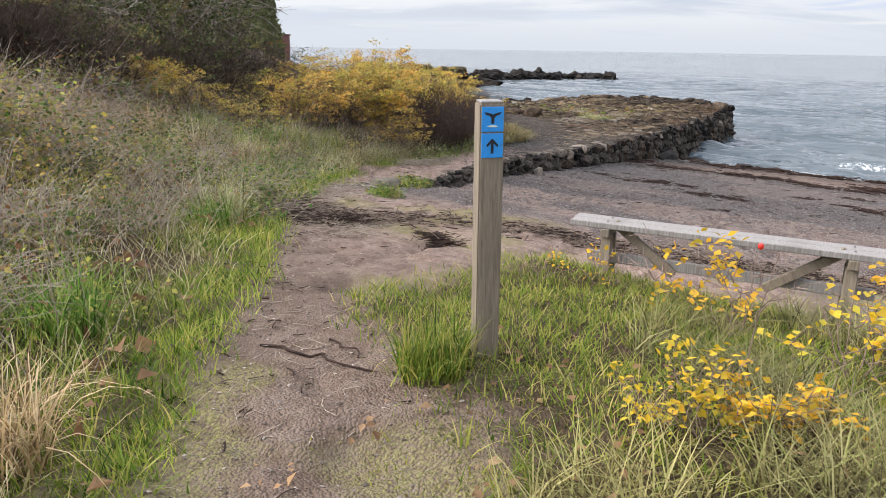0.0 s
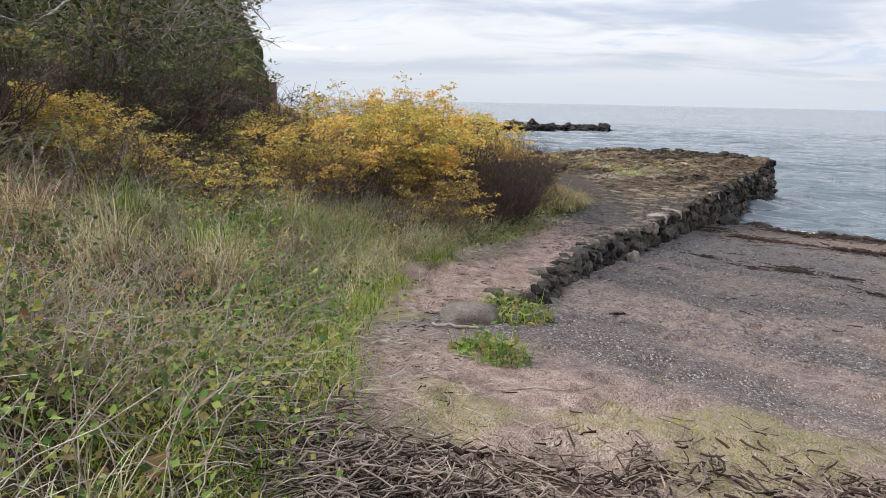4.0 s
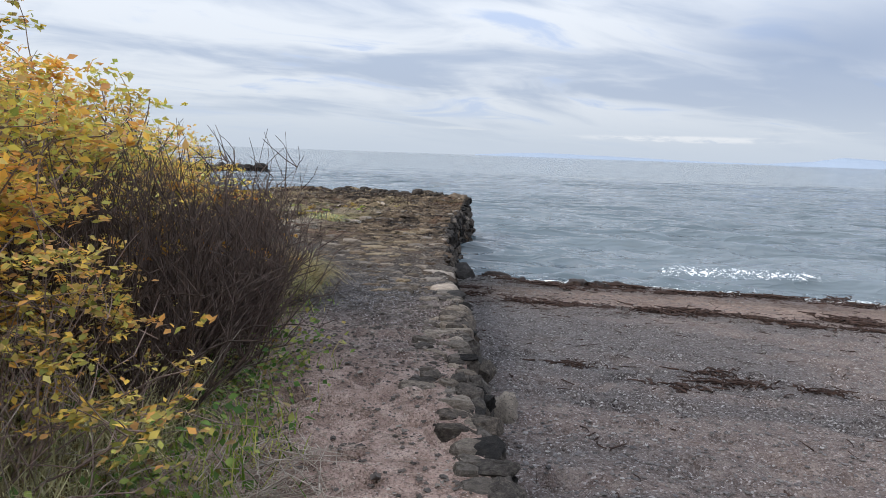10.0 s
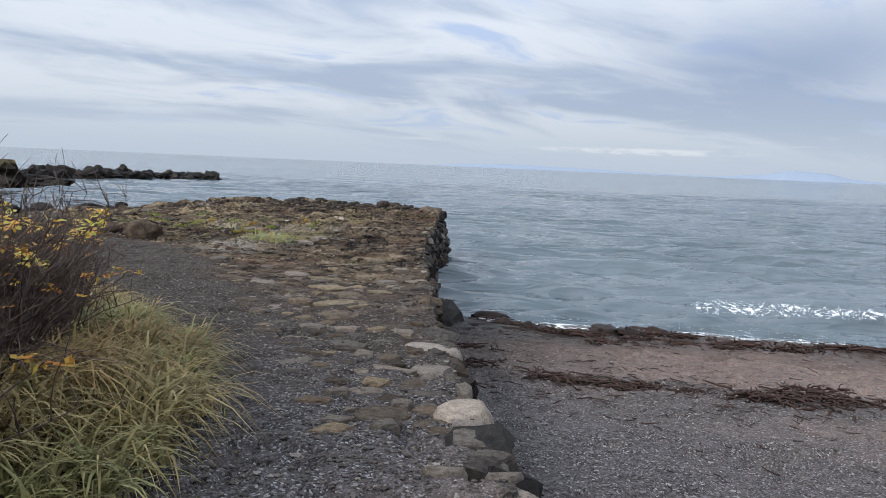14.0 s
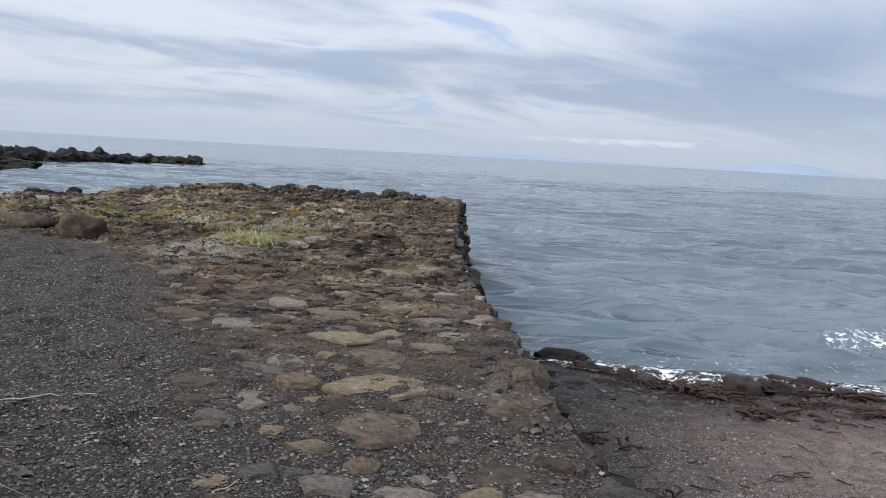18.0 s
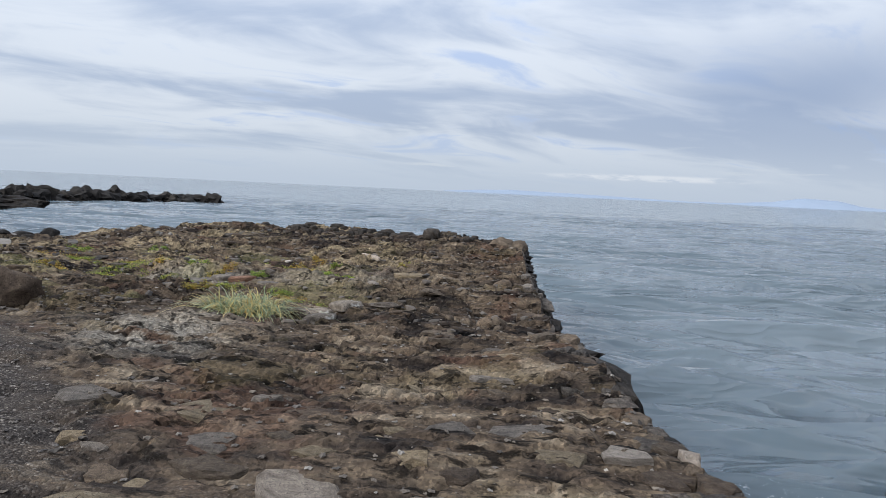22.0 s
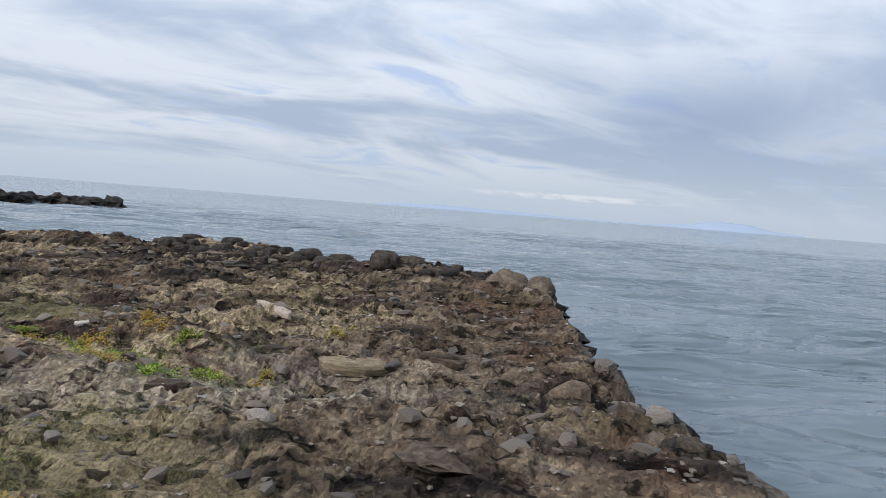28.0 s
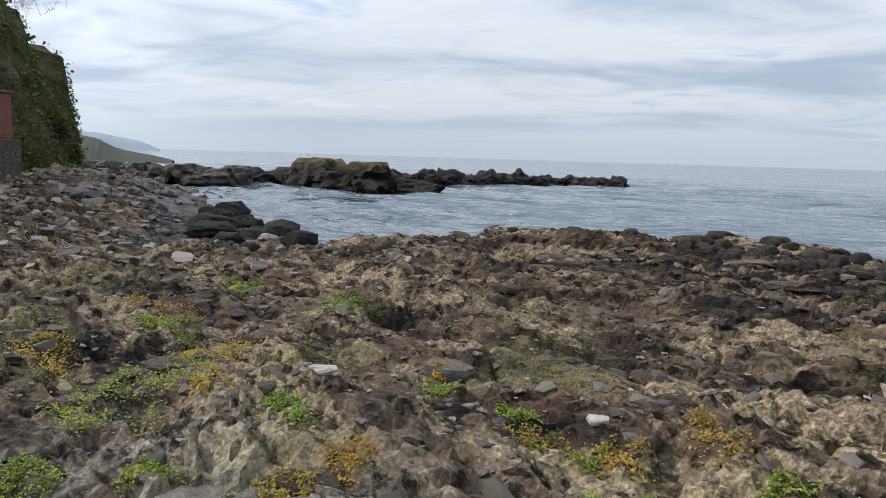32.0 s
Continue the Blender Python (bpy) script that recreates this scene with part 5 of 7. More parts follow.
def heap_stones():
    """Angular stones heaped towards the cove, joined."""
    rng = np.random.default_rng(88)
    src = []
    for i in range(8):
        me = hull_mesh("heap", 150 + i, MAT_HEAP, 18, 2.4, 0.12, 0.07)
        v = np.array([q.co[:] for q in me.vertices])
        f = np.array([p.vertices[:] for p in me.polygons if len(p.vertices) == 3])
        src.append((v, f))
        bpy.data.meshes.remove(me)
    pairs = []
    n = 0
    while n < 1500:
        x = -21 - (22 if n % 2 else 52) * rng.random()
        y = float(lerp(x, FAR_X, FAR_Y)) - rng.uniform(-0.5, 13)
        if x > -26 and (y > lerp(x, FAR_X, FAR_Y) - 0.2 or y < 30 or rng.random() < 0.75):
            continue
        w = 0.08 + (0.2 if x > -26 else 0.4 if x > -42 else 1.0) * rng.random() ** 2.4
        v, f = src[n % 8]
        m = np.array((pose(x, y, land_z(x, y) - 0.18 * w, rng.uniform(-8, 8), rng.uniform(-8, 8), rng.uniform(0, 360)) @ Matrix.Diagonal((w, w * 0.7, w * rng.uniform(0.4, 0.7), 1))))
        pairs.append((v @ m[:3, :3].T + m[:3, 3], f))
        n += 1
    V, F = join_arrays(pairs)
    thing("stone_heap", "grey angular stones heaped along the cove", "stones", kind="stuff", data=mesh_from("stone_heap", V, F, MAT_HEAP, False))


def chunk_stones():
    """Broken stones bedded in the rock platform, joined."""
    rng = np.random.default_rng(89)
    src = []
    for i in range(9):
        me = hull_mesh("chunk", 170 + i, MAT_CHUNK, 17, 2.8, 0.1, 0.0)
        src.append((np.array([q.co[:] for q in me.vertices]), np.array([p.vertices[:] for p in me.polygons if len(p.vertices) == 3])))
        bpy.data.meshes.remove(me)
    pairs = []
    while len(pairs) < 1500:
        y = rng.uniform(30.2, 43.6)
        x = float(edge_x(y)) - 0.15 - rng.random() * float(lerp(y, (19.5, 24, 29, 32), (1.6, 3.4, 6.5, 11.5)))
        if y > lerp(x, FAR_X, FAR_Y) - 0.1 or fbm(np.array([x * 0.7]), np.array([y * 0.7]), 19, 3)[0] < rng.uniform(-0.45, 0.2):
            continue
        w = 0.05 + 0.18 * rng.random() ** 2.5
        v, f = src[len(pairs) % 9]
        m = np.array((pose(x, y, land_z(x, y) - 0.24 * w, rng.uniform(-14, 14), rng.uniform(-14, 14), rng.uniform(0, 360)) @ Matrix.Diagonal((w, w * rng.uniform(0.5, 0.8), w * rng.uniform(0.35, 0.6), 1))))
        pairs.append((v @ m[:3, :3].T + m[:3, 3], f))
    V, F = join_arrays(pairs)
    thing("rock_chunks", "broken brown and grey stones bedded in the platform", "stones", kind="stuff", data=mesh_from("rock_chunks", V, F, MAT_CHUNK, False))


MAT_CHUNK = pebble_material("rock_chunk", (0.018, 0.015, 0.013), (0.05, 0.039, 0.03), (0.085, 0.066, 0.049), (0.03, 0.025, 0.021), (0.075, 0.06, 0.045), (0.05, 0.036, 0.027), (0.10, 0.085, 0.068))


def spread_stones():
    rng = np.random.default_rng(81)
    n = 26000
    y = rng.uniform(11.5, 30, n)
    x = edge_x(y) - rng.random(n) ** 1.2 * lerp(y, (11.5, 16, 20, 30), (1.2, 1.9, 6, 14))
    q = land(x, y)
    m = (q[2] < 0.5) & (q[3] < 0.3) & (rng.random(n) > q[1] * 0.85)
    scatter_stones("shingle", "dark loose shingle on the quay path", x[m], y[m], rng.uniform(0.012, 0.05, m.sum()) * (1 + (rng.random(m.sum()) < 0.03)), MAT_PEBBLE, 82)
    n = 30000
    y = 9.0 + rng.random(n) ** 1.3 * 19
    x = edge_x(y) + 0.1 + rng.random(n) ** 1.3 * 7
    q = land(x, y)
    m = rng.random(n) > q[1] * 0.9
    scatter_stones("beach_shingle", "grey and dark shingle on the beach", x[m], y[m], rng.uniform(0.012, 0.05, m.sum()), MAT_BEACH, 83)
    n = 15000
    y = rng.random(n) ** 1.2 * 14
    x = bank_x(y) + rng.random(n) * lerp(y, (0, 3, 6, 9, 14), (1.3, 2.2, 3.6, 1.6, 1.5)) + 0.1
    scatter_stones("path_grit", "grit and small stones in the trodden sand", x, y, 0.005 + 0.022 * rng.random(n) ** 3, MAT_GRIT, 86, 0.3)
    n = 16000
    y = rng.uniform(19, 43.5, n)
    x = edge_x(y) - rng.random(n) ** 1.2 * 14
    q = land(x, y)
    m = (q[2] > 0.4) & (y < lerp(x, FAR_X, FAR_Y)) & (rng.random(n) < 0.85)
    scatter_stones("rubble", "loose brown rubble on the rock platform", x[m], y[m], 0.015 + 0.07 * rng.random(m.sum()) ** 3, MAT_RUBBLE, 84, 0.35)
    n = 2600
    y, x = rng.uniform(30, 42, n), rng.uniform(-34, -18, n)
    m = y < lerp(x, FAR_X, FAR_Y) - 0.2
    scatter_stones("grey_rubble", "heaped grey stones towards the cove", x[m], y[m], 0.03 + 0.09 * rng.random(m.sum()) ** 2.5, MAT_PEBBLE, 85, 0.3)
    heap_stones()
    chunk_stones()


def boulder(label, at, size, seed, material, turn=0, jag=0.22, name="boulder", group="", sub=3, flat=0.0, sink=0.06, smooth_shade=True):
    ob = thing(name, label, "boulder", group, data=stone_mesh(name, seed, size, jag, sub, flat, material, smooth_shade))
    ob.matrix_basis = pose(at[0], at[1], (at[2] if len(at) > 2 else land_z(at[0], at[1])) - sink, 0, 0, turn)
    return ob


def place_boulders():
    boulder("pale smooth boulder at the quay's edge", (-10.86, 20.3), (0.74, 0.52, 0.32), 201, MAT_PALE, -12, 0.14, flat=0.4, sink=0.22)
    boulder("pale rounded stone on the quay's edge", (-10.68, 19.45), (0.5, 0.36, 0.3), 202, MAT_PALE, 10, 0.2, flat=0.4, sink=0.17)
    boulder("grey rounded stone on the quay's edge", (-10.28, 18.1), (0.5, 0.4, 0.32), 203, MAT_PALE, 60, 0.2, flat=0.4, sink=0.16)
    boulder("flat grey rock in the quay's edge", (-9.9, 16.7), (0.45, 0.75, 0.32), 204, MAT_SLAB, 0, 0.2, flat=0.45, sink=0.23)
    big = thing("boulder", "large dark wet boulder leaning on the quay", "boulder", data=hull_mesh("boulder", 205, MAT_DARK, 34, 2.6, 0.0, 0.03))
    big.matrix_basis = pose(-11.75, 27.9, -2.98, 4, 14, 12) @ Matrix.Diagonal((0.9, 1.9, 0.62, 1))
    boulder("white stone at the foot of the quay", (-8.98, 14.0), (0.24, 0.2, 0.24), 206, MAT_PALE, 20, 0.3, sink=0.04)
    boulder("half-buried pale boulder in the path", (-7.55, 7.5), (0.58, 0.42, 0.26), 207, MAT_PALE, 40, 0.2, flat=0.3, sink=0.09)
    boulder("brown boulder on the shingle", (-20.2, 30.7), (1.0, 0.75, 0.5), 208, MAT_BED, 10, 0.4, sink=0.08)
    boulder("brown slab-sided boulder on the shingle", (-22.6, 32.2), (1.3, 0.8, 0.42), 209, MAT_BED, -20, 0.4, sink=0.08)
    boulder("grey boulder on the shingle", (-24.3, 32.6), (0.9, 0.7, 0.5), 210, MAT_WALL, 0, 0.25, sink=0.08)
    boulder("ochre-lichened corner stone of the quay", (-14.15, 40.0), (0.75, 0.5, 0.34), 211, MAT_ROCK, 10, 0.3, sink=0.14)
    boulder("square brown corner block of the quay", (-13.72, 39.6), (0.45, 0.5, 0.42), 212, MAT_ROCK, 5, 0.2, sink=0.14)
    boulder("small red-brown stone near the quay's edge", (-13.8, 35.3), (0.4, 0.25, 0.2), 213, MAT_ROCK, 20, 0.3, sink=0.02)
    boulder("white-patched stone on the rock platform", (-15.87, 33.72), (0.24, 0.16, 0.09), 214, MAT_PALE, 0, 0.3, sink=0.03)
    for label, x, y, w, d, h, turn in (("chalk-white flat stone on the rocks", -18.15, 35.76, 0.19, 0.15, 0.05, 15), ("white stone chip among the rocks", -18.72, 35.35, 0.15, 0.09, 0.04, 50), ("white stone chip beside the flat stone", -18.88, 35.5, 0.11, 0.07, 0.04, 20), ("pale pointed slab tilted on the rocks", -20.06, 35.31, 0.42, 0.2, 0.06, 20)):
        ob = thing("white_stone", label, "stone", "white stones on the platform", data=flag_mesh("white_stone", int(-x * 100), MAT_WHITE))
        ob.matrix_basis = pose(x, y, land_z(x, y) + 0.01, 6, -4, turn) @ Matrix.Diagonal((w * 0.85, d * 0.85, h * 0.55, 1))
    boulder("long pale slab on the rock platform", (-16.8, 37.12), (0.98, 0.13, 0.12), 218, MAT_PALE, -50, 0.2, sink=0.02, flat=0.3)
    for label, x, y, w, d, turn, mat in (("broad flat grey slab on the rock platform", -19.2, 33.95, 0.85, 0.6, 10, MAT_SLAB), ("flat grey slab among the cushion plants", -18.72, 34.1, 0.5, 0.42, -20, MAT_SLAB), ("flat reddish slab on the rock platform", -18.3, 33.98, 0.55, 0.34, 25, MAT_RED), ("pale flat slab in the rock platform", -17.76, 33.8, 0.5, 0.34, 5, MAT_SLAB), ("flat tan slab in the rock platform", -15.68, 35.5, 0.75, 0.5, -8, MAT_OCHRE), ("long tan slab near the seaward rim", -20.4, 37.6, 0.9, 0.3, 12, MAT_OCHRE), ("grey slab under the orange lichen", -19.55, 36.1, 0.5, 0.26, 8, MAT_SLAB)):
        ob = thing("rock_slab", label, "rock", "flat slabs on the platform", data=flag_mesh("rock_slab", int(abs(x) * 100), mat))
        ob.matrix_basis = pose(x, y, land_z(x, y) + 0.012, 2, -2, turn) @ Matrix.Diagonal((w, d, 0.09, 1))
    # a white-lichened ledge and a row of set stones near the tuft
    for i, (x, y, w, d) in enumerate(((-16.4, 31.2, 0.5, 0.26), (-16.0, 31.3, 0.55, 0.3), (-15.6, 31.35, 0.5, 0.3), (-15.85, 31.0, 0.5, 0.24))):
        boulder("white-lichened ledge beside the grass tuft", (x, y), (w, d, 0.15), 290 + i, MAT_LICHEN, 15 + 9 * i, 0.28, group="lichened ledges by the tuft", flat=0.35, sink=0.05)
    for i, (x, y, w) in enumerate(((-15.07, 32.1, 0.16), (-14.47, 31.65, 0.2), (-14.25, 31.61, 0.16), (-14.03, 31.79, 0.22), (-13.78, 31.78, 0.24), (-13.6, 31.7, 0.22), (-13.58, 31.45, 0.16))):
        boulder("rough brown stone set in the platform", (x, y), (w, w * 0.7, w * 0.75), 300 + i, MAT_ROCK, 40 * i, 0.3, group="stones set by the quay's edge", sink=0.03)
    for i, (x, y, w, h) in enumerate(((-10.4, 27.9, 0.5, 0.26), (-10.0, 27.5, 0.35, 0.2), (-8.5, 27.35, 0.75, 0.34), (-8.0, 27.5, 0.6, 0.26), (-7.55, 28.0, 0.55, 0.26), (-10.9, 28.6, 0.6, 0.34), (-9.3, 27.1, 0.3, 0.16), (-7.1, 27.4, 0.4, 0.2))):
        ob = boulder("dark wet rock hung with brown seaweed", (x, y, max(land_z(x, y), SEA_Z)), (w * 1.3, w * 0.8, h * 0.75), 320 + i, MAT_WRACKROCK, 37 * i, 0.55, group="weedy rocks at the water's edge", sink=0.07)
    # dark rounded boulders on the seaward rim
    rng = np.random.default_rng(91)
    kinds = [stone_mesh("boulder", 230 + i, (1, 1, 1), 0.28, 3, 0.2, MAT_RIM, True) for i in range(5)]
    for i in range(64):
        x = -14.6 - 5.4 * rng.random() if i < 48 else -20 - 4 * rng.random()
        y = float(lerp(x, FAR_X, FAR_Y)) - rng.uniform(0.1, 1.5)
        w = rng.uniform(0.2, 0.55) * (0.65 if x > -16 else 1.0)
        ob = thing("boulder", "dark rounded boulder on the seaward rim", "boulder", "boulders on the seaward rim", data=kinds[i % 5])
        ob.matrix_basis = pose(x, y, land_z(x, y) - 0.18 * w, 0, 0, rng.uniform(0, 360)) @ Matrix.Diagonal((w, w * rng.uniform(0.55, 0.9), w * rng.uniform(0.45, 0.65), 1))
    kinds = [hull_mesh("boulder", 235 + i, MAT_DARK, 36, 2.2, 0.0, 0.04) for i in range(5)]
    # black boulders round the cove
    for i in range(46):
        x = -26.5 - 19 * rng.random()
        y = float(lerp(x, FAR_X, FAR_Y)) - rng.uniform(-1.2, 1.5)
        w = rng.uniform(0.7, 1.7) * (0.5 if x > -32 else 1.0)
        z = max(land_z(x, y), SEA_Z - 0.3)
        ob = thing("boulder", "black wet boulder on the shore of the cove", "boulder", "boulders round the cove", data=kinds[i % 5])
        ob.matrix_basis = pose(x, y, z - 0.1, 0, 0, rng.uniform(0, 360)) @ Matrix.Diagonal((w, w * rng.uniform(0.6, 0.9), w * rng.uniform(0.4, 0.7), 1))


def reef():
    """The black skerries and the yellow-topped stack beyond the cove."""
    rng = np.random.default_rng(95)
    kinds = [stone_mesh("skerry", 260 + i, (1, 1, 1), 0.5, 3, 0, MAT_DARK) for i in range(6)]
    run = [((-58.5, 112), (-65, 100), 9, 1.5), ((-65, 100), (-66, 84), 12, 1.9), ((-66, 84), (-66, 76), 6, 2.0), ((-69, 70), (-76, 66), 6, 1.5)]
    for (x0, y0), (x1, y1), n, h in run:
        for i in range(n):
            t = (i + rng.uniform(0, 0.8)) / n
            x, y = x0 + (x1 - x0) * t + rng.uniform(-1, 1), y0 + (y1 - y0) * t + rng.uniform(-1, 1)
            ob = thing("skerry", "jagged black sea rock standing in the water", "rock", "black skerries off the shore", data=kinds[int(rng.integers(6))])
            ob.matrix_basis = pose(x, y, SEA_Z - 0.5, 0, 0, rng.uniform(0, 360)) @ Matrix.Diagonal((rng.uniform(2.6, 5), rng.uniform(2, 3.6), h * rng.uniform(0.5, 0.85) + 0.5, 1))
    pale = [stone_mesh("skerry", 270 + i, (1, 1, 1), 0.5, 3, 0.2, MAT_WALL) for i in range(4)]
    for i in range(26):
        t = rng.random()
        ob = thing("skerry", "pale lichened rock ledge below the cliff", "rock", "pale ledges below the cliff", data=pale[i % 4])
        ob.matrix_basis = pose(-69 - 10 * t + rng.normal(0, 1.2), 66 - 9 * t + rng.normal(0, 1.2), -3.0, 0, 0, rng.uniform(0, 360)) @ Matrix.Diagonal((rng.uniform(2.5, 4.5), rng.uniform(2, 3.5), rng.uniform(1.0, 2.0), 1))
    for x, y, w, d, h, s in ((-60.0, 71.5, 8.5, 5, 3.2, 281), (-63.2, 71.2, 8, 4, 2.5, 284), (-66.5, 72, 9, 5, 3.5, 282), (-71, 72, 8, 4, 1.9, 283), (-57, 73, 7, 4, 1.7, 285), (-62, 70.5, 5, 4, 2.2, 286), (-68.5, 71.5, 6, 4, 2.4, 287)):
        ob = thing("skerry", "brown sea rock with a yellow lichen crown", "rock", data=stone_mesh("skerry", s, (w, d, h), 0.42, 4, 0.25, MAT_STACK))
        ob.matrix_basis = pose(x, y, SEA_Z - 0.5, 0, 0, rng.uniform(-20, 20))


def stack_material():
    m = Nodes("lichened_stack", 0.9, 0.2)
    n = m.noise(2.0, 7, 0.65)
    c = m.ramp(n, (0.3, (0.006, 0.005, 0.0045)), (0.7, (0.024, 0.019, 0.015)))
    g = m.t.nodes.new("ShaderNodeSeparateXYZ")
    m.t.links.new(m.co, g.inputs[0])
    h = m.math("ADD", g.outputs[2], m.math("MULTIPLY", n, 1.6))
    c = m.mix(m.rng(h, 2.7, 3.5), c, m.ramp(m.noise(1.2, 5), (0.3, (0.022, 0.018, 0.010)), (0.7, (0.085, 0.066, 0.026))))
    return m.finish(c, n, 0.3, 1.0)


MAT_STACK = stack_material()
MAT_WRACKROCK = rock_material("weedy_rock", (0.006, 0.004, 0.004), (0.016, 0.010, 0.008), (0.032, 0.021, 0.014), 14, (0.035, 0.020, 0.009), 0.45)
MAT_RIM = rock_material("rim_rock", (0.012, 0.011, 0.010), (0.03, 0.026, 0.023), (0.065, 0.056, 0.048), 6)
MAT_LICHEN = rock_material("lichened_ledge", (0.05, 0.044, 0.038), (0.16, 0.14, 0.12), (0.30, 0.27, 0.24), 6, (0.62, 0.60, 0.55))
MAT_RED = rock_material("red_slab", (0.06, 0.035, 0.026), (0.15, 0.088, 0.062), (0.24, 0.155, 0.115), 6)
MAT_WHITE = rock_material("white_stone", (0.24, 0.225, 0.21), (0.36, 0.345, 0.325), (0.5, 0.48, 0.46), 7)
build_wall()
build_paving()
build_shelf()
spread_stones()
place_boulders()
reef()


# ---- the start of the path ----
def paint(name, color, rough=0.45):
    m = Nodes(name, rough, 0.4)
    c = m.mix(m.rng(m.noise(40, 5), 0.45, 0.8, 0.0, 0.5), color, tuple(v * 0.6 for v in color))
    return m.finish(c, m.noise(120, 3), 0.001)


MAT_BLUE = paint("sign_blue", (0.018, 0.25, 0.68))
MAT_INK = paint("sign_black", (0.010, 0.012, 0.022))
MAT_CREAM = paint("sign_cream", (0.55, 0.62, 0.50))
MAT_SCREW = Nodes("screw_steel", 0.4).finish((0.16, 0.15, 0.14))


def waymarker():
    w, d, h = 0.112, 0.112, 1.40
    ob = thing("waymarker_post", "weathered wooden waymarker post with two blue plates", "signpost")
    bm = box_bm(w, d, h, 0.006, 2)
    part("post", bm, MAT_POST, ob, m=pose(0, 0, h / 2 - 0.13))
    cap = box_bm(w - 0.012, d - 0.012, 0.012, 0.004)
    part("cap", cap, MAT_TABLE, ob, "bleached end grain", m=pose(0, 0, h - 0.13 + 0.004))
    top = h - 0.13
    for z, kind in ((top - 0.068, "tail"), (top - 0.183, "arrow")):
        plate = part("plate", box_bm(0.098, 0.004, 0.107, 0.001), MAT_BLUE, ob, "blue waymark plate", m=pose(0, -d / 2 - 0.003, z))
        if kind == "tail":
            half = [(0.0, -0.024), (0.006, -0.022), (0.007, 0.002), (0.016, 0.012), (0.030, 0.015), (0.039, 0.027), (0.028, 0.026), (0.012, 0.022), (0.0, 0.017)]
            part("mark", prism_bm(half + [(-x, v) for x, v in half[-2:0:-1]], 0.0015), MAT_INK, plate, "dark fluke-shaped mark", m=pose(0, -0.0036, 0.004))
            part("mark", prism_bm([(-0.026, -0.030), (-0.012, -0.034), (0.012, -0.034), (0.026, -0.030), (0.012, -0.026), (-0.012, -0.026)], 0.0015), MAT_CREAM, plate, "pale wave mark", m=pose(0, -0.0034, 0))
        else:
            arrow = [(-0.006, -0.034), (0.006, -0.034), (0.006, 0.010), (0.024, -0.006), (0.027, 0.004), (0.0, 0.032), (-0.027, 0.004), (-0.024, -0.006), (-0.006, 0.010)]
            part("mark", prism_bm(arrow, 0.0015), MAT_INK, plate, "black arrow pointing up", m=pose(0, -0.0036, 0))
        for sx in (-1, 1):
            bm = bmesh.new()
            bmesh.ops.create_uvsphere(bm, u_segments=8, v_segments=5, radius=0.003)
            part("screw", bm, MAT_SCREW, plate, m=pose(0.043 * sx, -0.002, 0.0))
    ob.matrix_basis = pose(-1.90, 2.56, 0.0, 0.4, -0.6, 51)
    return ob


def bench():
    ob = thing("bench", "weathered grey wooden plank bench with braced legs", "bench")
    L = 2.36
    for k in (-1, 1):
        part("board", box_bm(L + 0.03 * k, 0.135, 0.048, 0.005), MAT_TABLE, ob, "bleached grey plank", m=pose(0.01 * k, k * 0.071, 0.44))
    part("rail", box_bm(2.1, 0.04, 0.085, 0.005), MAT_TABLE, ob, m=pose(0, 0.0, 0.15))
    for x in (-0.88, 0.88):
        part("bearer", box_bm(0.07, 0.30, 0.07, 0.005), MAT_POST, ob, m=pose(x, 0, 0.381))
        for s in (-1, 1):
            part("leg", box_bm(0.085, 0.06, 0.52, 0.006), MAT_POST, ob, m=pose(x, s * 0.09, 0.09, 8 * s, 0, 0))
        part("brace", box_bm(0.62, 0.045, 0.07, 0.005), MAT_POST, ob, m=pose(x * 0.66, -0.03, 0.27, 0, 36 if x < 0 else -36, 0))
        for s in (-1, 1):
            part("bolt", box_bm(0.016, 0.016, 0.02, 0.004), MAT_SCREW, ob, m=pose(x, s * 0.07, 0.466))
    return ob


def place_bench():
    ob = bench()
    ob.matrix_basis = pose(-1.75, 5.39, -0.305, 0, 0, 13)


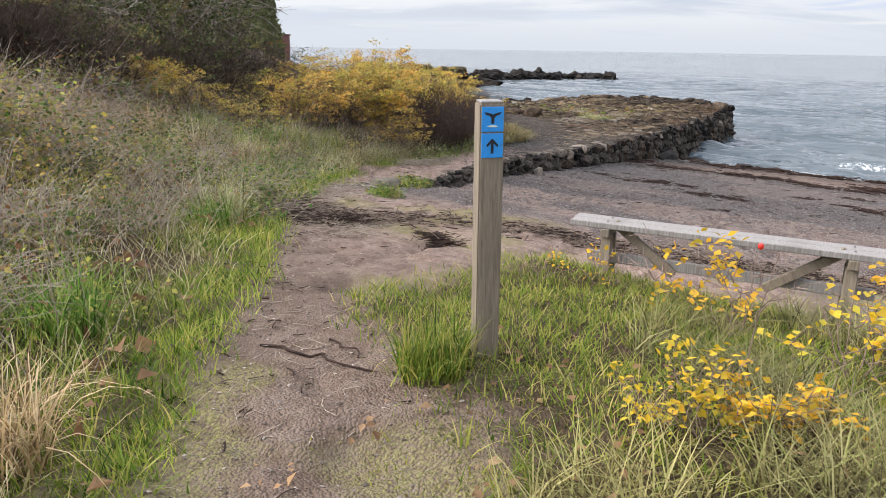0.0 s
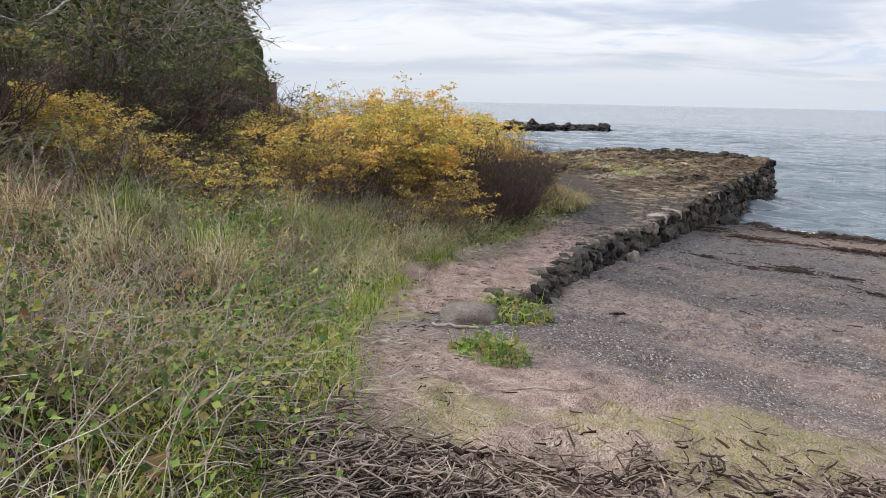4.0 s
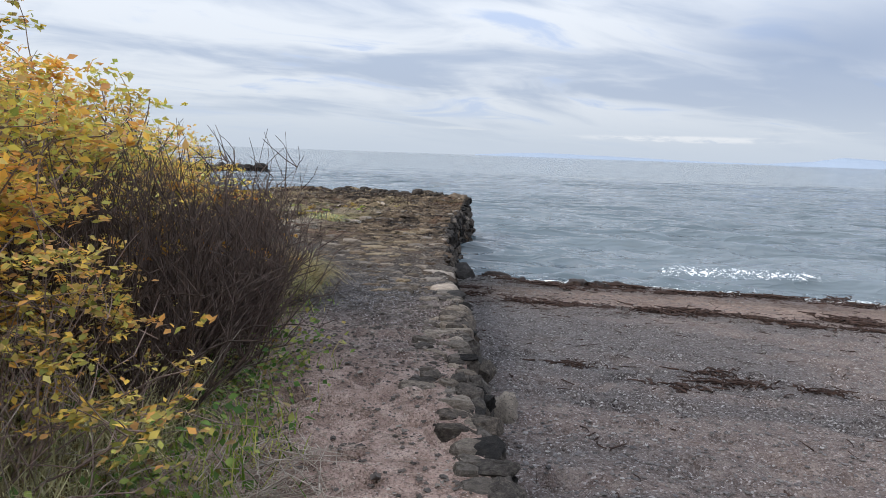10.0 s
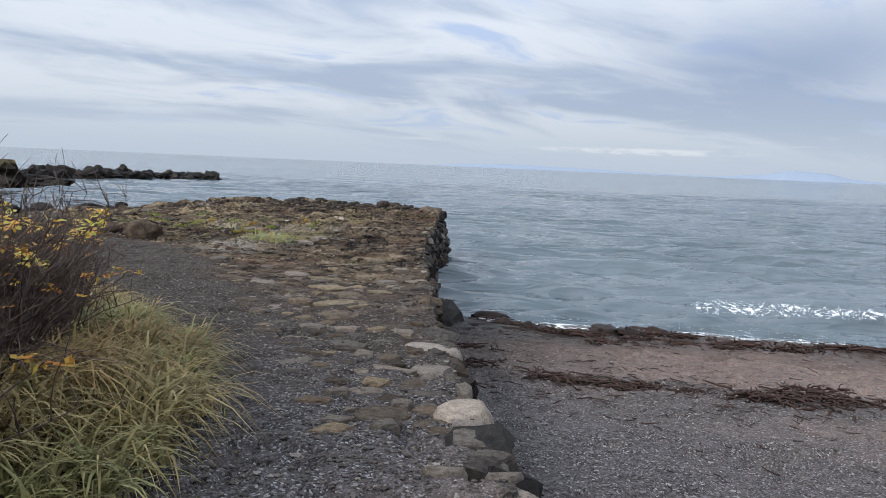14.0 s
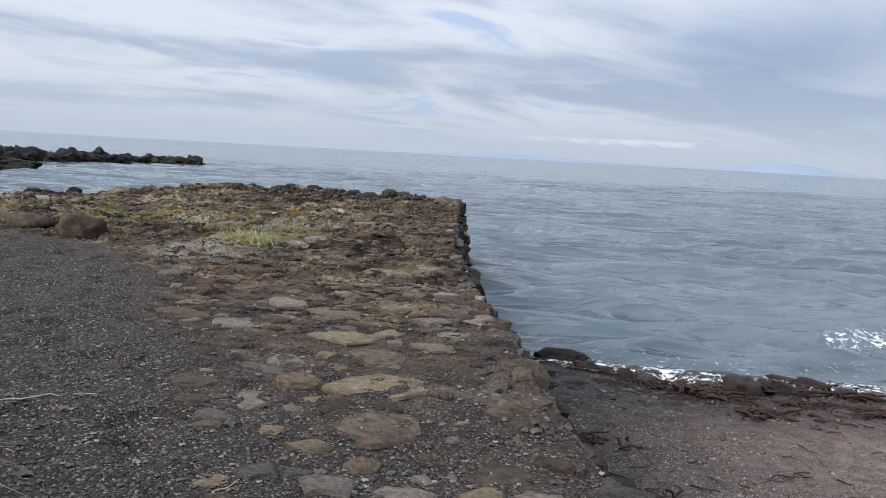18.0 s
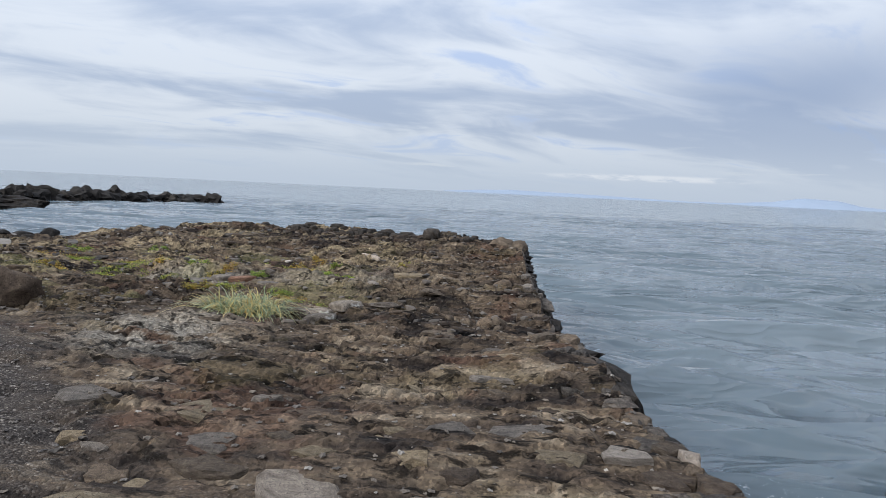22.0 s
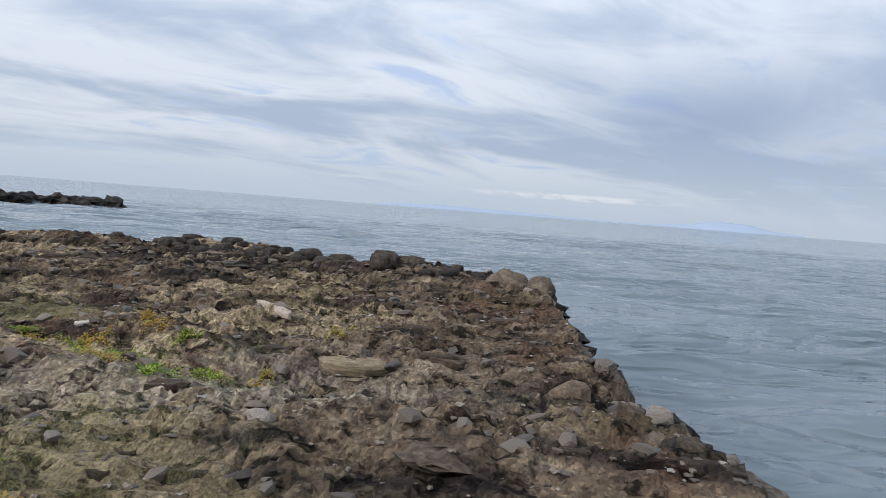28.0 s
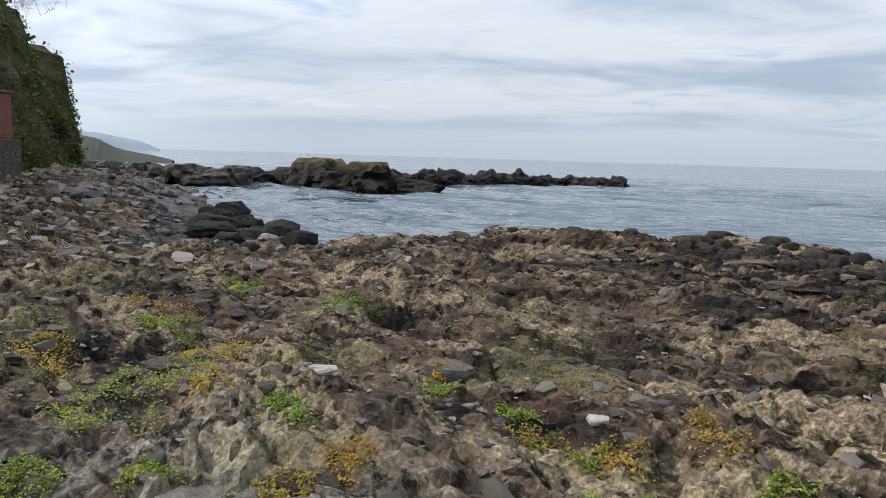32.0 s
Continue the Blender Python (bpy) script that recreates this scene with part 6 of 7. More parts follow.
def verge_shrub(seed, label, at, size, leaves=60, leaf=0.115):
    """A small thorny shrub with broad yellow leaves."""
    rng = np.random.default_rng(seed)
    ob = thing("yellow_shrub", label, "shrub", "yellow shrubs on the verge")
    lines, ends = [], []
    for _ in range(9):
        a = rng.uniform(0, 6.283)
        ln = wander((0.05 * math.cos(a), 0.05 * math.sin(a), -0.03), (0.55 * math.cos(a), 0.55 * math.sin(a), 1), rng.uniform(0.5, 1.0), 0.2, rng, 6)
        lines.append(ln)
        ends.append(ln[3:])
        for _ in range(3):
            e = rng.normal(0, 0.8, 3)
            e[2] = abs(e[2]) + 0.2
            tw = wander(ln[rng.integers(2, 6)], e / np.linalg.norm(e), rng.uniform(0.12, 0.3), 0.25, rng, 3)
            lines.append(tw)
            ends.append(tw[1:])
    V, F = tube_arrays(lines, [(0.006, 0.0025)] * len(lines), 4)
    part("framework", mesh_from("framework", V, F, MAT_TWIG), None, ob, kind="stuff")
    at_pts = np.concatenate(ends)
    c = np.repeat(at_pts[rng.integers(0, len(at_pts), leaves)], 5, 0)
    c = c + rng.normal(0, leaf * 0.5, c.shape)
    c[:, 2] = np.clip(c[:, 2], 0.03, None)
    lv, lf = leaf_arrays(c, rng.uniform(0.5, 1.1, len(c)) * leaf, rng, 0.62, 0.8)
    part("foliage", mesh_from("foliage", lv, lf, MAT_GOLD), None, ob, kind="stuff")
    ob.matrix_basis = pose(at[0], at[1], land_z(*at), 0, 0, rng.uniform(0, 360)) @ Matrix.Diagonal((size, size, size, 1))


def plant_shrubs():
    spots = [(-0.80, 2.55, 0.42, 44), (-0.66, 2.72, 0.40, 36), (-0.98, 2.42, 0.32, 22), (-0.50, 2.9, 0.42, 26), (-2.3, 4.6, 0.5, 7), (-1.75, 4.75, 0.72, 12), (-1.35, 4.7, 0.72, 12), (-1.25, 4.15, 0.5, 10), (-0.52, 3.9, 0.62, 22), (-0.42, 4.6, 0.75, 12), (-0.2, 3.5, 0.6, 26), (-2.65, 4.2, 0.35, 6)]
    for i, (x, y, s, n) in enumerate(spots):
        verge_shrub(300 + i, "thorny shrub with bright yellow leaves in the grass", (x, y), s, n)
    rng = np.random.default_rng(331)
    for x, y in ((0.06, 3.05), (-0.9, 3.3)):
        bm = bmesh.new()
        bmesh.ops.create_icosphere(bm, subdivisions=2, radius=0.014)
        for v in bm.verts:
            v.co.z *= 1.2
        hip = thing("rose_hip", "ripe red rose hip on a stalk", "fruit")
        part("berry", bm, MAT_HIP, hip, m=pose(0, 0, 0.72))
        V, F = tube_arrays([wander((0, 0, -0.02), (0.05, 0.05, 1), 0.73, 0.03, rng, 6)], [(0.004, 0.002)], 4)
        part("stalk", mesh_from("stalk", V, F, MAT_TWIG), None, hip)
        hip.matrix_basis = pose(x, y, land_z(x, y))


MAT_HIP = Nodes("rose_hip", 0.3, 0.5).finish((0.55, 0.03, 0.02))


def litter(name, label, x, y, length, rng, material, lift=0.03, radius=0.004, flat=0.25):
    """Loose stalks lying about, joined in one mesh."""
    z = land(x, y)[0]
    lines, radii = [], []
    for i in range(len(x)):
        a = rng.uniform(0, 6.283)
        L = length[i]
        n = 4
        t = np.linspace(-0.5, 0.5, n)
        bend = rng.normal(0, 0.12) * L
        px = x[i] + np.cos(a) * t * L - np.sin(a) * bend * (1 - 4 * t * t)
        py = y[i] + np.sin(a) * t * L + np.cos(a) * bend * (1 - 4 * t * t)
        pz = z[i] + rng.uniform(0.004, lift) + t * L * rng.normal(0, flat * 0.3)
        lines.append(np.stack([px, py, np.maximum(pz, z[i])], 1))
        r = radius * rng.uniform(0.5, 1.5)
        radii.append((r, r * 0.6))
    V, F = tube_arrays(lines, radii)
    return thing(name, label, "litter", kind="stuff", data=mesh_from(name, V, F, material))


def wrack_band(points, n, width, rng):
    """Places strewn along a line."""
    p = np.array(points, float)
    seg = np.hypot(*np.diff(p, axis=0).T)
    u = rng.random(n) * seg.sum()
    cum = np.concatenate([[0], np.cumsum(seg)])
    x, y = np.interp(u, cum, p[:, 0]), np.interp(u, cum, p[:, 1])
    clump = 0.5 + 0.9 * np.clip(fbm(x * 1.4, y * 1.4, 61, 3) + 0.35, 0.05, 1)
    return x + rng.normal(0, width, n) * clump, y + rng.normal(0, width, n) * clump


def strew():
    rng = np.random.default_rng(401)
    band = [(-7.4, 5.1), (-6.5, 4.75), (-5.7, 4.75), (-5.2, 5.6), (-4.3, 6.35), (-3.0, 7.1), (-1.0, 7.6), (2.5, 8.6)]
    x, y = wrack_band(band, 3600, 0.36, rng)
    litter("strandline_stalks", "heaped bleached stalks and reeds of the strandline", x, y, rng.uniform(0.03, 0.26, 3600), rng, MAT_STALK, 0.07, 0.004)
    x, y = wrack_band(band, 2200, 0.28, rng)
    litter("strandline_wrack", "dark dried wrack in the strandline", x, y, rng.uniform(0.03, 0.18, 2200), rng, MAT_WEED, 0.06, 0.006)
    x, y = wrack_band([(-8.4, 6.6), (-7.4, 6.3), (-6.9, 5.5), (-5.2, 4.5), (-4.6, 4.35)], 900, 0.3, rng)
    litter("path_litter", "dry stalks strewn over the path", x, y, rng.uniform(0.05, 0.3, 900), rng, MAT_REED, 0.04, 0.003)
    x, y = wrack_band([(-6.5, 4.8), (-5.9, 4.65), (-5.5, 4.75), (-5.3, 5.0)], 1300, 0.24, rng)
    litter("stalk_mat", "thick mat of broken reed stalks and bark", x, y, rng.uniform(0.04, 0.28, 1300), rng, MAT_STALK, 0.09, 0.005, 0.3)
    x, y = wrack_band([(-6.3, 4.7), (-5.4, 4.8)], 500, 0.26, rng)
    litter("mat_wrack", "dark wrack among the broken stalks", x, y, rng.uniform(0.05, 0.2, 500), rng, MAT_WEED, 0.08, 0.0042, 0.3)
    x, y = wrack_band([(-4.4, 4.95), (-4.05, 4.85), (-4.15, 4.7)], 340, 0.12, rng)
    litter("black_weed", "black seaweed heap on the turf", x, y, rng.uniform(0.04, 0.15, 340), rng, MAT_WEED, 0.045, 0.0042, 0.12)
    x, y = wrack_band([(-5.2, 4.75), (-5.55, 4.5)], 260, 0.14, rng)
    litter("wrack_heap", "dark heap of wrack on the path", x, y, rng.uniform(0.06, 0.22, 260), rng, MAT_WEED, 0.13, 0.0045, 0.8)
    x, y = wrack_band([(-1.9, 1.2), (-2.6, 1.9), (-4.2, 3.1), (-6.0, 4.6), (-7.6, 6.4), (-8.6, 8.6), (-9.6, 11), (-9.7, 13)], 1000, 0.5, rng)
    litter("loose_stalks", "thin dry stalks on the trodden path", x, y, rng.uniform(0.03, 0.2, 1000), rng, MAT_REED, 0.012, 0.002, 0.1)
    x, y = wrack_band([(-2.2, 1.0), (-3.6, 2.5), (-5.6, 4.2), (-7.9, 7), (-9.2, 10)], 500, 0.45, rng)
    litter("dark_bits", "dark bits of bark on the path", x, y, rng.uniform(0.02, 0.10, 500), rng, MAT_WEED, 0.012, 0.004, 0.1)
    x, y = wrack_band([(-9.35, 9.7), (-9.55, 10.6), (-9.75, 11.7)], 420, 0.16, rng)
    litter("hedge_stalks", "dry stalks fallen from the hedge", x, y, rng.uniform(0.15, 0.6, 420), rng, MAT_REED, 0.08, 0.003, 0.4)
    # standing dead stalks among the bank's growth
    n = 900
    y = rng.uniform(-1, 10.6, n)
    x = bank_x(y) - 0.4 - rng.random(n) * 4.5
    z = land(x, y)[0]
    lines = [wander((x[i], y[i], z[i] - 0.02), (rng.normal(0, 0.5), rng.normal(0, 0.5), 1), rng.uniform(0.3, 0.95), 0.12, rng, 5, 0.04) for i in range(n)]
    V, F = tube_arrays(lines, [(0.0035, 0.0015)] * n)
    thing("dead_stalks", "standing dead stalks on the bank", "undergrowth", kind="stuff", data=mesh_from("dead_stalks", V, F, MAT_REED))
    # dry stalks and long pale grass standing against the hedge
    n = 800
    y = rng.uniform(7.6, 12.0, n)
    x = bank_x(y) - 0.25 - rng.random(n) * 1.4
    z = land(x, y)[0]
    lines = [wander((x[i], y[i], z[i] - 0.02), (rng.normal(0, 0.45), rng.normal(0, 0.45), 1), rng.uniform(0.3, 0.8), 0.12, rng, 5, 0.05) for i in range(n)]
    V, F = tube_arrays(lines, [(0.0035, 0.0015)] * n)
    thing("hedge_stems", "pale dry stalks standing against the hedge", "undergrowth", kind="stuff", data=mesh_from("hedge_stems", V, F, MAT_REED))
    n = 13000
    y = rng.uniform(7.4, 12.6, n)
    x = bank_x(y) - 0.15 - rng.random(n) * 1.3
    grass_patch("hedge_straw", "long pale dry grass leaning on the hedge", MAT_STRAW, x, y, rng, 0.2, 0.6, 0.008, 0.9, 1.0)
    # fallen leaves
    n = 900
    x = np.concatenate([rng.uniform(-1.9, 0.6, 250), bank_x(np.linspace(-1, 12, 650)) - rng.random(650) ** 1.2 * 3.5 + 0.1])
    y = np.concatenate([rng.uniform(0.6, 3.0, 250), np.linspace(-1, 12, 650)])
    c = np.stack([x, y, land(x, y)[0] + rng.uniform(0.01, 0.12, n)], 1)
    v, f = leaf_arrays(c, rng.uniform(0.025, 0.06, n), rng, 0.75, 1.2, 0.5)
    thing("fallen_leaves", "curled brown fallen leaves", "leaf litter", kind="stuff", data=mesh_from("fallen_leaves", v, f, MAT_DEAD))


def big_leaves():
    rng = np.random.default_rng(405)
    y = np.concatenate([rng.uniform(0.3, 2.2, 36), rng.uniform(2.2, 9, 34)])
    x = bank_x(y) - rng.random(70) * 1.5 + 0.05
    c = np.stack([x, y, land(x, y)[0] + rng.uniform(0.03, 0.10, 70)], 1)
    v, f = leaf_arrays(c, rng.uniform(0.08, 0.15, 70), rng, 0.85, 1.0, 0.7)
    thing("broad_leaves", "broad curled brown leaves blown against the bank", "leaf litter", kind="stuff", data=mesh_from("broad_leaves", v, f, MAT_DEAD))


def stick(label, p, q, radius, seed, material=None, name="driftwood"):
    rng = np.random.default_rng(seed)
    a, b = np.array([p[0], p[1], land_z(*p) + radius]), np.array([q[0], q[1], land_z(*q) + radius])
    t = np.linspace(0, 1, 9)[:, None]
    line = a + (b - a) * t + rng.normal(0, 0.02, (9, 3)) * np.array([1, 1, 0.3])
    V, F = tube_arrays([line], [(radius, radius * 0.6)], 7)
    me = mesh_from(name, V, F, material or MAT_REED)
    ob = thing(name, label, "stick", data=me)
    return ob


def lay_sticks():
    stick("long bleached branch in the strandline", (-6.2, 4.75), (-5.4, 5.15), 0.022, 1)
    stick("bent driftwood branch in the strandline", (-6.0, 4.6), (-5.65, 4.8), 0.02, 2)
    stick("short thick driftwood log", (-6.45, 4.93), (-6.28, 5.02), 0.035, 3, MAT_POST)
    stick("dark forked stick on the strandline", (-6.05, 5.2), (-5.85, 5.35), 0.02, 4, MAT_WEED)
    stick("thin dark stick across the path", (-2.9, 2.0), (-2.2, 2.12), 0.008, 5, MAT_WEED)
    stick("thin stick lying on the path", (-2.75, 2.25), (-2.35, 2.2), 0.006, 6, MAT_WEED)
    stick("straight dry reed on the sand", (-6.3, 6.1), (-5.95, 6.75), 0.006, 7)
    stick("pale stalk lying on the gravel", (-12.95, 20.55), (-12.75, 20.95), 0.006, 8)
    stick("thin pale stalk on the gravel", (-14.6, 21.6), (-14.1, 21.9), 0.005, 9)
    stick("upright dark twig in the shingle", (-7.15, 9.4), (-7.05, 9.55), 0.014, 10, MAT_WEED)
    stick("bleached stick beside the boulder", (-7.55, 7.0), (-7.25, 7.3), 0.016, 11)


def weed_clump(label, at, seed, spread=0.4, n=420, material=None, height=0.2):
    rng = np.random.default_rng(seed)
    ob = thing("shore_weed", label, "plant")
    a, r = rng.uniform(0, 6.283, n), np.sqrt(rng.random(n)) * spread
    x, y = np.cos(a) * r, np.sin(a) * r * 0.8
    c = np.stack([x, y, np.abs(rng.normal(0.4, 0.3, n)) * height * (1.05 - (r / spread) ** 2)], 1)
    lv, lf = leaf_arrays(c, rng.uniform(0.03, 0.075, n), rng, 0.5)
    part("foliage", mesh_from("foliage", lv, lf, material or MAT_HERB), None, ob, kind="stuff")
    v, f = blade_arrays(x[:120], y[:120], np.zeros(120), rng.uniform(0.5, 1.2, 120) * height, np.full(120, 0.007), rng.uniform(0.3, 1.0, 120), rng)
    part("blade_mass", mesh_from("blade_mass", v, f, MAT_BLADE), None, ob, kind="stuff")
    ob.matrix_basis = pose(at[0], at[1], land_z(*at))


MAT_CUSHION = leaf_material("cushion_leaf", (0.05, 0.095, 0.02), (0.12, 0.19, 0.03), (0.23, 0.28, 0.05), (0.33, 0.33, 0.09))
MAT_TURN = leaf_material("turning_leaf", (0.26, 0.15, 0.05), (0.34, 0.25, 0.06), (0.24, 0.25, 0.05), (0.40, 0.22, 0.06))


def moss_cushions():
    rng = np.random.default_rng(431)
    green = [(-18.17, 35.51, 0.30), (-17.6, 35.18, 0.32), (-18.14, 34.29, 0.24), (-19.36, 35.8, 0.22), (-17.07, 35.65, 0.2), (-17.27, 35.01, 0.26), (-19.45, 34.64, 0.3), (-18.74, 35.73, 0.24), (-18.6, 33.2, 0.5), (-17.9, 32.6, 0.35), (-16.4, 32.0, 0.35), (-15.75, 31.9, 0.28), (-20.82, 34.22, 0.6), (-21.04, 34.75, 0.7), (-20.2, 33.5, 0.35), (-19.7, 33.9, 0.25), (-22.4, 35.5, 0.45), (-23.6, 37.0, 0.4), (-21.6, 36.8, 0.3), (-16.9, 34.5, 0.22), (-16.6, 34.9, 0.2), (-17.2, 33.0, 0.3)]
    rust = [(-18.42, 35.49, 0.22), (-17.59, 35.94, 0.26), (-18.94, 34.22, 0.22), (-17.9, 35.6, 0.2), (-19.6, 36.0, 0.16), (-21.6, 35.3, 0.55), (-23.2, 35.6, 0.6), (-22.2, 34.4, 0.5), (-17.35, 34.6, 0.22), (-18.8, 34.5, 0.2), (-16.2, 35.1, 0.2), (-20.2, 34.6, 0.22), (-15.9, 36.35, 0.16), (-16.9, 32.6, 0.25), (-18.2, 32.3, 0.4)]
    for i, (x, y, r, old) in enumerate([(*p, 0) for p in green] + [(*p, 1) for p in rust]):
        k = 7
        ca, cr = rng.uniform(0, 6.283, k), np.sqrt(rng.random(k)) * r * 0.75
        n = int(1500 * min(1, (r / 0.45) ** 1.3)) + 140
        j = rng.integers(0, k, n)
        wide = r * rng.uniform(0.2, 0.42, k)[j]
        px = np.cos(ca[j]) * cr[j] + rng.normal(0, 0.5, n) * wide
        py = (np.sin(ca[j]) * cr[j]) * 0.7 + rng.normal(0, 0.5, n) * wide * 0.8
        z = land(px + x, py + y)[0] - land_z(x, y)
        c = np.stack([px, py, z + rng.uniform(0.0, 0.05, n)], 1)
        lv, lf = leaf_arrays(c, rng.uniform(0.012, 0.032, n), rng, 0.6, 1.0)
        ob = thing("moss_cushion", "rusty orange low plant on the rocks" if old else "green creeping cushion plant on the rocks", "plant", "cushion plants on the rocks")
        part("foliage", mesh_from("foliage", lv, lf, MAT_TURN if old else MAT_CUSHION), None, ob, kind="stuff")
        ob.matrix_basis = pose(x, y, land_z(x, y))


# ---- the beach ----
def wrack_clump(at, size, seed, mat):
    """A low tangle of seaweed."""
    rng = np.random.default_rng(seed)
    lines = []
    for _ in range(46):
        a = rng.uniform(0, 6.283)
        st = (rng.normal(0, size[0] * 0.28), rng.normal(0, size[1] * 0.28), rng.uniform(0.0, size[2]))
        ln = wander(st, (math.cos(a), math.sin(a), 0.1), rng.uniform(0.12, 0.4), 0.5, rng, 5, 0.1)
        ln[:, 2] = np.clip(ln[:, 2], 0.004, size[2])
        lines.append(ln)
    V, F = tube_arrays(lines, [(0.016, 0.007)] * len(lines), 4)
    ob = thing("seaweed", "dark red-brown seaweed washed up on the beach", "seaweed", "seaweed on the beach", kind="stuff", data=mesh_from("seaweed", V, F, mat))
    ob.matrix_basis = pose(at[0], at[1], land_z(*at) - 0.005)
    return ob


def strew_seaweed():
    rng = np.random.default_rng(451)
    kinds = [wrack_clump((-8.3, 22.3), (0.9, 0.35, 0.07), 460 + i, MAT_WEED) for i in range(5)]
    spots = []
    for _ in range(22):
        x = -10.9 + 14 * rng.random()
        spots.append((x, 26.9 + 0.5 * fbm(np.array([x * 0.5]), np.array([0.0]), 71, 2)[0] + 0.05 * (x + 9) + rng.normal(0, 0.35), rng.uniform(0.7, 1.4)))
    for _ in range(30):
        x = -10.2 + 13 * rng.random()
        spots.append((x, 22.2 + 0.6 * fbm(np.array([x * 0.4]), np.array([3.0]), 72, 2)[0] + rng.normal(0, 0.55), rng.uniform(0.6, 1.2)))
    for _ in range(20):
        x = -8.6 + 11 * rng.random()
        spots.append((x, 15.9 + 1.0 * rng.normal(), rng.uniform(0.35, 0.8)))
    spots += [(-8.4, 27.35, 0.9), (-8.0, 27.5, 0.8), (-10.3, 27.8, 0.8), (-9.7, 27.3, 0.9), (-10.9, 28.3, 0.8), (-7.5, 27.9, 0.8), (-9.1, 27.0, 0.9), (-7.1, 27.3, 1.2), (-6.9, 21.9, 1.2), (-8.46, 22.3, 1.0), (-8.9, 26.7, 1.1), (-7.44, 15.6, 0.8), (-10.9, 24.2, 0.9), (-10.7, 22.8, 0.9)]
    for i, (x, y, s) in enumerate(spots):
        if x < edge_x(y) + 0.35:
            continue
        m = pose(x, y, land_z(x, y) - 0.005, 0, 0, rng.uniform(-25, 25))
        ob = kinds[i] if i < 5 else copy_thing(kinds[i % 5], m)
        ob.matrix_basis = m @ Matrix.Diagonal((s, s * rng.uniform(0.6, 1.0), s, 1))
    n = 2600
    x = -10.5 + 14 * rng.random(n)
    y = np.concatenate([26.9 + rng.normal(0, 0.7, 900) + 0.05 * (x[:900] + 9), 22.2 + rng.normal(0, 0.7, 1000), rng.uniform(11, 25, 700)])
    m = x > edge_x(y) + 0.2
    litter("wrack_shreds", "small dark shreds of wrack on the sand", x[m], y[m], rng.uniform(0.04, 0.22, m.sum()), rng, MAT_WEED, 0.02, 0.007, 0.15)


def foam_material():
    m = Nodes("sea_foam", 0.7, 0.3)
    n = m.noise(5.0, 9, 0.72, 0.8)
    v = m.voro(13.0, "DISTANCE_TO_EDGE")
    k = m.noise(9, 6, 0.7, 0.8)
    mask = m.math("MULTIPLY", m.attr("foam"), m.math("ADD", m.math("MULTIPLY", m.rng(v, 0.10, 0.0), m.rng(k, 0.4, 0.6)), m.rng(m.math("ADD", m.math("MULTIPLY", n, 0.6), m.math("MULTIPLY", k, 0.4)), 0.48, 0.6)))
    mat = m.finish((0.82, 0.85, 0.86), n, 0.05)
    tr = m.t.nodes.new("ShaderNodeBsdfTransparent")
    mx = m.t.nodes.new("ShaderNodeMixShader")
    m.t.links.new(m.rng(mask, 0.3, 0.9), mx.inputs[0])
    m.t.links.new(tr.outputs[0], mx.inputs[1])
    m.t.links.new(m.b.outputs[0], mx.inputs[2])
    m.t.links.new(mx.outputs[0], m.t.nodes["Material Output"].inputs[0])
    return mat


def build_foam():
    """Broken foam left by the breaker, lying on the water."""
    xs, ys = steps((-12.6, 16, 0.16)), steps((26.4, 34.5, 0.1))
    X, Y = np.meshgrid(xs, ys)
    shore = 27.9 + 0.9 * fbm(X * 0.18, X * 0.0 + 1.0, 44, 3) + 0.45 * smooth(X, -10, -12.3)
    line = 31.3 + 1.3 * fbm(X * 0.08, X * 0.0, 43, 2)
    clear = smooth(X - edge_x(Y), 0.7, 1.5)
    d = Y - shore
    foam = 0.85 * smooth(d, -0.25, 0.15) * smooth(d, 1.3, 0.3) + 0.34 * smooth(d, 0.3, 1.0) * smooth(d, 3.2, 1.6)
    foam = np.maximum(foam, 0.85 * np.exp(-((Y - line + 0.35) / 0.3) ** 2) * smooth(fbm(X * 0.3, X * 0 + 2, 46, 2), -0.12, 0.18))
    foam = foam * clear
    z = np.maximum(land(X, Y)[0], SEA_Z + 0.11) + 0.03 + 0.26 * np.exp(-((Y - line) / 0.5) ** 2) * smooth(X, -12.5, -9) * (0.75 + 0.5 * smooth(fbm(X * 0.3, X * 0 + 2, 46, 2), -0.1, 0.25))
    z += 0.03 * fbm(X * 2, Y * 2, 47, 2)
    me = mesh_from("sea_foam", np.stack([X.ravel(), Y.ravel(), z.ravel()], 1), grid_faces(len(xs), len(ys)), foam_material())
    a = me.attributes.new("foam", "FLOAT", "POINT")
    a.data.foreach_set("value", foam.ravel().astype(np.float32))
    thing("sea_foam", "white broken foam along the water's edge", "foam", kind="stuff", data=me)


# ---- cliff, shed, far land ----
def cliff_material():
    m = Nodes("cliff_face", 0.95, 0.1)
    n = m.noise(0.35, 8, 0.65, 0.4)
    k = m.noise(3.0, 6, 0.65)
    c = m.ramp(n, (0.3, (0.045, 0.042, 0.02)), (0.5, (0.085, 0.09, 0.035)), (0.65, (0.13, 0.115, 0.07)), (0.8, (0.19, 0.165, 0.13)))
    c = m.mix(m.rng(k, 0.4, 0.7, 0.0, 0.7), c, (0.035, 0.036, 0.018))
    return m.finish(c, m.math("ADD", n, k), 0.6, 1.0)


MAT_CLIFF = cliff_material()


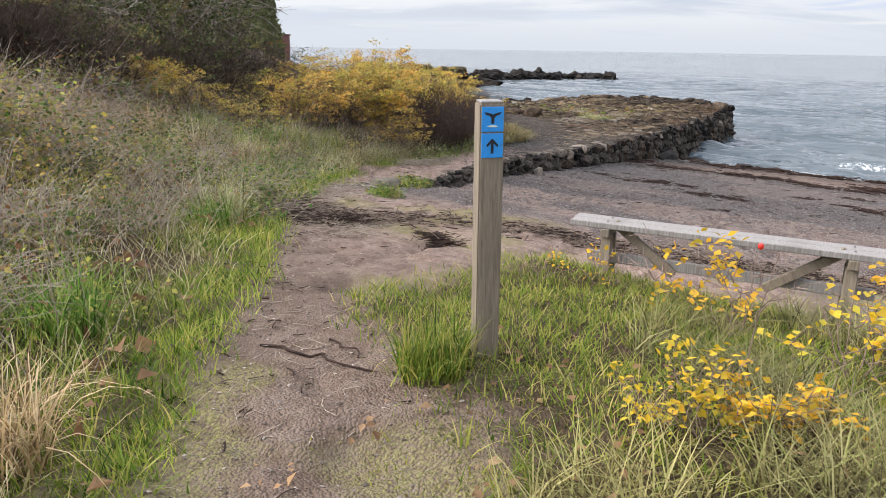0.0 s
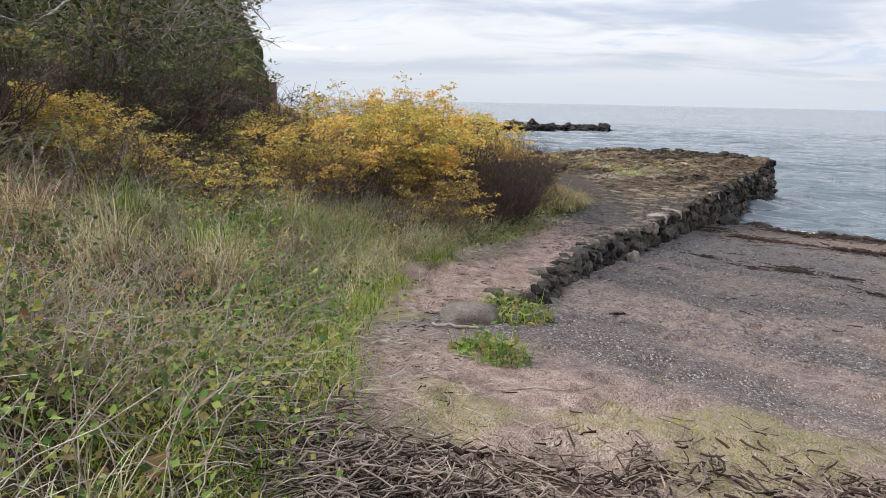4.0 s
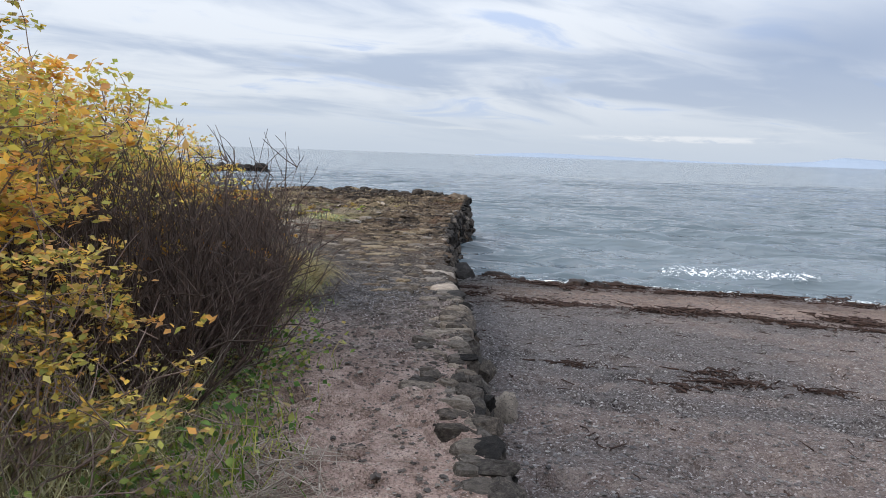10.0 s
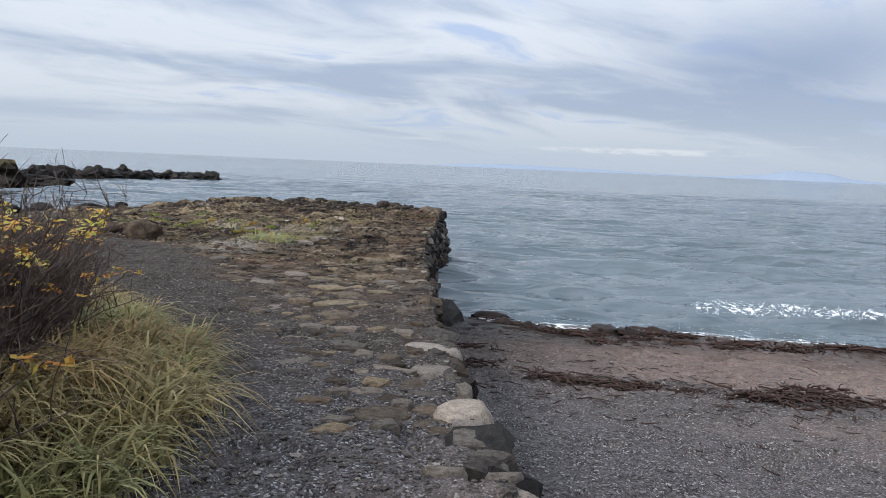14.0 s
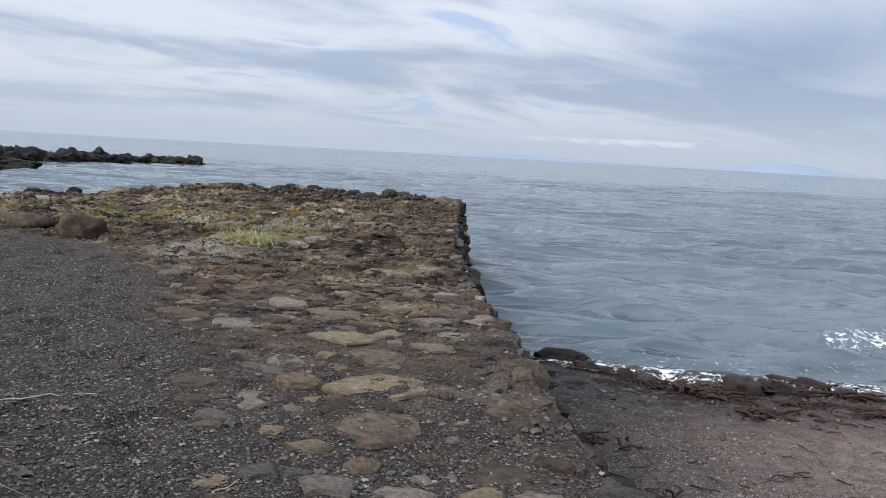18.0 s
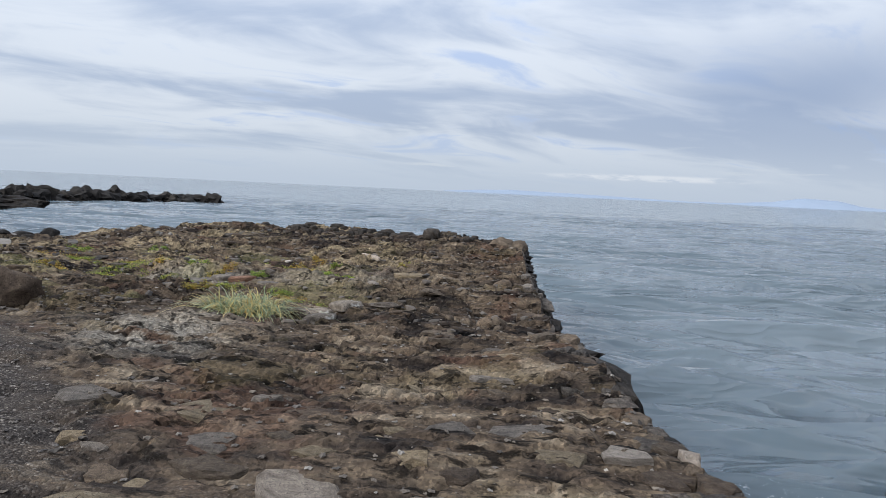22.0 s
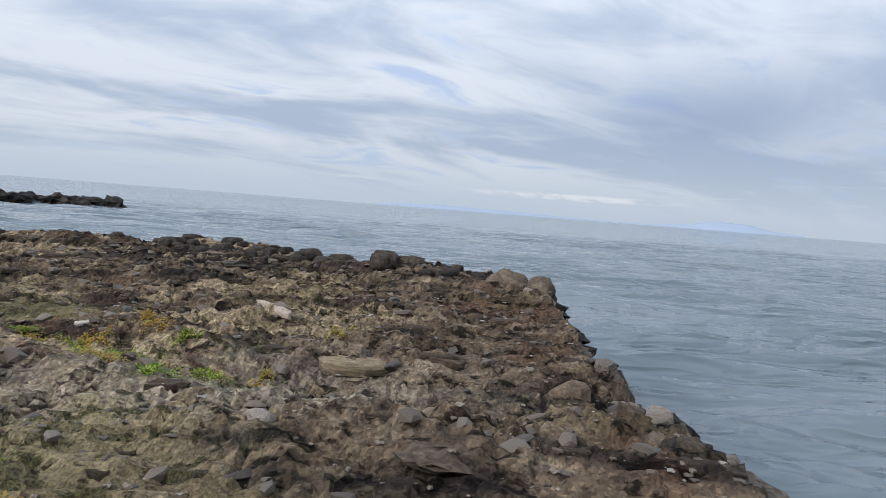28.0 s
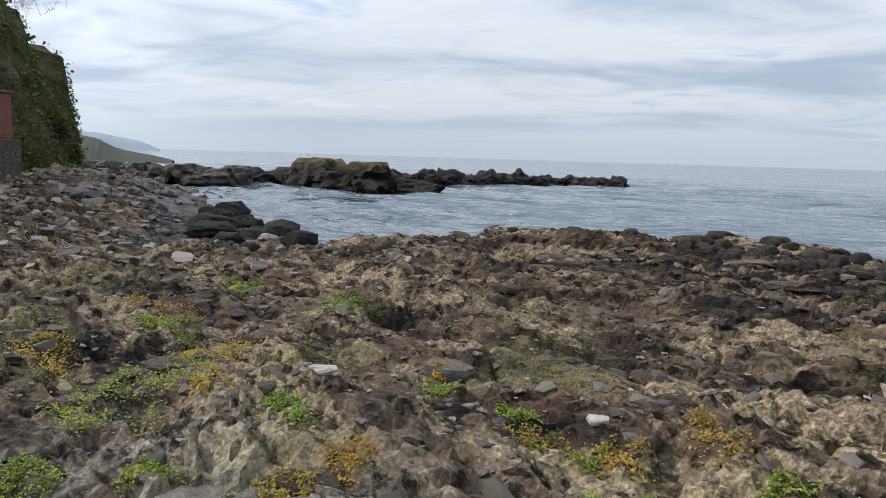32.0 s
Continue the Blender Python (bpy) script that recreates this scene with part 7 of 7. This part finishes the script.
def build_cliff():
    base = np.array([(-71, 53.5), (-67.5, 50.2), (-59, 43.5), (-47, 35.5), (-38, 24), (-33, 12), (-30, -2), (-28, -20)])
    u = np.linspace(0, len(base) - 1, 150)
    bx, by = np.interp(u, range(len(base)), base[:, 0]), np.interp(u, range(len(base)), base[:, 1])
    t = np.linspace(0, 1, 46)
    U, T = np.meshgrid(np.arange(150), t)
    BX, BY = bx[U], by[U]
    nx, ny = -0.75, -0.62
    H = 12.0 + 3.0 * fbm(BX * 0.09, BY * 0.09, 81, 3)
    H = H * lerp(U, (0, 3, 9, 25, 45, 58, 85, 100), (0.4, 0.55, 0.8, 1.08, 1.2, 0.85, 0.65, 0.25))
    inset = 5.0 * T ** 1.8 + np.where(T > 0.85, (T - 0.85) * 60, 0)
    bulge = 1.6 * fbm(BX * 0.35 + T * 2, BY * 0.35 + T * 3.5, 82, 5, 0.6)
    Z = -1.6 + H * np.minimum(T / 0.85, 1.0) + np.where(T > 0.85, (T - 0.85) * 9, 0) + 0.9 * fbm(BX * 0.5, BY * 0.5 + T * 4, 83, 4)
    X, Y = BX + nx * (inset + bulge), BY + ny * (inset + bulge) * np.where(U < 6, -0.2, 1.0)
    me = mesh_from("cliff", np.stack([X.ravel(), Y.ravel(), Z.ravel()], 1), grid_faces(150, 46), MAT_CLIFF)
    ob = thing("cliff", "steep overgrown cliff with bare trees on top", "cliff", kind="structure", data=me)
    rng = np.random.default_rng(501)
    n = 24000
    i = rng.integers(0, X.size, n)
    c = np.stack([X.ravel()[i], Y.ravel()[i], Z.ravel()[i]], 1) + rng.normal(0, 0.2, (n, 3))
    lv, lf = leaf_arrays(c, rng.uniform(0.1, 0.34, n), rng, 0.8)
    thing("cliff_growth", "dark ivy and scrub covering the cliff", "undergrowth", kind="stuff", data=mesh_from("cliff_growth", lv, lf, MAT_IVY))
    lines = []
    for _ in range(900):
        k = rng.integers(14, 75)
        r = 38
        s = (X[r, k] + rng.normal(0, 1.2), Y[r, k] + rng.normal(0, 1.2), Z[r, k] - 0.3)
        st = wander(s, (rng.normal(0, 0.35), rng.normal(0, 0.35), 1), rng.uniform(0.8, 2.0), 0.1, rng, 5)
        lines.append(st)
        for _ in range(5):
            e = rng.normal(0, 1, 3)
            e[2] = abs(e[2]) * 0.7
            lines.append(wander(st[rng.integers(2, 6)], e / np.linalg.norm(e), rng.uniform(0.3, 0.8), 0.15, rng, 3))
    V, F = tube_arrays(lines, [(0.016, 0.006)] * len(lines))
    thing("clifftop_scrub", "bare scrub along the top of the cliff", "undergrowth", kind="stuff", data=mesh_from("clifftop_scrub", V, F, MAT_BARK))


def build_shed():
    ob = thing("shed", "red-brown corrugated metal shed under the cliff", "shed")
    red = Nodes("red_sheet", 0.6)
    sheet = red.finish(red.ramp(red.noise(3, 5), (0.3, (0.10, 0.035, 0.025)), (0.7, (0.17, 0.06, 0.042))), red.noise(9, 2), 0.02)
    w, d, h = 6.0, 2.4, 2.4
    part("body", box_bm(w, d, h, 0.03), sheet, ob, m=pose(0, 0, h / 2))
    for i in range(24):
        part("rib", box_bm(0.08, 0.05, h - 0.1, 0.01), sheet, ob, m=pose(-w / 2 + 0.13 + i * 0.25, -d / 2 - 0.02, h / 2))
    part("roof", box_bm(w + 0.2, d + 0.2, 0.12, 0.02), sheet, ob, m=pose(0, 0, h + 0.06))
    part("plinth", box_bm(w + 0.4, d + 0.6, 2.4, 0.05), MAT_WALL, ob, m=pose(0, 0, -1.2))
    ob.matrix_basis = pose(-60.5, 42.6, 0.1, 0, 0, 35)


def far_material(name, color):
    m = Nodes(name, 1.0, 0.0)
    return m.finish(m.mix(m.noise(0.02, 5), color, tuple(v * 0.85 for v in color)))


def ridge(name, label, points, color, depth=200, seed=1):
    """A far skyline: heights along a run of places, with a slope towards the viewer and back."""
    p = np.array(points, float)
    u = np.linspace(0, len(p) - 1, 160)
    q = np.stack([np.interp(u, range(len(p)), p[:, k]) for k in range(3)], 1)
    q[:, 2] += SEA_Z + np.abs(fbm(u * 1.3, u * 0.4, seed, 4)) * q[:, 2] * 0.18
    d = q[:, :2] / np.linalg.norm(q[:, :2], axis=1)[:, None]
    rows = []
    for k, (f, z) in enumerate(((-1, 0), (-0.5, 0.55), (0, 1), (1, 0))):
        rows.append(np.concatenate([q[:, :2] + d * depth * f, (SEA_Z - 2 + (q[:, 2:] - SEA_Z + 2) * z)], 1))
    v = np.concatenate(rows)
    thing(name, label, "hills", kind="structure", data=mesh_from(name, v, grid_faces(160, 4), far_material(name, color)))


def build_distance():
    def at(azimuth, dist, h):
        return (dist * math.sin(radians(azimuth)), dist * math.cos(radians(azimuth)), h)
    # island and far coast carry the air's haze in their pale blue-grey base colour
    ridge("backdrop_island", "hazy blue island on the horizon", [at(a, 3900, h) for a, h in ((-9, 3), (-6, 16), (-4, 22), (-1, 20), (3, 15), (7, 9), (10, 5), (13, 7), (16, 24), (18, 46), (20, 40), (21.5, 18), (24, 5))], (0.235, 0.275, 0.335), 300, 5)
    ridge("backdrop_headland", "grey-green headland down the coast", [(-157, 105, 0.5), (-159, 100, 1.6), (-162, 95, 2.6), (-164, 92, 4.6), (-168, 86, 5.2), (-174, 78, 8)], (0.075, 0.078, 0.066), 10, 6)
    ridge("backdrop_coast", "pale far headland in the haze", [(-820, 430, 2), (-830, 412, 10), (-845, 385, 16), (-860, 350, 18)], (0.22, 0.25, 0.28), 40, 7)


waymarker()
place_bench()
plant_shrubs()
strew()
big_leaves()
lay_sticks()
weed_clump("green weeds beside the half-buried boulder", (-7.35, 7.85), 441)
weed_clump("low green weeds in the sandy path", (-6.8, 6.75), 442, 0.3)
moss_cushions()
strew_seaweed()
build_foam()
build_cliff()
build_shed()
build_distance()
